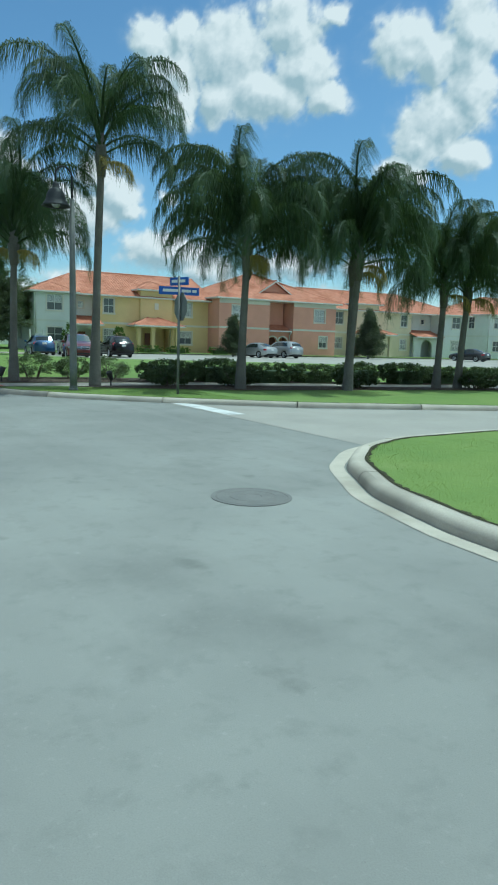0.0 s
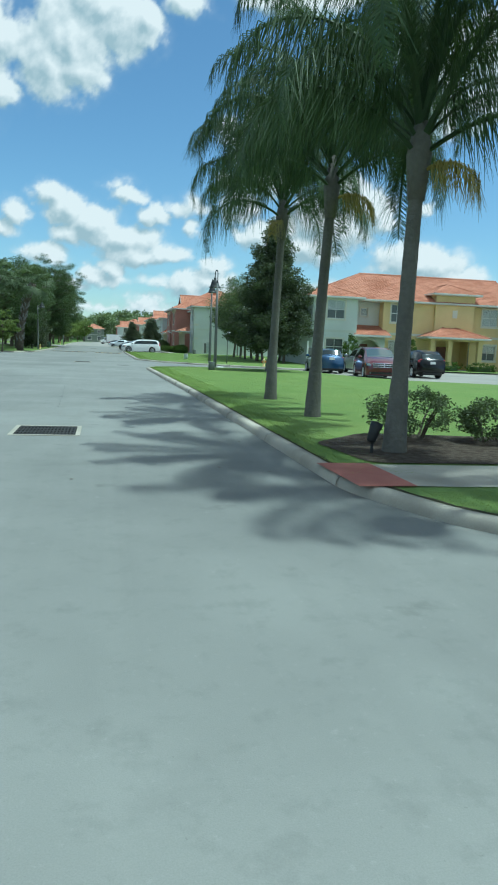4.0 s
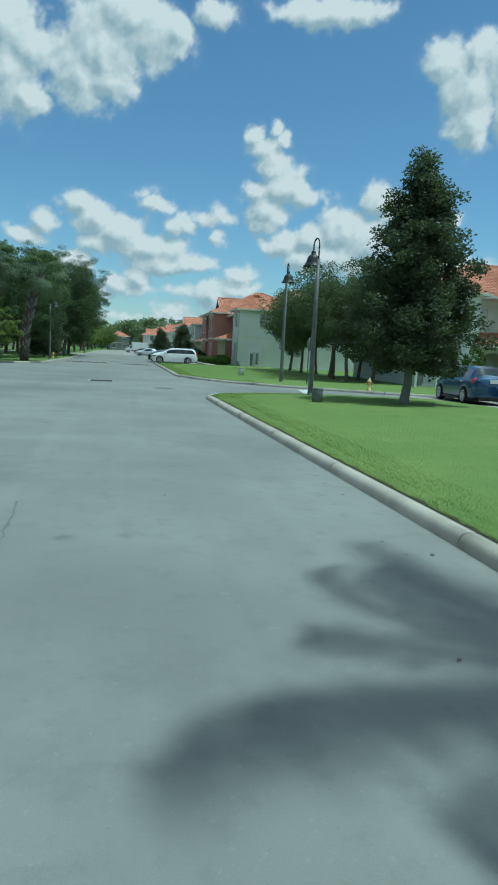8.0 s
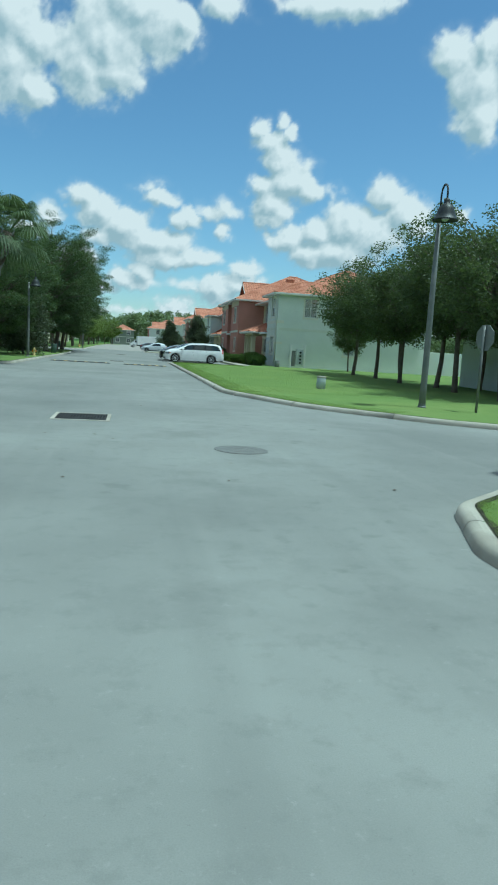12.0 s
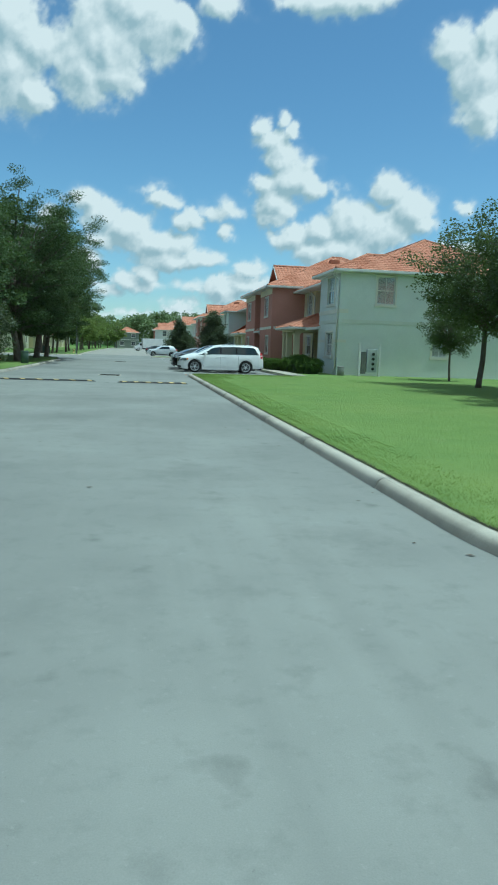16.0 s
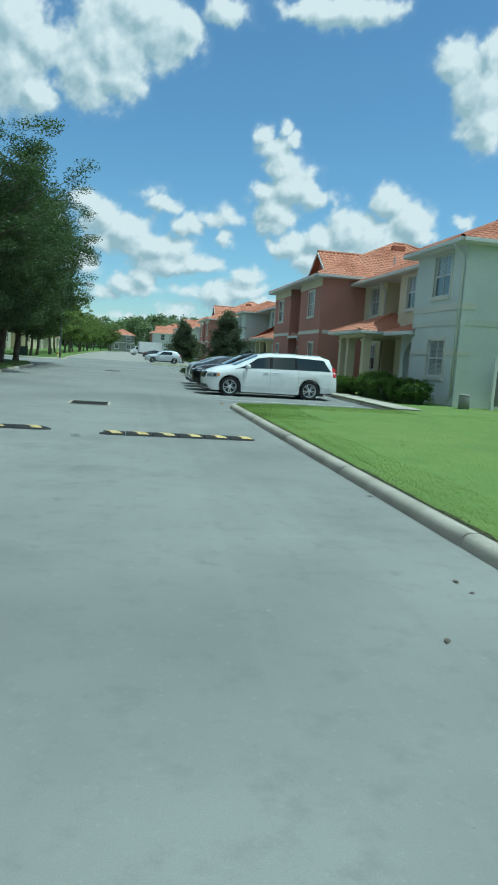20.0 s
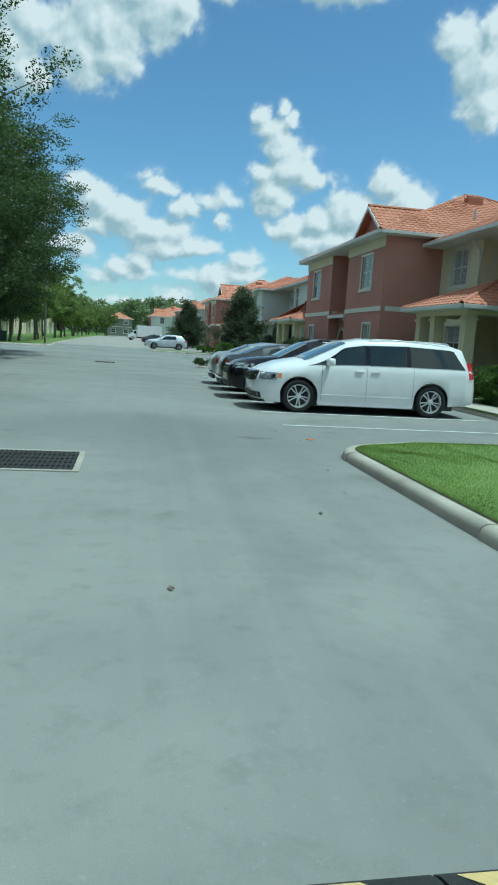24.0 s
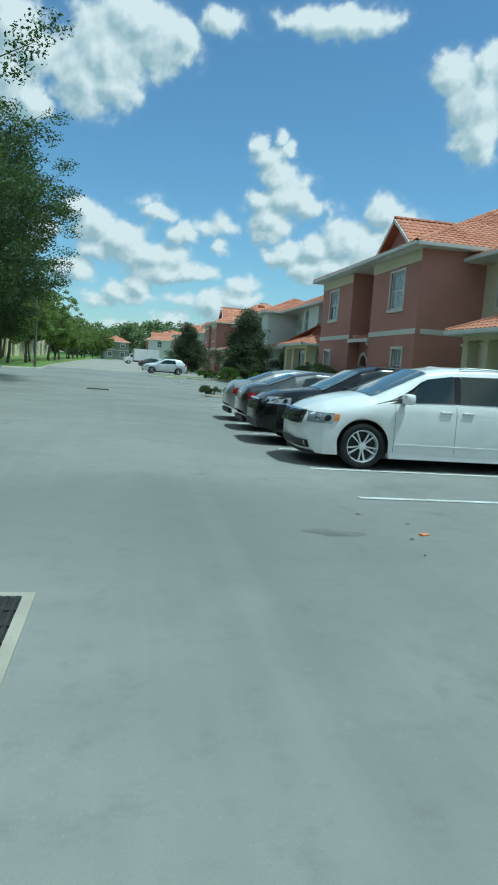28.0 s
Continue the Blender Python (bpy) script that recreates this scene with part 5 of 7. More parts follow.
    lean_z, lean_x = [0.15, 0.30, 0.42, hood * 0.66, hood * 0.86, hood * 1.02], [0.13, 0.045, 0.0, 0.0, 0.06, 0.16]
    for o in [o for o in car.children if o.type == "MESH"] + [q for o in car.children for q in o.children if q.type == "MESH"]:
        for v in o.data.vertices:
            near, back = max(0.0, 1 - v.co.x / 0.85), max(0.0, 1 - (L - v.co.x) / 0.6)
            v.co.x += near * float(np.interp(v.co.z, lean_z, lean_x)) - back * float(np.interp(v.co.z, [0.2, 0.45, 0.7, 1.1], [0.04, 0.0, 0.01, 0.05]))
    y = S["W"] / 2 - 0.13
    for wx in S["wheels"]:
        wheel(car, wx, -y, -1, r, S.get("spokes", 10))
        wheel(car, wx, y, 1, r, S.get("spokes", 10))
    car.matrix_world = m
    return car


VAN = dict(L=5.15, W=1.98, r=0.362, clear=0.17, cat="minivan", wheels=(0.98, 4.06), plate=0.75,
           sill=[(0, 0.22), (0.3, 0.20), (1.2, 0.22), (4.0, 0.25), (4.9, 0.30), (5.15, 0.36)],
           belt=[(0, 0.74), (0.25, 0.88), (0.9, 0.99), (1.3, 1.04), (5.0, 1.08), (5.15, 1.06)],
           top=[(0, 0.80), (0.05, 0.88), (0.2, 0.965), (0.55, 1.06), (0.9, 1.125), (1.18, 1.18), (2.05, 1.59), (2.45, 1.66), (3.4, 1.70), (4.5, 1.665), (4.85, 1.58), (5.02, 1.30), (5.15, 1.16)],
           wide=[(0, 0.34), (0.03, 0.52), (0.08, 0.66), (0.17, 0.79), (0.33, 0.89), (0.7, 0.96), (1.2, 0.985), (4.3, 0.985), (4.9, 0.95), (5.08, 0.90), (5.15, 0.84)],
           roofw=[(0, 0.30), (0.05, 0.5), (0.3, 0.72), (1.1, 0.82), (1.4, 0.80), (2.2, 0.72), (3.5, 0.74), (4.7, 0.70), (5.15, 0.74)],
           glass=[(1.40, 2.46, 2.02, 2.49), (2.57, 3.44, 2.60, 3.44), (3.54, 4.90, 3.53, 4.62)], sail=(1.12, 1.94), front_glass=(1.10, 2.04), rear_glass=(4.84, 5.04),
           seams=(1.47, 2.5, 3.6), handles=(2.32, 2.70), mirror=1.6, head=(0.10, 0.47, 0.69, 0.85), amber=(0.47, 0.56, 0.73, 0.84), tail=(4.98, 5.13, 0.92, 1.28), grille=(0.66, 0.86, 0.60), rails=(2.6, 4.5), intake=(0.74, 0.28, 0.40), moulding=0.42, lip=True)
SUV = dict(L=4.65, W=1.86, r=0.345, clear=0.19, cat="car", wheels=(0.92, 3.60), plate=0.85, handle_mat="chrome",
           sill=[(0, 0.34), (0.3, 0.26), (4.2, 0.28), (4.65, 0.40)],
           belt=[(0, 0.78), (0.25, 0.90), (0.9, 0.99), (1.4, 1.03), (4.3, 1.12), (4.65, 1.08)],
           top=[(0, 0.84), (0.12, 0.95), (0.4, 1.02), (0.9, 1.08), (1.25, 1.12), (2.0, 1.52), (2.4, 1.62), (3.2, 1.65), (3.9, 1.58), (4.3, 1.42), (4.55, 1.16), (4.65, 1.12)],
           wide=[(0, 0.66), (0.1, 0.77), (0.3, 0.86), (0.7, 0.91), (3.8, 0.92), (4.4, 0.88), (4.65, 0.78)],
           roofw=[(0, 0.50), (0.3, 0.68), (1.2, 0.74), (2.1, 0.64), (3.2, 0.64), (4.2, 0.62), (4.65, 0.66)],
           glass=[(1.52, 2.45, 2.10, 2.48), (2.55, 3.38, 2.58, 3.30), (3.46, 4.02, 3.40, 3.80)], front_glass=(1.24, 1.98), rear_glass=(4.28, 4.56),
           seams=(1.45, 2.5, 3.40), handles=(2.28, 3.18), mirror=1.62, head=(0.08, 0.55, 0.80, 0.93), amber=None, tail=(4.45, 4.63, 0.95, 1.15), grille=(0.66, 0.86, 0.42), rails=(2.3, 3.9), rail_mat="plastic", spokes=5)
SEDAN = dict(L=4.6, W=1.79, r=0.32, clear=0.15, cat="car", wheels=(0.88, 3.58), plate=0.72,
             sill=[(0, 0.28), (0.3, 0.22), (4.2, 0.24), (4.5, 0.34), (4.6, 0.44)],
             belt=[(0, 0.66), (0.3, 0.77), (1.3, 0.88), (4.0, 0.97), (4.38, 0.94), (4.52, 0.84), (4.6, 0.66)],
             top=[(0, 0.72), (0.12, 0.80), (0.5, 0.88), (1.2, 0.96), (1.95, 1.34), (2.35, 1.42), (2.9, 1.42), (3.4, 1.33), (4.0, 1.09), (4.35, 1.05), (4.48, 0.99), (4.56, 0.88), (4.6, 0.74)],
             wide=[(0, 0.62), (0.1, 0.73), (0.35, 0.83), (0.8, 0.885), (3.8, 0.89), (4.25, 0.85), (4.45, 0.78), (4.55, 0.69), (4.6, 0.58)],
             roofw=[(0, 0.45), (0.3, 0.62), (1.1, 0.70), (2.1, 0.58), (3.0, 0.57), (3.9, 0.62), (4.6, 0.60)],
             glass=[(1.50, 2.42, 2.06, 2.45), (2.52, 3.35, 2.55, 3.16)], front_glass=(1.18, 1.92), rear_glass=(3.42, 4.0),
             seams=(1.40, 2.47, 3.36), handles=(2.25, 3.12), mirror=1.58, head=(0.08, 0.5, 0.62, 0.74), amber=None, tail=(4.22, 4.52, 0.72, 0.88), grille=(0.52, 0.66, 0.36), spokes=10)
HATCH = dict(SUV)
HATCH.update(L=4.3, r=0.32, clear=0.15,
             top=[(0, 0.76), (0.12, 0.86), (0.4, 0.93), (0.9, 1.0), (1.2, 1.04), (1.9, 1.40), (2.3, 1.49), (3.2, 1.50), (3.8, 1.42), (4.1, 1.12), (4.3, 1.05)],
             belt=[(0, 0.70), (0.25, 0.82), (0.9, 0.90), (1.4, 0.94), (4.0, 1.0), (4.3, 0.98)], wheels=(0.86, 3.46), rear_glass=(3.82, 4.08), glass=[(1.46, 2.35, 2.0, 2.38), (2.45, 3.2, 2.48, 3.12)],
             wide=[(0, 0.62), (0.1, 0.73), (0.3, 0.82), (0.7, 0.87), (3.6, 0.88), (4.1, 0.83), (4.3, 0.74)], tail=(4.08, 4.28, 0.84, 1.06), seams=(1.38, 2.4, 3.25), head=(0.08, 0.5, 0.70, 0.82), rails=None, mirror=1.54)

minivan = vehicle("minivan", VAN, "car_white", "white minivan with tinted windows parked nose to the road", pose(2.48, 1.9, 0))
black_suv = vehicle("crossover", SUV, "car_black", "glossy black crossover parked beside the white minivan", pose(2.3, 4.35, 0))
dark_sedan = vehicle("sedan", SEDAN, "car_dark", "dark charcoal sedan parked tail to the road", pose(2.42 + 4.6, 6.85, 0, 0, 0, 180))
silver_sedan = vehicle("sedan", SEDAN, "car_silver", "silver sedan parked tail to the road", pose(2.45 + 4.6, 9.3, 0, 0, 0, 180))
far_hatch = vehicle("hatchback", HATCH, "car_pale", "pale silver estate car parked across the kerb far along the road", pose(1.3, 59.5, 0, 0, 0, 4))
copy_a = copy_thing(dark_sedan, pose(6.0, 88, 0, 0, 0, 180))
tagged(copy_a, label="dark car in the far row of parked cars")
copy_b = copy_thing(silver_sedan, pose(1.5, 96, 0, 0, 0, 0))
tagged(copy_b, label="pale car in the far row of parked cars")
blue_hatch = vehicle("hatchback", HATCH, "car_blue", "bright blue hatchback in the car park before the terrace", pose(14.4, -46.4, 0.014, 0, 0, -95))
maroon_van = vehicle("minivan", VAN, "car_maroon", "maroon minivan facing the lawn in the car park", pose(14.8, -57.0, 0.014, 0, 0, 78))
dark_suv = vehicle("crossover", SUV, "car_black", "black off-roader seen from behind in the car park", pose(19.6, -49.0, 0.014, 0, 0, -94))
grey_suv = vehicle("crossover", SUV, "car_silver", "grey crossover parked between the blue hatchback and the maroon van", pose(17.1, -46.2, 0.014, 0, 0, -94))
for sp, x, y, lab in ((silver_sedan, 35.0, -45.0, "pale silver sedan before the terracotta house"), (grey_suv, 38.2, -44.6, "grey crossover before the terracotta house"),
                      (dark_sedan, 62, -48, "dark saloon in the far car park"), (dark_sedan, 72, -49, "dark saloon beyond the hedge"), (silver_sedan, 82, -50, "pale saloon beyond the hedge")):
    tagged(copy_thing(sp, pose(x, y, 0.014, 0, 0, -80)), label=lab)
# white box truck far along the road
truck = thing("box_truck", label="white delivery truck with a box body far along the road", category="truck")
bm = bmesh.new()
box(bm, 1.9, 7.0, -1.15, 1.15, 0.75, 3.1, bevel=0.04)
part("cargo_box", bm, "car_white", truck)
vs_c = [(0, 0.5), (0.05, 1.15), (0.75, 1.35), (1.25, 2.05), (1.8, 2.1), (1.8, 0.5)]
me = mesh("cab", [(x, -0.98, z) for x, z in vs_c] + [(x, 0.98, z) for x, z in vs_c], [list(range(6))[::-1], list(range(6, 12))] + [[i, (i + 1) % 6, 6 + (i + 1) % 6, 6 + i] for i in range(6)])
cab = part_mesh("cab", me, "car_white", truck)
part("windscreen", boxed(0.9, 1.1, -0.85, 0.85, 1.45, 1.9, bevel=0.02), "car_glass", cab)
for sd in (-1, 1):
    part("side_window", boxed(1.2, 1.7, min(sd * 0.9, sd * 1.0), max(sd * 0.9, sd * 1.0), 1.35, 1.9, bevel=0.02), "car_glass", cab)
    for wx in (0.9, 5.6):
        wheel(truck, wx, sd * 0.9, sd, 0.4, 6)
part("chassis", boxed(0.3, 6.8, -0.5, 0.5, 0.45, 0.74), "plastic", truck)
truck.matrix_world = pose(-0.9, 133, 0, 0, 0, 9)
# ---- trees and plants ----
def leaf_quads(centres, rng, size, count, spread, squash=0.8, aspect=0.55):
    """Many small leaf faces round the cluster centres, in lists for one mesh."""
    V, F = [], []
    for c in centres:
        pts = rng.normal(0, 1, (count, 3))
        pts /= np.maximum(np.linalg.norm(pts, axis=1)[:, None], 1e-6)
        pts *= (rng.random((count, 1)) ** 0.45) * spread
        pts[:, 2] *= squash
        pts += c
        a = rng.normal(0, 1, (count, 3))
        a[:, 2] *= 0.5
        a /= np.linalg.norm(a, axis=1)[:, None]
        b = np.cross(a, rng.normal(0, 1, (count, 3)))
        b /= np.maximum(np.linalg.norm(b, axis=1)[:, None], 1e-6)
        s = size * rng.uniform(0.6, 1.3, (count, 1))
        k = len(V)
        quad = np.stack([pts - a * s, pts + b * s * aspect, pts + a * s, pts - b * s * aspect], 1).reshape(-1, 3)
        V.extend(map(tuple, quad.round(4)))
        F.extend((k + 4 * i, k + 4 * i + 1, k + 4 * i + 2, k + 4 * i + 3) for i in range(count))
    return V, F


def broad_tree(name, seed, height, radius, clear, leaf, label, clusters=130, per=60, size=0.17, shape="round", trunk_r=0.18, boughs=46, loose=0.20, clump=(0.15, 0.7), bark="bark"):
    """A broadleaf tree: tapered trunk, forking limbs, and boughs of leaf clumps with gaps between them."""
    rng = np.random.default_rng(seed)
    t = thing(name, label=label, category="tree")
    bm = bmesh.new()
    lean = rng.uniform(-0.25, 0.25, 2) * (0.3 if shape == "cone" else 1.0)
    top = Vector((lean[0], lean[1], clear))
    tube(bm, [(0, 0, -0.1), (0.01, 0, 0.15), top * 0.5 + Vector((0.05, 0, 0)), top, Vector((lean[0] * 1.5, lean[1] * 1.5, height * 0.72))],
         [trunk_r * 1.5, trunk_r * 1.1, trunk_r * 0.95, trunk_r * 0.85, trunk_r * 0.2], 9)
    ends = []
    for i in range(boughs):
        # spread evenly round the crown, jittered, with uneven reach
        zc = (i + 0.5) / boughs * (1.0 if shape == "cone" else 0.87)
        ang = i * 2.39996 + rng.uniform(-0.35, 0.35)
        reach = rng.uniform(0.62, 1.0) * (1.12 if rng.random() < 0.22 else 1.0)
        if shape == "cone":
            w = radius * (0.02 + 1.05 * (1 - zc) ** 0.85) * (0.55 + 0.45 * min(1, zc * 7))
            z = clear * 0.7 + zc * (height - clear * 0.7) * 0.97
        else:
            pz = 2 * zc - 1
            w = radius * math.sqrt(max(0.03, 1 - (abs(pz) ** 2.2 if pz > 0 else abs(pz) ** 3.0 * 0.75)))
            z = clear + 0.35 + zc * (height - clear - 0.6) + rng.normal(0, 0.25)
        ends.append(np.array([w * reach * math.cos(ang) + lean[0], w * reach * math.sin(ang) + lean[1], z]))
    centres = []
    k = max(3, clusters // boughs)
    for n, c in enumerate(ends):
        z0 = clear * rng.uniform(0.85, 1.0) + max(0.0, c[2] - clear) * rng.uniform(0.15, 0.55)
        a = Vector((lean[0], lean[1], max(z0, clear * 0.75)))
        b = Vector(c)
        mid = a.lerp(b, 0.5) + Vector((0, 0, 0.10 * (b - a).length))
        tube(bm, [a, mid, b], [trunk_r * 0.30, trunk_r * 0.16, 0.008], 6, cap=False)
        for q in range(k):
            f = rng.uniform(0.45, 1.08)
            p = np.array(a) * (1 - f) + c * f
            d = rng.normal(0, 1, 3) * radius * loose * (0.55, 0.55, 0.36)
            centres.append(p + d)
    part("trunk", bm, bark, t, smooth=True)
    V, F = leaf_quads(centres, rng, size, per, radius * clump[0], squash=clump[1])
    crown = part_mesh("crown", mesh("crown", V, F), leaf, t)
    return t


oak = broad_tree("oak_tree", 3, 13.3, 5.4, 2.1, "oak_leaf", "large dark green oak with a dense crown over the verge", 720, 160, 0.06, trunk_r=0.24, boughs=96, loose=0.085, clump=(0.125, 0.5))
oak_b = broad_tree("oak_tree", 11, 13.6, 5.6, 2.1, "oak_leaf", "large dark green oak with spreading limbs on the verge", 700, 160, 0.062, trunk_r=0.22, boughs=92, loose=0.085, clump=(0.125, 0.5))
oak.matrix_world, oak_b.matrix_world = pose(-8.3, 10.5, 0.1), pose(-9.0, 16.5, 0.1, 0, 0, 70)
oak_c = broad_tree("oak_tree", 17, 11.4, 4.9, 2.5, "oak_leaf", "dark green oak behind the row on the verge", 330, 75, 0.125, trunk_r=0.22, boughs=50, loose=0.26)
oak_c.matrix_world = pose(-11.5, 3.5, 0.1)
oaks = [(oak, -8.6, 22.0, 1.02, 140), (oak_b, -8.4, 27.0, 0.93, 200), (oak_b, -9.5, -8.5, 0.73, 30), (oak, -11.0, -14.5, 0.79, 100), (oak_c, -12.5, -19.5, 0.8, 160),
        (oak_c, -13.0, -34.5 - 8, 0.8, 20), (oak_c, -14.5, 12, 0.9, 77), (oak_c, -15, 24, 0.9, 111)]
for src, x, y, s, rz in oaks:
    c = copy_thing(src, pose(x, y, 0.1, 0, 0, rz))
    c.scale = (s, s, s)
    tagged(c, group="oaks along the verge")
for o in (oak, oak_b, oak_c):
    tagged(o, group="oaks along the verge")
street = broad_tree("street_tree", 5, 7.6, 2.9, 2.1, "light_leaf", "round light green street tree on the verge", 150, 60, 0.12, trunk_r=0.12)
street.matrix_world = pose(-10.5, 49, 0.1)
tagged(street, group="street trees on the far verge")
for i in range(17):
    y = 55 + i * 8.5
    s = 1.12 + 0.18 * math.sin(i * 2.1)
    c = copy_thing(street, pose(-10.6 - 0.014 * (y - 50) + 0.5 * math.sin(i * 1.7), y, 0.1, 0, 0, i * 67))
    c.scale = (s, s, s * 1.02)
for x, y, sc in ((-10.4, 204, 1.15), (-7.6, 210, 1.3), (-8.6, 222, 1.15)):
    lime = copy_thing(street, pose(x, y, 0.1, 0, 0, y))
    lime.scale = (sc, sc, sc)
low_tree = copy_thing(street, pose(-8.7, -25.4, 0.1, 0, 0, 33))
low_tree.scale = (0.5, 0.5, 0.5)
tagged(low_tree, label="small light green tree at the corner of the verge")
dark_street = broad_tree("street_tree", 8, 8.0, 3.0, 2.4, "oak_leaf", "dark green street tree on the verge", 150, 60, 0.12, trunk_r=0.14)
dark_street.matrix_world = pose(-11.5, 46.5, 0.1)
for i, (x, y, s) in enumerate(((-12.5, 53, 1.1), (-13.5, 62, 1.1), (-14.5, 74, 1.05), (-17, 90, 1.1), (-19, 46, 1.2))):
    c = copy_thing(dark_street, pose(x, y, 0.1, 0, 0, i * 80))
    c.scale = (s, s, s)
# trees beside the end of the first terrace
garden = broad_tree("garden_tree", 21, 7.8, 3.0, 2.4, "garden_leaf", "slender spreading tree with small leaves on the lawn beside the house", 380, 80, 0.062, trunk_r=0.11, boughs=58, loose=0.17, clump=(0.17, 0.7))
garden.matrix_world = pose(15.2, -11.4, 0.1)
garden.scale = (1.12, 1.12, 1.04)
tagged(garden, group="lawn trees beside the houses")
for i, (x, y, s) in enumerate(((15.0, -16.5, 1.06), (15.8, -18.6, 1.0), (14.4, -22.0, 1.0), (14.9, -25.6, 1.08), (14.0, -29.4, 1.1), (13.4, -34.4, 1.0), (15.6, -33.0, 1.02), (17.0, -26.0, 1.0), (16.9, -4.85, 0.55))):
    c = copy_thing(garden, pose(x, y, 0.1, 0, 0, 40 + i * 97))
    c.scale = (s, s, s * (1.0 if s > 0.7 else 1.2))
magnolia = broad_tree("magnolia_tree", 31, 8.25, 2.85, 1.6, "magnolia_leaf", "tall conical dark magnolia with glossy leaves on the lawn", 700, 120, 0.062, "cone", 0.15, boughs=80, loose=0.14, clump=(0.15, 0.65), bark="pale_bark")
magnolia.matrix_world = pose(9.45, -52.9, 0.1)
bushy = broad_tree("magnolia_tree", 37, 6.0, 2.55, 0.75, "magnolia_leaf", "bushy dark magnolia before the houses", 460, 100, 0.07, "cone", 0.09, boughs=64, loose=0.17, clump=(0.2, 0.7), bark="pale_bark")
bushy.matrix_world = pose(9.4, 47.0, 0.1)
bushy.scale = (1.15, 1.15, 0.97)
for i, (x, y, w, h) in enumerate(((6.6, 70.0, 1.08, 0.92), (-8.2, -4.0, 1.1, 1.08), (33.5, -46, 0.6, 0.65), (50, -47, 0.8, 0.87))):
    c = copy_thing(bushy, pose(x, y, 0.1, 0, 0, 60 + i * 100))
    c.scale = (w, w, h)
# far wood behind the end of the road: rounded crowns of many clumps
rng = np.random.default_rng(77)
cs = []
for i in range(230):
    x, y = -150 + 330 * (i + rng.random()) / 230, rng.uniform(268, 325)
    h = 11.5 + 4 * rng.random() + 2.0 * math.sin(x * 0.09) + 1.5 * math.sin(x * 0.031 + 1)
    w = rng.uniform(3.6, 5.6)
    for k in range(26):
        p = rng.normal(0, 1, 3)
        p /= np.linalg.norm(p)
        cs.append(np.array([x + p[0] * w, y + p[1] * w, h * 0.55 + p[2] * h * 0.40]))
V, F = leaf_quads(cs, rng, 0.62, 28, 2.1)
tagged(part_mesh("far_wood", mesh("far_wood", V, F), "hazy_far_leaf"), "wood of mixed green trees behind the last houses", "wood", kind="stuff")


def frond_mesh(name, rng, length, rise, droop, leaflets=108, leaf=0.82, limp=0.88):
    """A feathered palm frond from the origin towards +x."""
    V, F = [], []
    n = 16
    pts = []
    ang = rise
    p = Vector((0, 0, 0))
    for i in range(n + 1):
        pts.append(p.copy())
        s = i / n
        ang -= droop * (0.25 + 1.5 * s) / n
        p = p + Vector((math.cos(ang), 0, math.sin(ang))) * (length / n)

    def at(s):
        k = min(int(s * n), n - 1)
        return pts[k].lerp(pts[k + 1], s * n - k), (pts[k + 1] - pts[k]).normalized()

    # rachis
    for i in range(n):
        w0, w1 = 0.045 * (1 - i / n) + 0.008, 0.045 * (1 - (i + 1) / n) + 0.008
        k = len(V)
        for q, w in ((pts[i], w0), (pts[i + 1], w1)):
            V += [(q.x, -w, q.z), (q.x, 0, q.z + w), (q.x, w, q.z), (q.x, 0, q.z - w * 0.6)]
        for j in range(4):
            F.append((k + j, k + 4 + j, k + 4 + (j + 1) % 4, k + (j + 1) % 4))
    for i in range(leaflets):
        s = 0.16 + 0.83 * i / leaflets
        q, d = at(s)
        ll = leaf * (0.55 + 0.75 * math.sin(math.pi * min(1, s * 0.92 + 0.08))) * rng.uniform(0.7, 1.2)
        for sd in (-1, 1):
            out = (Vector((d.x * 0.7, sd * rng.uniform(0.45, 0.95), d.z * 0.7 + rng.uniform(-0.1, 0.3)))).normalized()
            ll *= rng.uniform(0.85, 1.1)
            w = 0.0095 * rng.uniform(0.8, 1.2)
            a = q.copy()
            b = a + out * ll * 0.24
            out2 = (out * (1 - limp) + Vector((d.x * 0.15 + rng.normal(0, 0.16), sd * 0.12 * rng.uniform(0, 2) + rng.normal(0, 0.12), -1)) * limp).normalized()
            c = b + out2 * ll * 0.76
            wv = Vector((d.x, 0, d.z)) * w
            k = len(V)
            for pt, f in ((a, 0.7), (b, 1.0), (c, 0.12)):
                V += [tuple(pt - wv * f), tuple(pt + wv * f)]
            F += [(k, k + 1, k + 3, k + 2), (k + 2, k + 3, k + 5, k + 4)]
    return mesh(name, V, F)


prng = np.random.default_rng(9)
FRONDS = [frond_mesh("frond", prng, L, radians(r), radians(d), n) for L, r, d, n in ((4.0, 86, 135, 140), (4.2, 82, 160, 145), (4.2, 76, 172, 145), (4.0, 66, 178, 140), (3.7, 52, 168, 130), (3.4, 34, 145, 115))]
for fm in FRONDS:
    fm.materials.append(M["palm_leaf"])
DRY = frond_mesh("dry_frond", prng, 1.3, radians(20), radians(110), 80, 0.62, 0.95)
DRY.materials.append(M["palm_dry"])


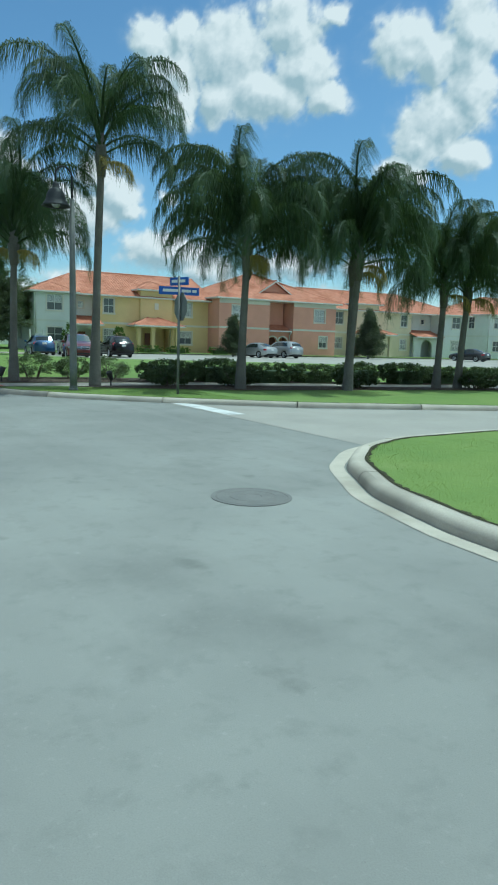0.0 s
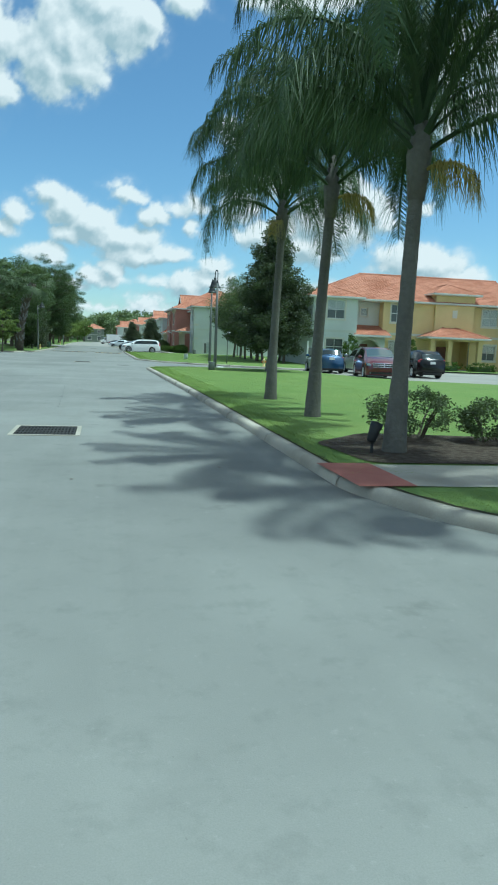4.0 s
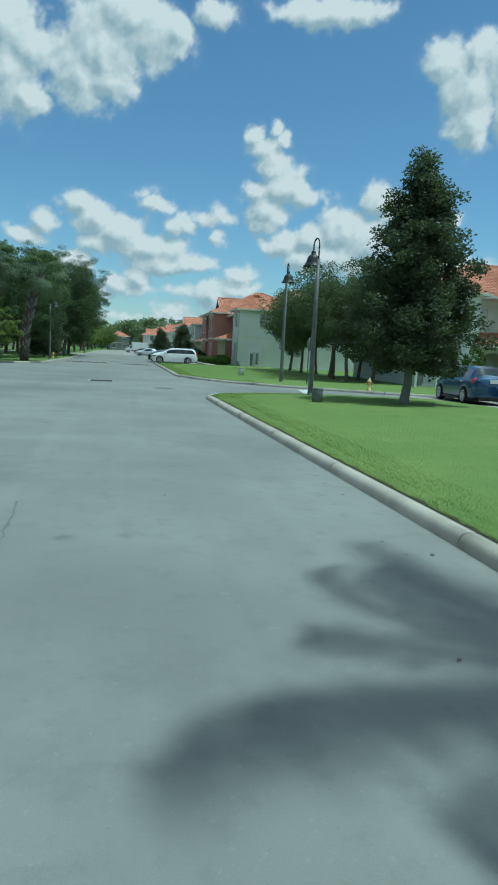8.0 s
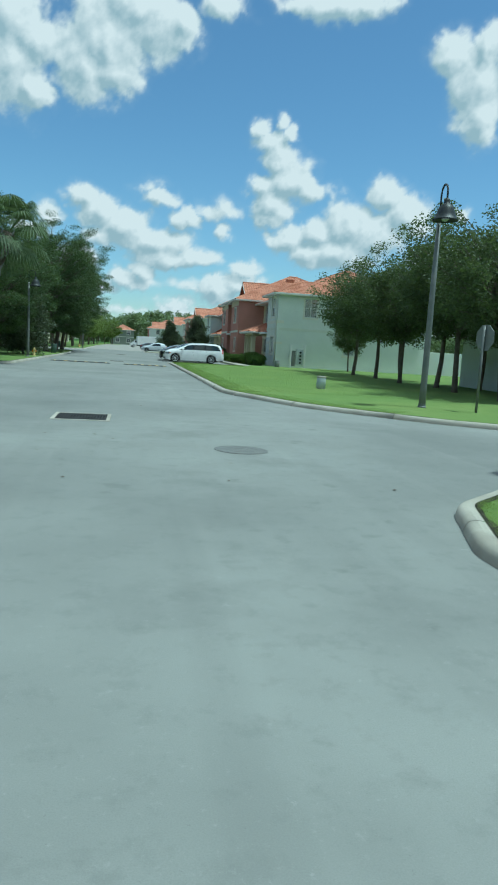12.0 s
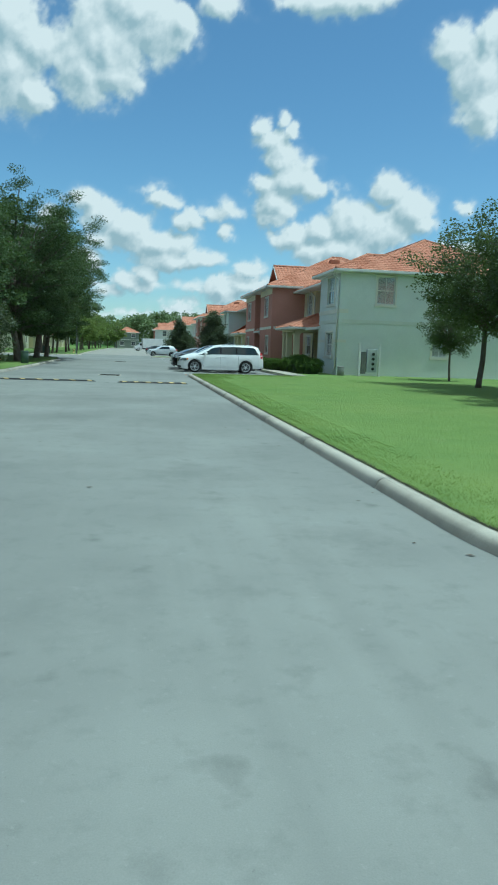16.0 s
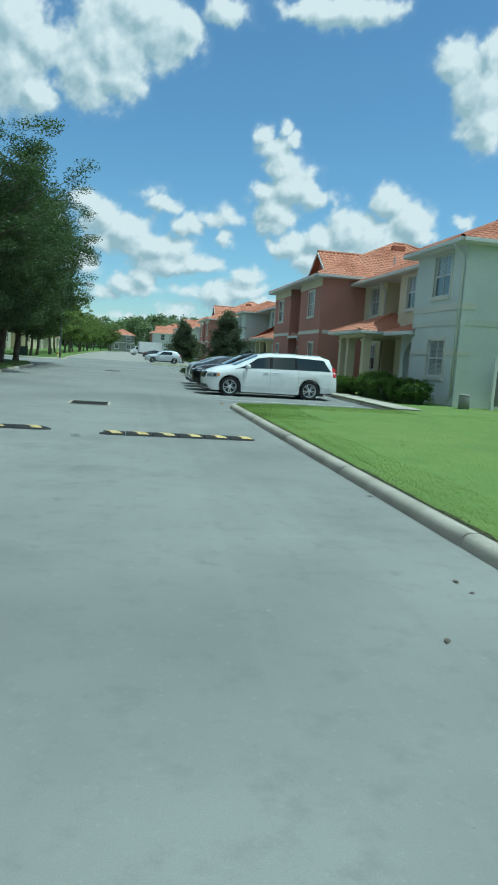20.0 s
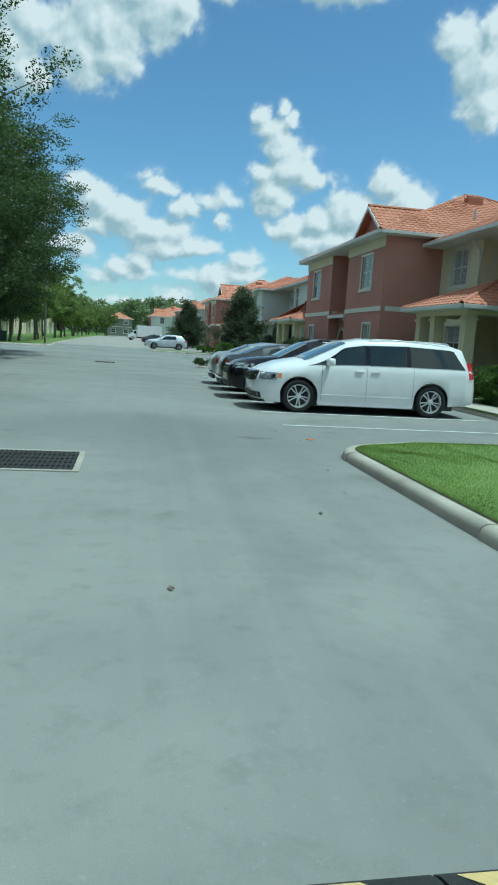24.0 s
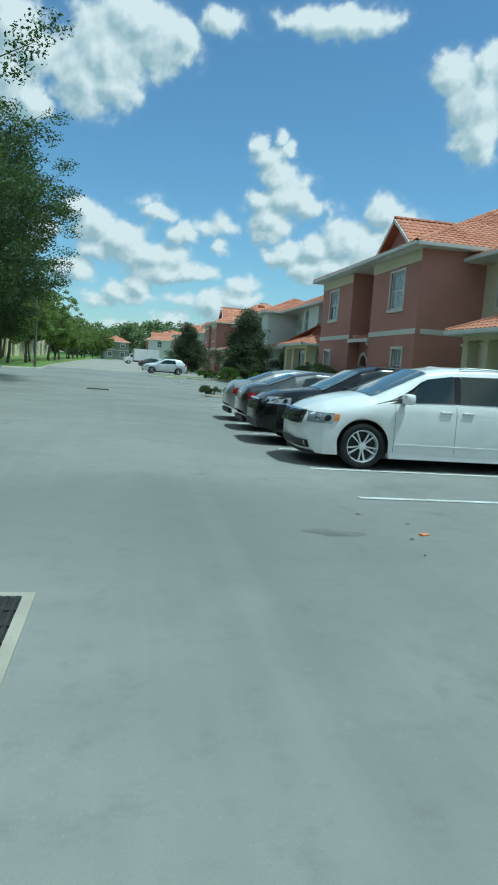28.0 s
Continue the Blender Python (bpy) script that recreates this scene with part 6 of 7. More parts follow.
def queen_palm(x, y, h, lean, seed, scale=1.0, dry=1, r=0.14):
    rng = np.random.default_rng(seed)
    t = thing("queen_palm", label="feathery queen palm with a smooth ringed grey trunk on the lawn", category="palm tree", group="palms along the lawn")
    bm = bmesh.new()
    top = Vector((lean[0], lean[1], h))
    pts, rad = [], []
    for i in range(27):
        s = i / 26
        pts.append(Vector((lean[0] * s ** 1.5, lean[1] * s ** 1.5, -0.1 + (h + 0.1) * s)))
        rad.append(r * (1.32 - 0.45 * min(1, s * 3) - 0.18 * s) * (1.025 if i % 2 else 0.985))
    tube(bm, pts, rad, 12)
    part("trunk", bm, "trunk_palm", t, smooth=True)
    bm = bmesh.new()
    tube(bm, [top - Vector((0, 0, 0.25)), top + Vector((0, 0, 0.35)), top + Vector((0, 0, 0.95))], [r * 0.85, r * 1.25, r * 0.4], 10)
    part("crownshaft", bm, "trunk_palm", t, smooth=True)
    k = 0
    for tier, (cnt, up) in enumerate(((3, 1.0), (5, 0.9), (6, 0.75), (6, 0.6), (5, 0.45), (3, 0.3))):
        for i in range(cnt):
            a = 360 * i / cnt + rng.uniform(-20, 20) + tier * 37
            ob = part_mesh("frond", FRONDS[tier], "palm_leaf", t)
            s = scale * rng.uniform(0.86, 1.1)
            ob.matrix_basis = pose(top.x, top.y, top.z + up, rng.uniform(-14, 14), rng.uniform(-8, 8), a) @ Matrix.Scale(s, 4)
    for i in range(dry):
        ob = part_mesh("dry_frond", DRY, "palm_dry", t, "yellow drooping flower stalk")
        ob.matrix_basis = pose(top.x, top.y, top.z + 0.1, 0, 0, rng.uniform(200, 330) + i * 70) @ Matrix.Scale(0.85, 4)
    t.matrix_world = pose(x, y, 0.08)
    return t


for i, (x, y, h, lx, ly, s, dry) in enumerate(((4.33, -82.2, 3.75, 0.1, 0.1, 1.0, 1), (4.56, -77.5, 4.3, 0.15, 0.0, 0.98, 1), (4.7, -73.2, 4.45, 0.1, 0, 0.92, 1), (5.95, -84.9, 6.05, 0.2, 0.0, 0.97, 2),
                                               (9.9, -86.4, 3.7, 0.1, 0, 1.0, 2), (10.6, -85.2, 3.6, 0.15, 0, 0.95, 1), (13.1, -87.5, 3.6, 0.2, 0, 1.0, 1), (13.6, -86.9, 3.5, 0.1, 0.1, 0.9, 1), (17.3, -87.2, 3.0, 0.1, 0.0, 0.95, 1), (17.9, -87.6, 2.9, 0.2, 0.0, 0.9, 1), (21.5, -88.6, 3.2, 0.0, 0.0, 0.95, 1),
                                               (26.5, -90.5, 3.2, 0, 0, 0.95, 1))):
    queen_palm(x, y, h, (lx, ly), 40 + i, s, dry)


def fan_palm(x, y, h, seed, lean=1.0, size=1.0):
    """A cabbage palm with a rough trunk and drooping fans."""
    rng = np.random.default_rng(seed)
    t = thing("fan_palm", label="shaggy fan palm with a rough leaning trunk on the verge", category="palm tree")
    bm = bmesh.new()
    tube(bm, [(0, 0, -0.1), (lean * 0.05, 0, h * 0.3), (lean * 0.45, 0, h * 0.7), (lean, 0, h)], [0.33, 0.24, 0.26, 0.36], 10)
    part("trunk", bm, "bark", t, smooth=True)
    top = Vector((lean, 0, h))
    for i in range(110):       # stubs of old leaf stalks, crossing round the trunk
        f = 0.12 + 0.86 * i / 110
        x0 = float(np.interp(f, [0, 0.3, 0.7, 1.0], [0, lean * 0.05, lean * 0.45, lean]))
        a, w = i * 2.4, float(np.interp(f, [0, 0.3, 1], [0.26, 0.24, 0.34]))
        d, e = Vector((math.cos(a), math.sin(a), 0)), Vector((-math.sin(a), math.cos(a), 0))
        c = Vector((x0, 0, h * f)) + d * w * 0.85
        bm = bmesh.new()
        tube(bm, [c - d * 0.04, c + d * 0.10 + Vector((0, 0, 0.16)) + e * 0.05, c + d * 0.17 + Vector((0, 0, 0.36)) + e * (0.12 if i % 2 else -0.12)], [0.075, 0.055, 0.02], 5)
        part("leaf_stub", bm, "pale_bark" if i % 3 else "bark", t)
    for i in range(58):
        V, F = [], []
        a, e = i * 2.4 + rng.uniform(-0.3, 0.3), rng.uniform(-0.75, 1.3)
        d = Vector((math.cos(a) * math.cos(e), math.sin(a) * math.cos(e), math.sin(e)))
        c = top + d * rng.uniform(0.9, 1.3) * size
        sd = d.cross(Vector((0, 0, 1))).normalized()
        k0 = d.cross(sd).normalized() * 0.02
        V += [tuple(top - k0), tuple(top + k0), tuple(c + k0), tuple(c - k0)]
        F.append((0, 1, 2, 3))
        for k in range(17):
            q = (k - 8) / 8 * 1.35
            u = (d * math.cos(q) + sd * math.sin(q)).normalized()
            w = u.cross(d.cross(sd)).normalized() * 0.035
            p1 = c + u * 0.6 * size + Vector((0, 0, -0.05))
            p2 = c + u * 0.95 * size + Vector((0, 0, -0.5 * size * rng.uniform(0.7, 1.3)))
            b = len(V)
            V += [tuple(c - w * 0.3), tuple(c + w * 0.3), tuple(p1 - w), tuple(p1 + w), tuple(p2)]
            F += [(b, b + 1, b + 3, b + 2), (b + 2, b + 3, b + 4)]
        part_mesh("fan_leaf", mesh("fan_leaf", V, F), "fan_leaf", t)
    t.matrix_world = pose(x, y, 0.1, 0, 0, 8)
    return t


fan_palm(-7.6, -21.5, 6.4, 5, 1.2, 1.15)
fan_palm(-9.8, -23.5, 6.8, 6, 0.4, 1.1)


def shrub(name, x, y, sx, sy, sz, leaf, label, seed, size=0.05, n=60, per=60, group="", boxy=0.0, rz=0, z=0.1):
    rng = np.random.default_rng(seed)
    t = thing(name, label=label, category="hedge" if boxy else "bush", group=group)
    cs = []
    for i in range(n):
        p = rng.normal(0, 1, 3)
        p /= np.linalg.norm(p)
        if boxy:
            p = p / np.max(np.abs(p)) * boxy + p * (1 - boxy)
        p *= rng.uniform(0.72, 1.0)
        cs.append(np.array([p[0] * sx / 2, p[1] * sy / 2, sz * 0.55 + p[2] * sz * 0.42]))
    V, F = leaf_quads(cs, rng, size, per, max(0.12, min(sx, sy, sz) * 0.16))
    part_mesh("foliage", mesh("foliage", V, F), leaf, t)
    for i in range(0 if boxy else 7):
        a = rng.uniform(0, 6.28)
        bm = bmesh.new()
        tube(bm, [(math.cos(a) * sx * 0.1, math.sin(a) * sy * 0.1, -0.05), (math.cos(a) * sx * 0.2, math.sin(a) * sy * 0.2, sz * 0.4), (math.cos(a) * sx * 0.33, math.sin(a) * sy * 0.33, sz * 0.75)], [0.025, 0.018, 0.006], 5, cap=False)
        part("stem", bm, "bark", t)
    if boxy:
        part("twig_core", boxed(-sx * 0.30, sx * 0.30, -sy * 0.28, sy * 0.28, -0.05, sz * 0.62, bevel=0.08), "oak_leaf", t)
    t.matrix_world = pose(x, y, z, 0, 0, rz)
    return t


# row of shrubs in the mulch bed behind the pavement: loose ones first, then a dense dark row
for i, (x, y, s, h) in enumerate(((5.3, -80.7, 1.6, 0.85), (6.5, -81.2, 1.3, 0.75), (7.6, -81.7, 1.4, 0.8))):
    shrub("shrub", x, y, s, s * 0.8, h, "bush_leaf", "loose grey-green shrub with woody stems in a mulch bed", 100 + i, 0.028, 95, 42, "shrubs in the mulch bed")
for i in range(12):
    x = 9.2 + i * 1.75
    shrub("shrub", x, -82.75 - 0.245 * (x - 9.2) + 0.15 * math.sin(i * 2.3), 2.1, 1.3, 0.74 + 0.08 * math.sin(i * 1.7), "shrub_leaf", "dense dark green shrub of a low row in a mulch bed", 110 + i, 0.036, 120, 60, "shrubs in the mulch bed", 0.45)
for i, (x, y) in enumerate(((8.3, -84.95), (10.4, -85.3), (14.2, -86.6), (18.6, -88.0))):
    shrub("shrub", x, y, 1.9, 1.1, 0.66, "shrub_leaf", "dense dark green shrub before the pavement", 125 + i, 0.04, 80, 60, "shrubs in the mulch bed")
# clipped hedges in front of the terraces
for i, (x, y, sx, sy, h) in enumerate(((10.4, 0.6, 1.5, 1.7, 0.98), (10.2, 2.3, 1.5, 1.7, 0.92), (10.1, 3.9, 1.4, 1.7, 0.95), (10.9, 5.4, 1.3, 1.8, 1.1), (9.4, 5.6, 1.3, 1.8, 0.8), (9.3, 7.4, 1.2, 1.7, 0.8), (9.3, 12.2, 1.2, 2.2, 0.8), (9.6, 16.0, 1.2, 2.2, 0.8))):
    shrub("clipped_hedge", x, y, sx, sy, h, "hedge_leaf", "clipped bright green hedge block before the house", 130 + i, 0.036, 170, 60, "clipped hedges", 0.6)
for i in range(7):
    shrub("clipped_hedge", 25 + i * 3.0 + (2 if i > 2 else 0), -38.6 - 0.05 * i * 3, 2.8, 1.0, 0.85, "hedge_leaf", "clipped bright green hedge before the ochre house", 150 + i, 0.05, 60, 40, "clipped hedges", 0.6, z=0.0)
for i, (x, y, h) in enumerate(((19.95, -37.7, 2.85), (25.1, -37.7, 2.85))):
    shrub("topiary_cone", x, y, 1.2, 1.2, h, "hedge_leaf", "upright bright green topiary bush by the entrance", 170 + i, 0.06, 60, 50, "topiary bushes", 0.0, z=0.0)
for i, (x, y, sx, sy, h) in enumerate(((6.5, 48.5, 1.6, 4.0, 0.7), (7.6, 44.0, 1.6, 2.2, 1.1), (8.6, 36.0, 1.5, 3.0, 0.9), (5.6, 20.2, 1.2, 0.7, 0.35), (4.4, 20.2, 0.9, 0.6, 0.35), (9.2, 23.5, 1.6, 3.0, 1.7), (9.4, 26.5, 1.5, 2.0, 1.5))):
    shrub("shrub", x, y, sx, sy, h, "hedge_leaf" if i < 3 else "bush_leaf", "low green planting bed before the far houses", 180 + i, 0.05, 60, 50, "planting by the houses")

# dark feathery bushes before the terracotta house, and low plants on the parking island
for i, (x, y, w, h) in enumerate(((10.2, 25.6, 1.8, 1.5), (10.1, 28.2, 2.2, 1.75), (10.3, 31.0, 1.8, 1.5))):
    shrub("bush", x, y, w, w, h, "oak_leaf", "dark feathery bush before the terracotta house", 170 + i, 0.06, 80, 60, "bushes before the terrace")
for i, x in enumerate((3.4, 4.6, 5.9, 7.1)):
    shrub("shrub", x, 20.38, 1.0, 0.6, 0.36, "shrub_leaf", "low dark plant on the mulched parking island", 180 + i, 0.035, 40, 40, "plants on the parking island")
# ---- road furniture and small things ----
def lamp_post(x, y, h, rz, label="dark bell-shaped street lamp on a tapered post"):
    t = thing("street_lamp", label=label, category="street lamp", group="street lamps")
    bm = bmesh.new()
    tube(bm, [(0, 0, -0.1), (0, 0, 0.6), (0, 0, h * 0.5), (0, 0, h - 0.75)], [0.10, 0.095, 0.08, 0.06], 12)
    part("post", bm, "pole_metal", t, smooth=True)
    bm = bmesh.new()
    pts = [(0, 0, h - 0.8)] + [(-0.22 + 0.22 * math.cos(a), 0, h - 0.25 + 0.25 * math.sin(a)) for a in np.linspace(0, math.pi, 12)] + [(-0.44, 0, h - 0.42)]
    tube(bm, pts, [0.028] * len(pts), 8)
    part("hook", bm, "lamp_metal", t, smooth=True)
    bm = bmesh.new()
    lathe(bm, [(0.03, h - 0.40), (0.07, h - 0.43), (0.085, h - 0.48), (0.085, h - 0.55), (0.12, h - 0.57), (0.18, h - 0.62), (0.22, h - 0.70), (0.245, h - 0.80), (0.27, h - 0.88), (0.32, h - 0.95), (0.35, h - 0.975), (0.35, h - 1.0), (0.31, h - 0.97), (0.24, h - 0.86), (0.10, h - 0.68)], 24, (-0.44, 0, 0), caps=False)
    part("shade", bm, "lamp_metal", t, smooth=True)
    bm = bmesh.new()
    lathe(bm, [(0.05, h - 0.75), (0.11, h - 0.82), (0.12, h - 0.95), (0.06, h - 1.02), (0.001, h - 1.03)], 16, (-0.44, 0, 0))
    part("lens", bm, "lens_clear", t, smooth=True)
    bm = bmesh.new()
    lathe(bm, [(0.125, 0.0), (0.125, 0.03), (0.106, 0.05), (0.103, 0.12), (0.001, 0.12)], 16)
    part("base_flange", bm, "pole_metal", t)
    t.matrix_world = pose(x, y, 0.12, 0, 0, rz)


lamp_post(4.96, -86.05, 5.6, 10)
lamp_post(6.80, -50.35, 5.72, -78)
lamp_post(8.14, -39.3, 6.15, 87)
lamp_post(-6.95, -10.4, 5.6, 170, "dark bell-shaped street lamp on the shaded verge")
lamp_post(-7.5, 48.5, 7.0, 20, "distant bell-shaped street lamp among the verge trees")


def utility_box(x, y, r, h, label, mat="utility_green", square=True, top="concrete"):
    t = thing("utility_box", label=label, category="utility box")
    if square:
        part("casing", boxed(-r, r, -r, r, -0.02, h * 0.9, bevel=0.02), mat, t)
        part("lid", boxed(-r - 0.02, r + 0.02, -r - 0.02, r + 0.02, h * 0.9, h, bevel=0.015), mat, t)
    else:
        bm = bmesh.new()
        lathe(bm, [(r, -0.02), (r, h * 0.85), (r * 0.98, h * 0.86)], 20)
        part("casing", bm, mat, t, smooth=True)
        bm = bmesh.new()
        lathe(bm, [(r * 1.04, h * 0.86), (r * 1.04, h * 0.95), (r * 0.9, h), (0.001, h)], 20)
        part("lid", bm, top, t)
    t.matrix_world = pose(x, y, 0.11, 0, 0, 20)


utility_box(6.0, -54.2, 0.17, 0.46, "weathered grey round utility box on the lawn", "utility_grey", False, "utility_grey")
utility_box(7.2, -31.8, 0.18, 0.5, "small grey concrete utility box on the lawn", "meter_grey", False, "concrete")
utility_box(11.9, -1.0, 0.2, 0.55, "weathered grey utility canister with a dark foot by the house corner", "utility_mid", False, "utility_mid")
utility_box(-11.5, 50.0, 0.5, 0.9, "green transformer box on the far verge")


def hydrant(x, y):
    t = thing("fire_hydrant", label="orange and yellow fire hydrant on the lawn", category="fire hydrant")
    bm = bmesh.new()
    lathe(bm, [(0.15, 0), (0.15, 0.05), (0.10, 0.06), (0.10, 0.5), (0.14, 0.52), (0.14, 0.56), (0.11, 0.6), (0.06, 0.69), (0.03, 0.75), (0.001, 0.76)], 16)
    part("barrel", bm, "hydrant", t, smooth=True)
    for a, rr in ((0, 0.05), (90, 0.065), (180, 0.05)):
        bm = bmesh.new()
        tube(bm, [(0.08, 0, 0.42), (0.2, 0, 0.42)], [rr, rr], 10)
        bm.transform(pose(0, 0, 0, 0, 0, a))
        part("outlet_cap", bm, "lens_amber", t)
    t.matrix_world = pose(x, y, 0.11) @ Matrix.Scale(0.78, 4)


hydrant(11.1, -44.8)
hydrant(-7.0, -7.0)
utility_box(-6.95, 5.0, 0.24, 0.8, "dark green round bin on the shaded verge", "utility_green", False, "utility_green")
hydrant(-8.5, 56.0)


def stop_sign(x, y, rz, h=2.5, street=False, label="grey back of an octagonal stop sign on a post"):
    t = thing("stop_sign", label=label, category="traffic sign")
    bm = bmesh.new()
    tube(bm, [(0, 0, -0.1), (0, 0, h + (0.48 if street else 0.05))], [0.035, 0.035], 8)
    part("post", bm, "pole_metal", t, smooth=True)
    bm = bmesh.new()
    lathe(bm, [(0.38, -0.006), (0.38, 0.006)], 8)
    bm.transform(pose(0, 0.05, h - 0.28, 90, 0, 0) @ pose(0, 0, 0, 0, 0, 22.5))
    part("octagon_plate", bm, "sign_back", t)
    if street:
        for z, w, a in ((h + 0.11, 0.52, 76), (h + 0.35, 0.32, 20)):
            bm = boxed(-w, w, -0.012, 0.012, z - 0.1, z + 0.1, bevel=0.004)
            bm.transform(pose(0, 0, 0, 0, 0, a))
            pl = part("name_plate", bm, "sign_blue", t, "blue street name plate")
            for sd in (-1, 1):
                for u0, u1 in (((-0.42, -0.02), (0.06, 0.30), (0.34, 0.45)) if w > 0.4 else ((-0.25, -0.05), (0.0, 0.22))):
                    bm = boxed(u0, u1, sd * 0.0145 - 0.002, sd * 0.0145 + 0.002, z - 0.03, z + 0.04)
                    bm.transform(pose(0, 0, 0, 0, 0, a))
                    part("lettering_bar", bm, "post_white", pl)
    t.matrix_world = pose(x, y, 0.11, 0, 0, rz)


stop_sign(7.15, -87.8, -90, 2.52, True, "blue street name plates over the grey back of a stop sign")
stop_sign(9.3, -40.3, -78, 2.35)


def spotlight(x, y, rz):
    t = thing("garden_spotlight", label="small black garden spotlight on a stake in the mulch", category="spotlight")
    bm = bmesh.new()
    tube(bm, [(0, 0, -0.05), (0, 0, 0.2)], [0.025, 0.02], 8)
    part("stake", bm, "plastic", t)
    bm = bmesh.new()
    lathe(bm, [(0.04, -0.14), (0.06, -0.12), (0.085, 0.1), (0.09, 0.14), (0.07, 0.13), (0.001, 0.1)], 14)
    bm.transform(pose(0.02, 0, 0.3, 0, 25, 0))
    part("lamp_head", bm, "plastic", t, smooth=True)
    t.matrix_world = pose(x, y, 0.11, 0, 0, rz)


spotlight(3.93, -82.35, 30)
spotlight(6.5, -84.7, 200)


def grate(x, y, w, d, label):
    t = thing("drain_grate", label=label, category="drain")
    bm = bmesh.new()
    for a in ((-w / 2 - 0.07, w / 2 + 0.07, -d / 2 - 0.07, -d / 2), (-w / 2 - 0.07, w / 2 + 0.07, d / 2, d / 2 + 0.07), (-w / 2 - 0.07, -w / 2, -d / 2, d / 2), (w / 2, w / 2 + 0.07, -d / 2, d / 2)):
        box(bm, *a, -0.02, 0.012)
    part("frame", bm, "concrete", t)
    # black plate level with the road, in place of the shaded pit below
    part("pit", boxed(-w / 2, w / 2, -d / 2, d / 2, -0.02, 0.003), "rubber", t)
    n = int(w / 0.055)
    bar = boxed(-0.012, 0.012, -d / 2, d / 2, 0.003, 0.013)
    me = bpy.data.meshes.new("bar")
    bar.to_mesh(me)
    bar.free()
    for i in range(n):
        ob = part_mesh("bar", me, "iron", t)
        ob.location = (-w / 2 + (i + 0.5) * w / n, 0, 0)
    me2 = bpy.data.meshes.new("cross_bar")
    b2 = boxed(-w / 2, w / 2, -0.015, 0.015, 0.004, 0.0145)
    b2.to_mesh(me2)
    b2.free()
    for k in range(1, 5):
        ob = part_mesh("cross_bar", me2, "iron", t)
        ob.location = (0, -d / 2 + k * d / 5, 0)
    t.matrix_world = pose(x, y, 0)


grate(-0.62, -79.5, 0.95, 1.1, "rectangular iron drain grate set in the road")
grate(-1.07, -44.3, 0.95, 1.1, "rectangular iron drain grate in the road before the side street")
grate(-1.25, -5.6, 0.95, 1.15, "rectangular iron drain grate with a pale concrete rim")
grate(-1.4, 21.0, 0.95, 1.0, "iron drain grate far along the road")


def manhole(x, y, r):
    t = thing("manhole_cover", label="round worn iron manhole cover flush with the asphalt", category="manhole cover")
    bm = bmesh.new()
    lathe(bm, [(r * 1.12, -0.01), (r * 1.12, 0.007), (r * 1.02, 0.007), (r * 1.0, 0.003), (r * 0.96, 0.009), (r * 0.7, 0.009), (r * 0.68, 0.005), (r * 0.6, 0.005), (r * 0.58, 0.009), (r * 0.3, 0.009), (r * 0.28, 0.005), (0.001, 0.005)], 32)
    part("cover", bm, "asphalt_dark", t)
    t.matrix_world = pose(x, y, 0)


M["asphalt_dark"] = surface("manhole_iron", (0.155, 0.153, 0.145), (0.20, 0.198, 0.185), 3, 60, 0.8, relief=0.4)
manhole(2.85, -98.25, 0.36)
manhole(1.5, -47.95, 0.36)


def speed_bump(x0, x1, y):
    t = thing("speed_bump", label="black rubber speed bump with yellow slanted markings bolted to the road", category="speed bump", group="speed bumps across the road")
    n = 6
    w = (x1 - x0) / n
    prof = [(-0.17, 0.002), (-0.13, 0.03), (-0.06, 0.055), (0.06, 0.055), (0.13, 0.03), (0.17, 0.002)]
    for i in range(n):
        a, b = x0 + i * w + 0.006, x0 + (i + 1) * w - 0.006
        ends = [(a, 1.0), (b, 1.0)]
        if i == 0:
            ends = [(a, 0.25), (a + 0.14, 0.85), (a + 0.25, 1.0), (b, 1.0)]
        if i == n - 1:
            ends = [(a, 1.0), (b - 0.25, 1.0), (b - 0.14, 0.85), (b, 0.25)]
        vs, fs = [], []
        for xx, s in ends:
            vs += [(xx, p * (0.35 + 0.65 * s), z * s + 0.001) for p, z in prof]
        for k in range(len(ends) - 1):
            for q in range(5):
                c = k * 6 + q
                fs.append((c, c + 1, c + 7, c + 6))
        fs += [list(range(6))[::-1], list(range((len(ends) - 1) * 6, len(ends) * 6))]
        seg = part_mesh("segment", mesh("segment", vs, fs), "rubber", t)
        c = (a + b) / 2
        sv, sf = [], []
        for p, z in prof[1:-1]:
            sv += [(c - 0.09 - p * 0.7, p, z + 0.004), (c + 0.09 - p * 0.7, p, z + 0.004)]
        for k in range(3):
            sf.append((2 * k, 2 * k + 1, 2 * k + 3, 2 * k + 2))
        part_mesh("yellow_marking", mesh("yellow_marking", sv, sf), "yellow", seg)
    t.matrix_world = pose(0, y, 0)


speed_bump(-0.7, 2.12, -12.15)
speed_bump(-5.4, -1.55, -11.85)


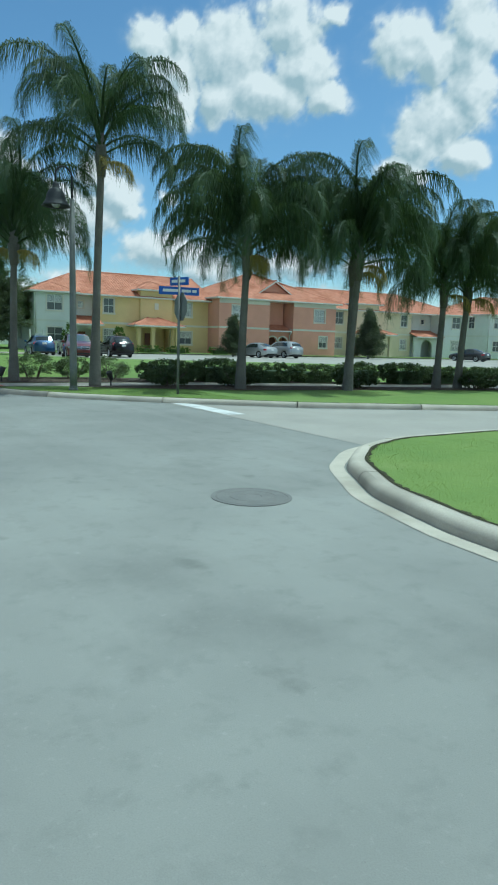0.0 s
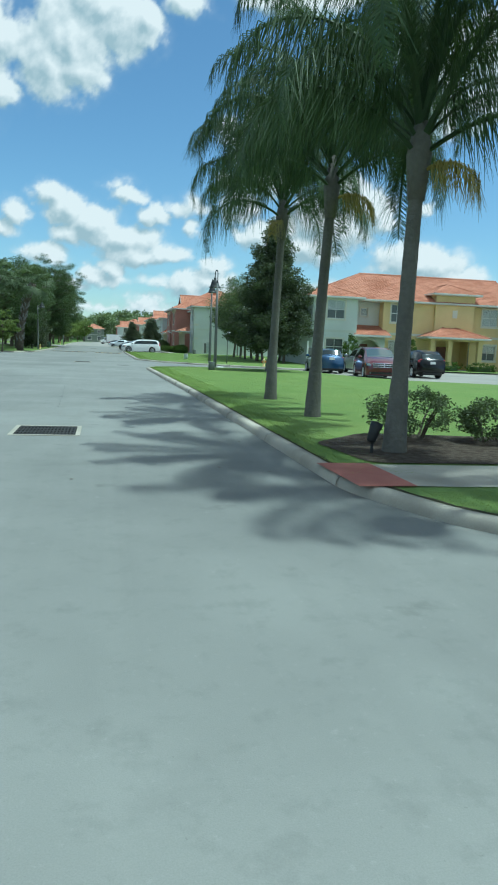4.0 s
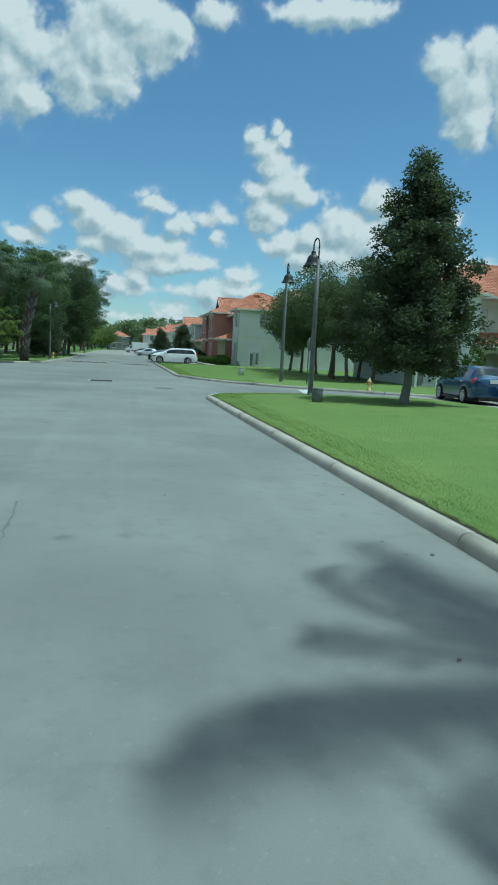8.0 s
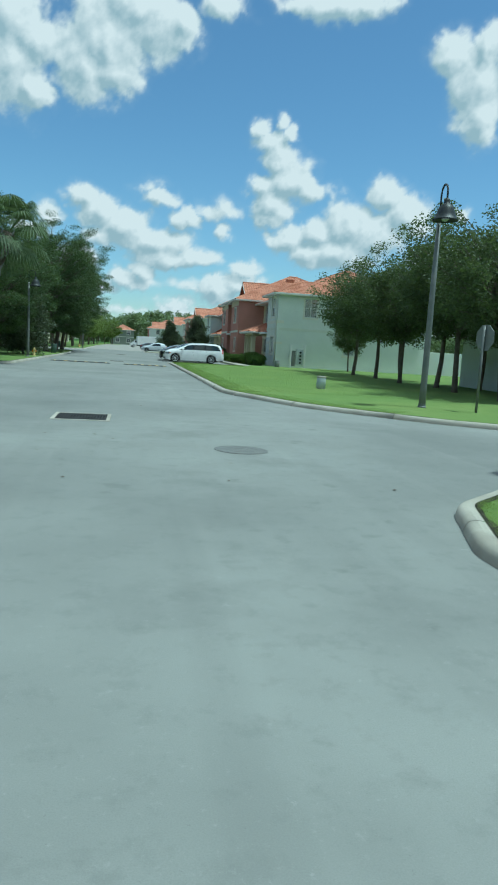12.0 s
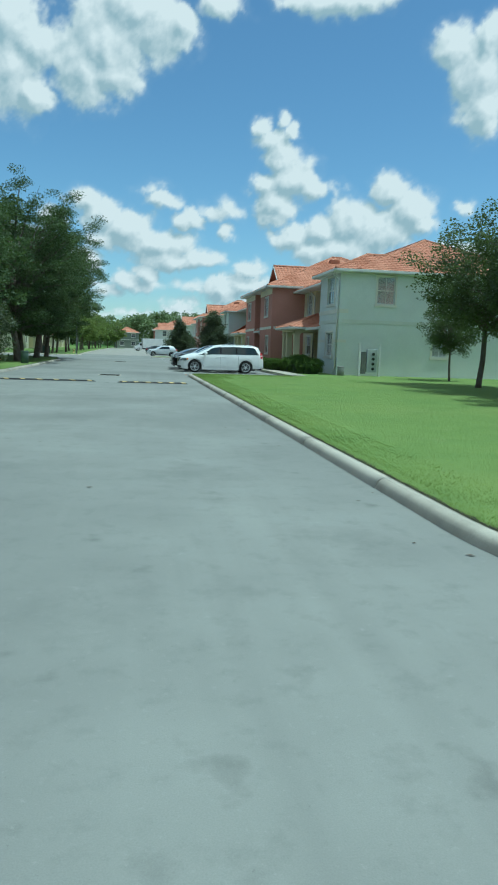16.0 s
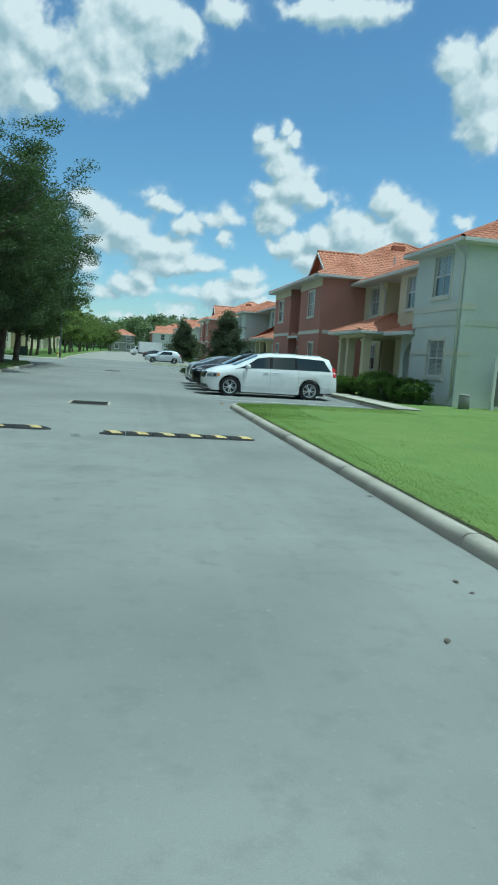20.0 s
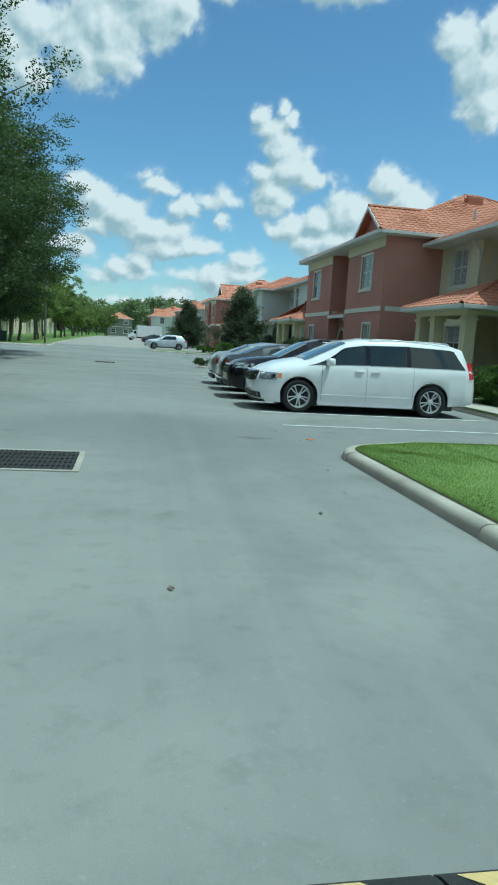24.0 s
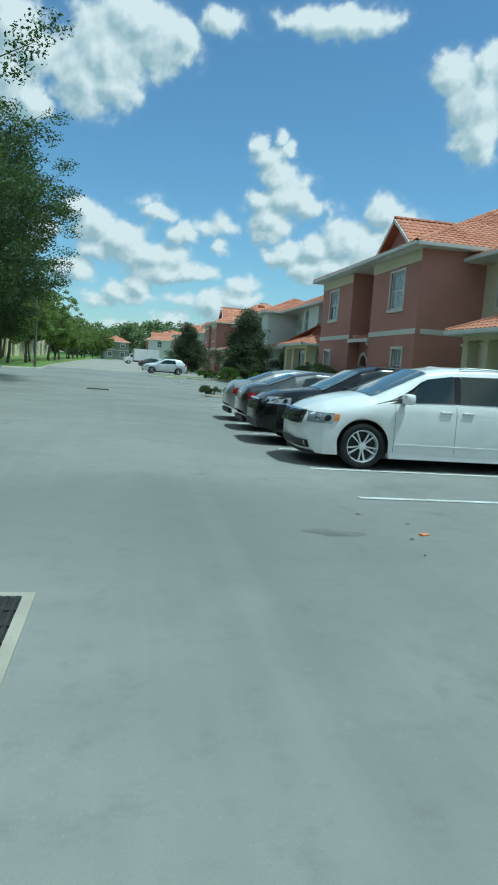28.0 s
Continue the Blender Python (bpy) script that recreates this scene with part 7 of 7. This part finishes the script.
def meter_cabinet(x, y):
    t = thing("meter_cabinet", label="grey electric meter boxes between two white posts by the wall", category="meter cabinet")
    for dx in (-0.62, 0.62):
        bm = boxed(dx - 0.06, dx + 0.06, -0.06, 0.06, -0.05, 1.9, bevel=0.01)
        p = part("post", bm, "post_white", t)
        bm = boxed(dx - 0.075, dx + 0.075, -0.075, 0.075, 1.9, 1.95, bevel=0.01)
        part("cap", bm, "post_white", p)
    part("cabinet", boxed(-0.45, -0.18, 0.1, 0.35, 0.15, 1.45, bevel=0.01), "pole_metal", t)
    c = part("meter_panel", boxed(-0.12, 0.5, 0.1, 0.3, 0.25, 1.6, bevel=0.015), "meter_grey", t)
    for i in range(4):
        bm = bmesh.new()
        lathe(bm, [(0.09, 0), (0.09, 0.05), (0.075, 0.09), (0.001, 0.095)], 14)
        bm.transform(pose(0.25, 0.1, 0.45 + i * 0.29, 90, 0, 0))
        part("meter_glass", bm, "car_glass", c)
    t.matrix_world = pose(x, y, 0.11)


meter_cabinet(13.65, -0.95)
meter_cabinet(16.6, -38.8)

# pavements, paths and beds
flat("pavement", [(2.95, -83.3), (3.5, -83.25), (9.5, -83.5), (16, -85.2), (30, -89.3), (60, -97.0), (60, -98.4), (30, -90.7), (16, -86.5), (9.5, -84.7), (4.0, -84.6), (3.0, -84.5)], 0.128, "concrete", "pale concrete pavement crossing the lawn", "pavement")
flat("pavement_ramp", [(2.86, -83.2), (3.55, -83.2), (3.55, -84.6), (2.9, -84.6)], 0.136, "paver_red", "red tactile paving at the dropped kerb", "pavement")
flat("mulch_bed", rounded([(3.4, -81.4, 0.5), (4.6, -80.2, 0.8), (7.5, -80.6, 0.8), (12, -82.6, 0.8), (30, -88.2, 1), (60, -95.8), (60, -96.9), (30, -89.2), (16, -85.1), (9.5, -83.4), (3.6, -83.15, 0.3)]), 0.134, "mulch", "dark bark mulch bed under the palms", "mulch bed")
flat("mulch_bed_front", rounded([(4.9, -84.7, 0.3), (9.5, -84.8), (16, -86.6), (30, -90.8), (30, -91.6), (16, -88.0, 1), (9.5, -87.0, 1), (6.4, -85.6, 0.6)]), 0.134, "mulch", "dark bark mulch bed before the pavement", "mulch bed")
flat("cross_street", [(6.35, -89.0), (9.2, -91.2), (14, -93.05), (60, -101.5), (60, -106), (16, -97.0), (9, -95.95), (6.3, -96.0)], 0.004, "concrete_road", "pale concrete paving of the crossing street", "road")
flat("stop_line", [(6.42, -88.85), (6.85, -89.2), (6.85, -91.65), (6.42, -91.65)], 0.009, "white_paint", "white stop line across the side street", "road marking")
flat("stop_line_side", [(7.75, -44.55), (8.35, -44.35), (7.8, -47.75), (7.25, -47.85)], 0.008, "white_paint", "white stop line at the side street", "road marking")
for i, y in enumerate([-1.45, 0.75, 3.05, 5.55, 7.95, 10.4, 12.8, 15.2, 17.6, 22.4, 24.8, 27.2, 29.6, 32, 34.4, 36.8, 39.2, 41.6, 44]):
    tagged(part("bay_line", boxed(2.6, 7.9, y - 0.05, y + 0.05, 0.004, 0.0095), "white_paint"), "thin white parking bay line on the asphalt", "road marking", kind="structure")
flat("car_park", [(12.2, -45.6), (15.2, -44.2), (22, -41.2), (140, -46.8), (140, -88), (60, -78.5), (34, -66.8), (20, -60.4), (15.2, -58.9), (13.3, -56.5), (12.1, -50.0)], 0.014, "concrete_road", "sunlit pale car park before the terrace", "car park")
flat("house_path", [(8.35, -3.4), (9.3, -3.4), (9.4, 5.0), (9.0, 5.0), (9.0, 48), (8.35, 48)], 0.15, "concrete", "pale concrete path between the parking bays and the hedges", "pavement")
kerb([(8.3, -3.55), (8.3, 48.0)], -1, label="low kerb between the parking bays and the house path")
kerb(curve([(3.1, 19.9), (4.4, 19.7), (8.2, 19.7)]), 1, label="low kerb of a parking island")
flat("parking_island", [(3.2, 20.0), (8.2, 20.0), (8.2, 20.75), (3.2, 20.75)], 0.11, "mulch", "mulched parking island between the bays", "mulch bed")
kerb(curve([(1.6, 46.6), (4, 46.4), (8.2, 46.4)]), 1, label="low kerb of the hedge island")
flat("hedge_island", [(1.8, 46.7), (8.2, 46.7), (8.2, 50.5), (2.2, 50.5)], 0.11, "lawn", "planted island with a low hedge", "lawn")
flat("lawn_end", rounded([(-9.0, 202.5, 1), (-5.0, 203.5, 2), (-4.4, 234), (-9.2, 234)]), 0.05, "lawn", "mown lawn corner with lime-green trees before the last house", "lawn")
# paler sheet over the asphalt; the far road's sunlit brightness is in its colour
flat("far_road", [(-8.5, 58), (7.6, 58), (7.0, 245), (-9, 245)], 0.006, "concrete_road", "end of the road, its sunlight painted as a paler colour", "road")
flat("car_park_back", [(22, -41.0), (140, -46.6), (140, -41.0)], 0.121, "lawn", "narrow lawn before the terrace", "lawn")

# houses and their walls behind the trees on the other side
for x, y, lab in ((-29.7, 36, "pale ivory terrace behind the street trees"), (-20.5, 92, "distant pale terrace behind the street trees"), (-22.5, 148, "far pale terrace behind the street trees")):
    tagged(copy_thing(far_left, pose(x, y, 0.1, 0, 0, 90)), label=lab)

# oil stains and a tar-filled crack in the asphalt
M["stain"] = surface("asphalt_stain", (0.13, 0.132, 0.125), (0.175, 0.177, 0.167), 5, 60, 0.8, relief=0.2, depth=0.004)
M["tar"] = surface("tar_seam", (0.13, 0.13, 0.122), (0.18, 0.18, 0.168), 6, 50, 0.7, relief=0.2, depth=0.004)


def stain(x, y, rx, ry, seed):
    rng = np.random.default_rng(seed)
    pts = []
    ph = rng.uniform(0, 6.28, 4)
    for i in range(40):
        a = i * 2 * math.pi / 40
        f = 0.55 + sum(0.16 / (k + 1) * math.sin((k + 2) * a + ph[k]) for k in range(4))
        pts.append((x + rx * f * math.cos(a), y + ry * f * math.sin(a)))
    flat("oil_stain", pts, 0.002, "stain", "dark dried oil stain on the asphalt", "stain")


for i, (x, y, rx, ry) in enumerate(((-1.07, -12.6, 0.2, 0.3), (1.75, -3.2, 0.42, 0.26), (-0.79, -72.6, 0.13, 0.17))):
    stain(x, y, rx, ry, 300 + i)
rng = np.random.default_rng(55)
side_a, side_b = [], []
for i in range(40):
    y = -75.5 + i * 0.18
    x = -0.74 - 0.032 * (y + 74.1) + rng.normal(0, 0.015)
    w = abs(rng.normal(0.006, 0.004)) + 0.003
    side_a.append((x - w, y))
    side_b.append((x + w, y))
flat("tar_seam", side_a + side_b[::-1], 0.0015, "tar", "thin tar-filled crack in the road", "crack")

# low garden wall between the two terraces
tagged(part("wall_garden", boxed(25.95, 36.0, 0.4, 0.6, -0.02, 2.15, bevel=0.02), "w_green"), "low sage stucco garden wall between the terraces", "wall", kind="structure")
# shallow concrete gutter along the first kerb
gut = inset_line(start_lawn_line, -1, -0.025) + inset_line(start_lawn_line, -1, -0.21)[::-1]
flat("gutter_apron", gut, 0.005, "concrete", "pale concrete gutter strip along the kerb", "gutter")

# leaves and litter on the road
rng = np.random.default_rng(4)
V, F = [], []
for i in range(110):
    y = rng.uniform(-84, 10)
    x = 2.7 - abs(rng.normal(0, 0.35)) if rng.random() < 0.7 else rng.uniform(-3, 2.5)
    if -52 < y < -40:
        x = rng.uniform(-2, 3)
    a, s = rng.uniform(0, 6.28), rng.uniform(0.02, 0.05)
    k = len(V)
    for u, v in ((-1, 0), (0, -0.5), (1, 0), (0, 0.5)):
        V.append((x + s * (u * math.cos(a) - v * math.sin(a)), y + s * (u * math.sin(a) + v * math.cos(a)), 0.008 + 0.012 * abs(v) * rng.random()))
    F.append((k, k + 1, k + 2, k + 3))
tagged(part_mesh("fallen_leaves", mesh("fallen_leaves", V, F), "bark"), "dry brown leaves scattered along the gutter", "leaves", kind="stuff")
w = thing("litter", label="crumpled orange wrapper on the asphalt", category="litter")
part("wrapper", boxed(-0.05, 0.05, -0.03, 0.03, 0.0, 0.02, bevel=0.01), "lens_amber", w)
w.matrix_world = pose(2.65, -3.2, 0.0, 0, 0, 25)

# grass blades near the kerbs
rng = np.random.default_rng(12)
V, F = [], []


def blades(n, fx, fy, keep, h=0.012, fall=1.0):
    x, y = fx[0] + (fx[1] - fx[0]) * rng.random(n) ** fall, rng.uniform(*fy, n)
    a = rng.uniform(0, 6.28, n)
    hh = h * rng.uniform(0.5, 1.4, n)
    for i in range(n):
        if not keep(x[i], y[i]):
            continue
        dx, dy = math.cos(a[i]) * 0.0045, math.sin(a[i]) * 0.0045
        lx, ly = rng.uniform(-0.02, 0.02), rng.uniform(-0.02, 0.02)
        k = len(V)
        V.extend(((x[i] - dx, y[i] - dy, 0.11), (x[i] + dx, y[i] + dy, 0.11), (x[i] + lx, y[i] + ly, 0.12 + hh[i])))
        F.append((k, k + 1, k + 2))


def fringe(n, line, inside, width, y0, y1, depth, tall=0.022):
    """Denser grass that leans over the soil strip behind a kerb."""
    way = [q for q in resample(line, 0.1) if y0 < q[1] < y1]
    way = [(q[0], q[1]) for q in way]
    near, far = inset_line(way, inside, width + 0.025), inset_line(way, inside, width + 0.05 + depth)
    for i in range(n):
        k, f = int(rng.integers(len(way) - 1)), rng.random() ** 2.0
        u = rng.random()
        x = (near[k][0] * (1 - u) + near[k + 1][0] * u) * (1 - f) + (far[k][0] * (1 - u) + far[k + 1][0] * u) * f
        y = (near[k][1] * (1 - u) + near[k + 1][1] * u) * (1 - f) + (far[k][1] * (1 - u) + far[k + 1][1] * u) * f
        a, hh = rng.uniform(0, 6.28), rng.uniform(tall * 0.3, tall)
        dx, dy = math.cos(a) * 0.0045, math.sin(a) * 0.0045
        m = len(V)
        V.extend(((x - dx, y - dy, 0.11), (x + dx, y + dy, 0.11), (x + rng.uniform(-0.03, 0.03), y + rng.uniform(-0.03, 0.03), 0.122 + hh)))
        F.append((m, m + 1, m + 2))


blades(125000, (3.3, 9.5), (-82.9, -50.3), lambda x, y: not (y < -80 and x > 3.4) and not (y > -52.6 and x < 3.2 + (y + 52.6) * 1.75), fall=1.7)
blades(135000, (3.2, 11.5), (-36, -4.5), lambda x, y: x > 2.99 + max(0.0, -33.5 - y) * 0.5, fall=1.7)
blades(46000, (3.5, 8.2), (-89.6, -84.8), lambda x, y: y > -86.85 - (x - 4.5) * 0.95 + max(0.0, 4.5 - x) * 0.5 and y < -84.8 - max(0.0, x - 5.0) * 0.5)
blades(22000, (3.7, 8), (-104, -96.6), lambda x, y: x > 4.1 + max(0.0, y + 99.4) * 0.62)
fringe(60000, palm_lawn_line, -1, KERB_W, -84.0, -50.0, 0.9)
fringe(60000, house_lawn_line, -1, KERB_W, -42.0, -3.8, 0.9)
fringe(30000, house_lawn_line, -1, KERB_W, -9.0, -3.4, 1.6, 0.036)
fringe(9000, start_lawn_line, -1, 0.23, -104.0, -96.2, 0.6)
tagged(part_mesh("grass", mesh("grass", V, F), "blade"), "short bright green grass blades of the lawns", "grass", kind="stuff")
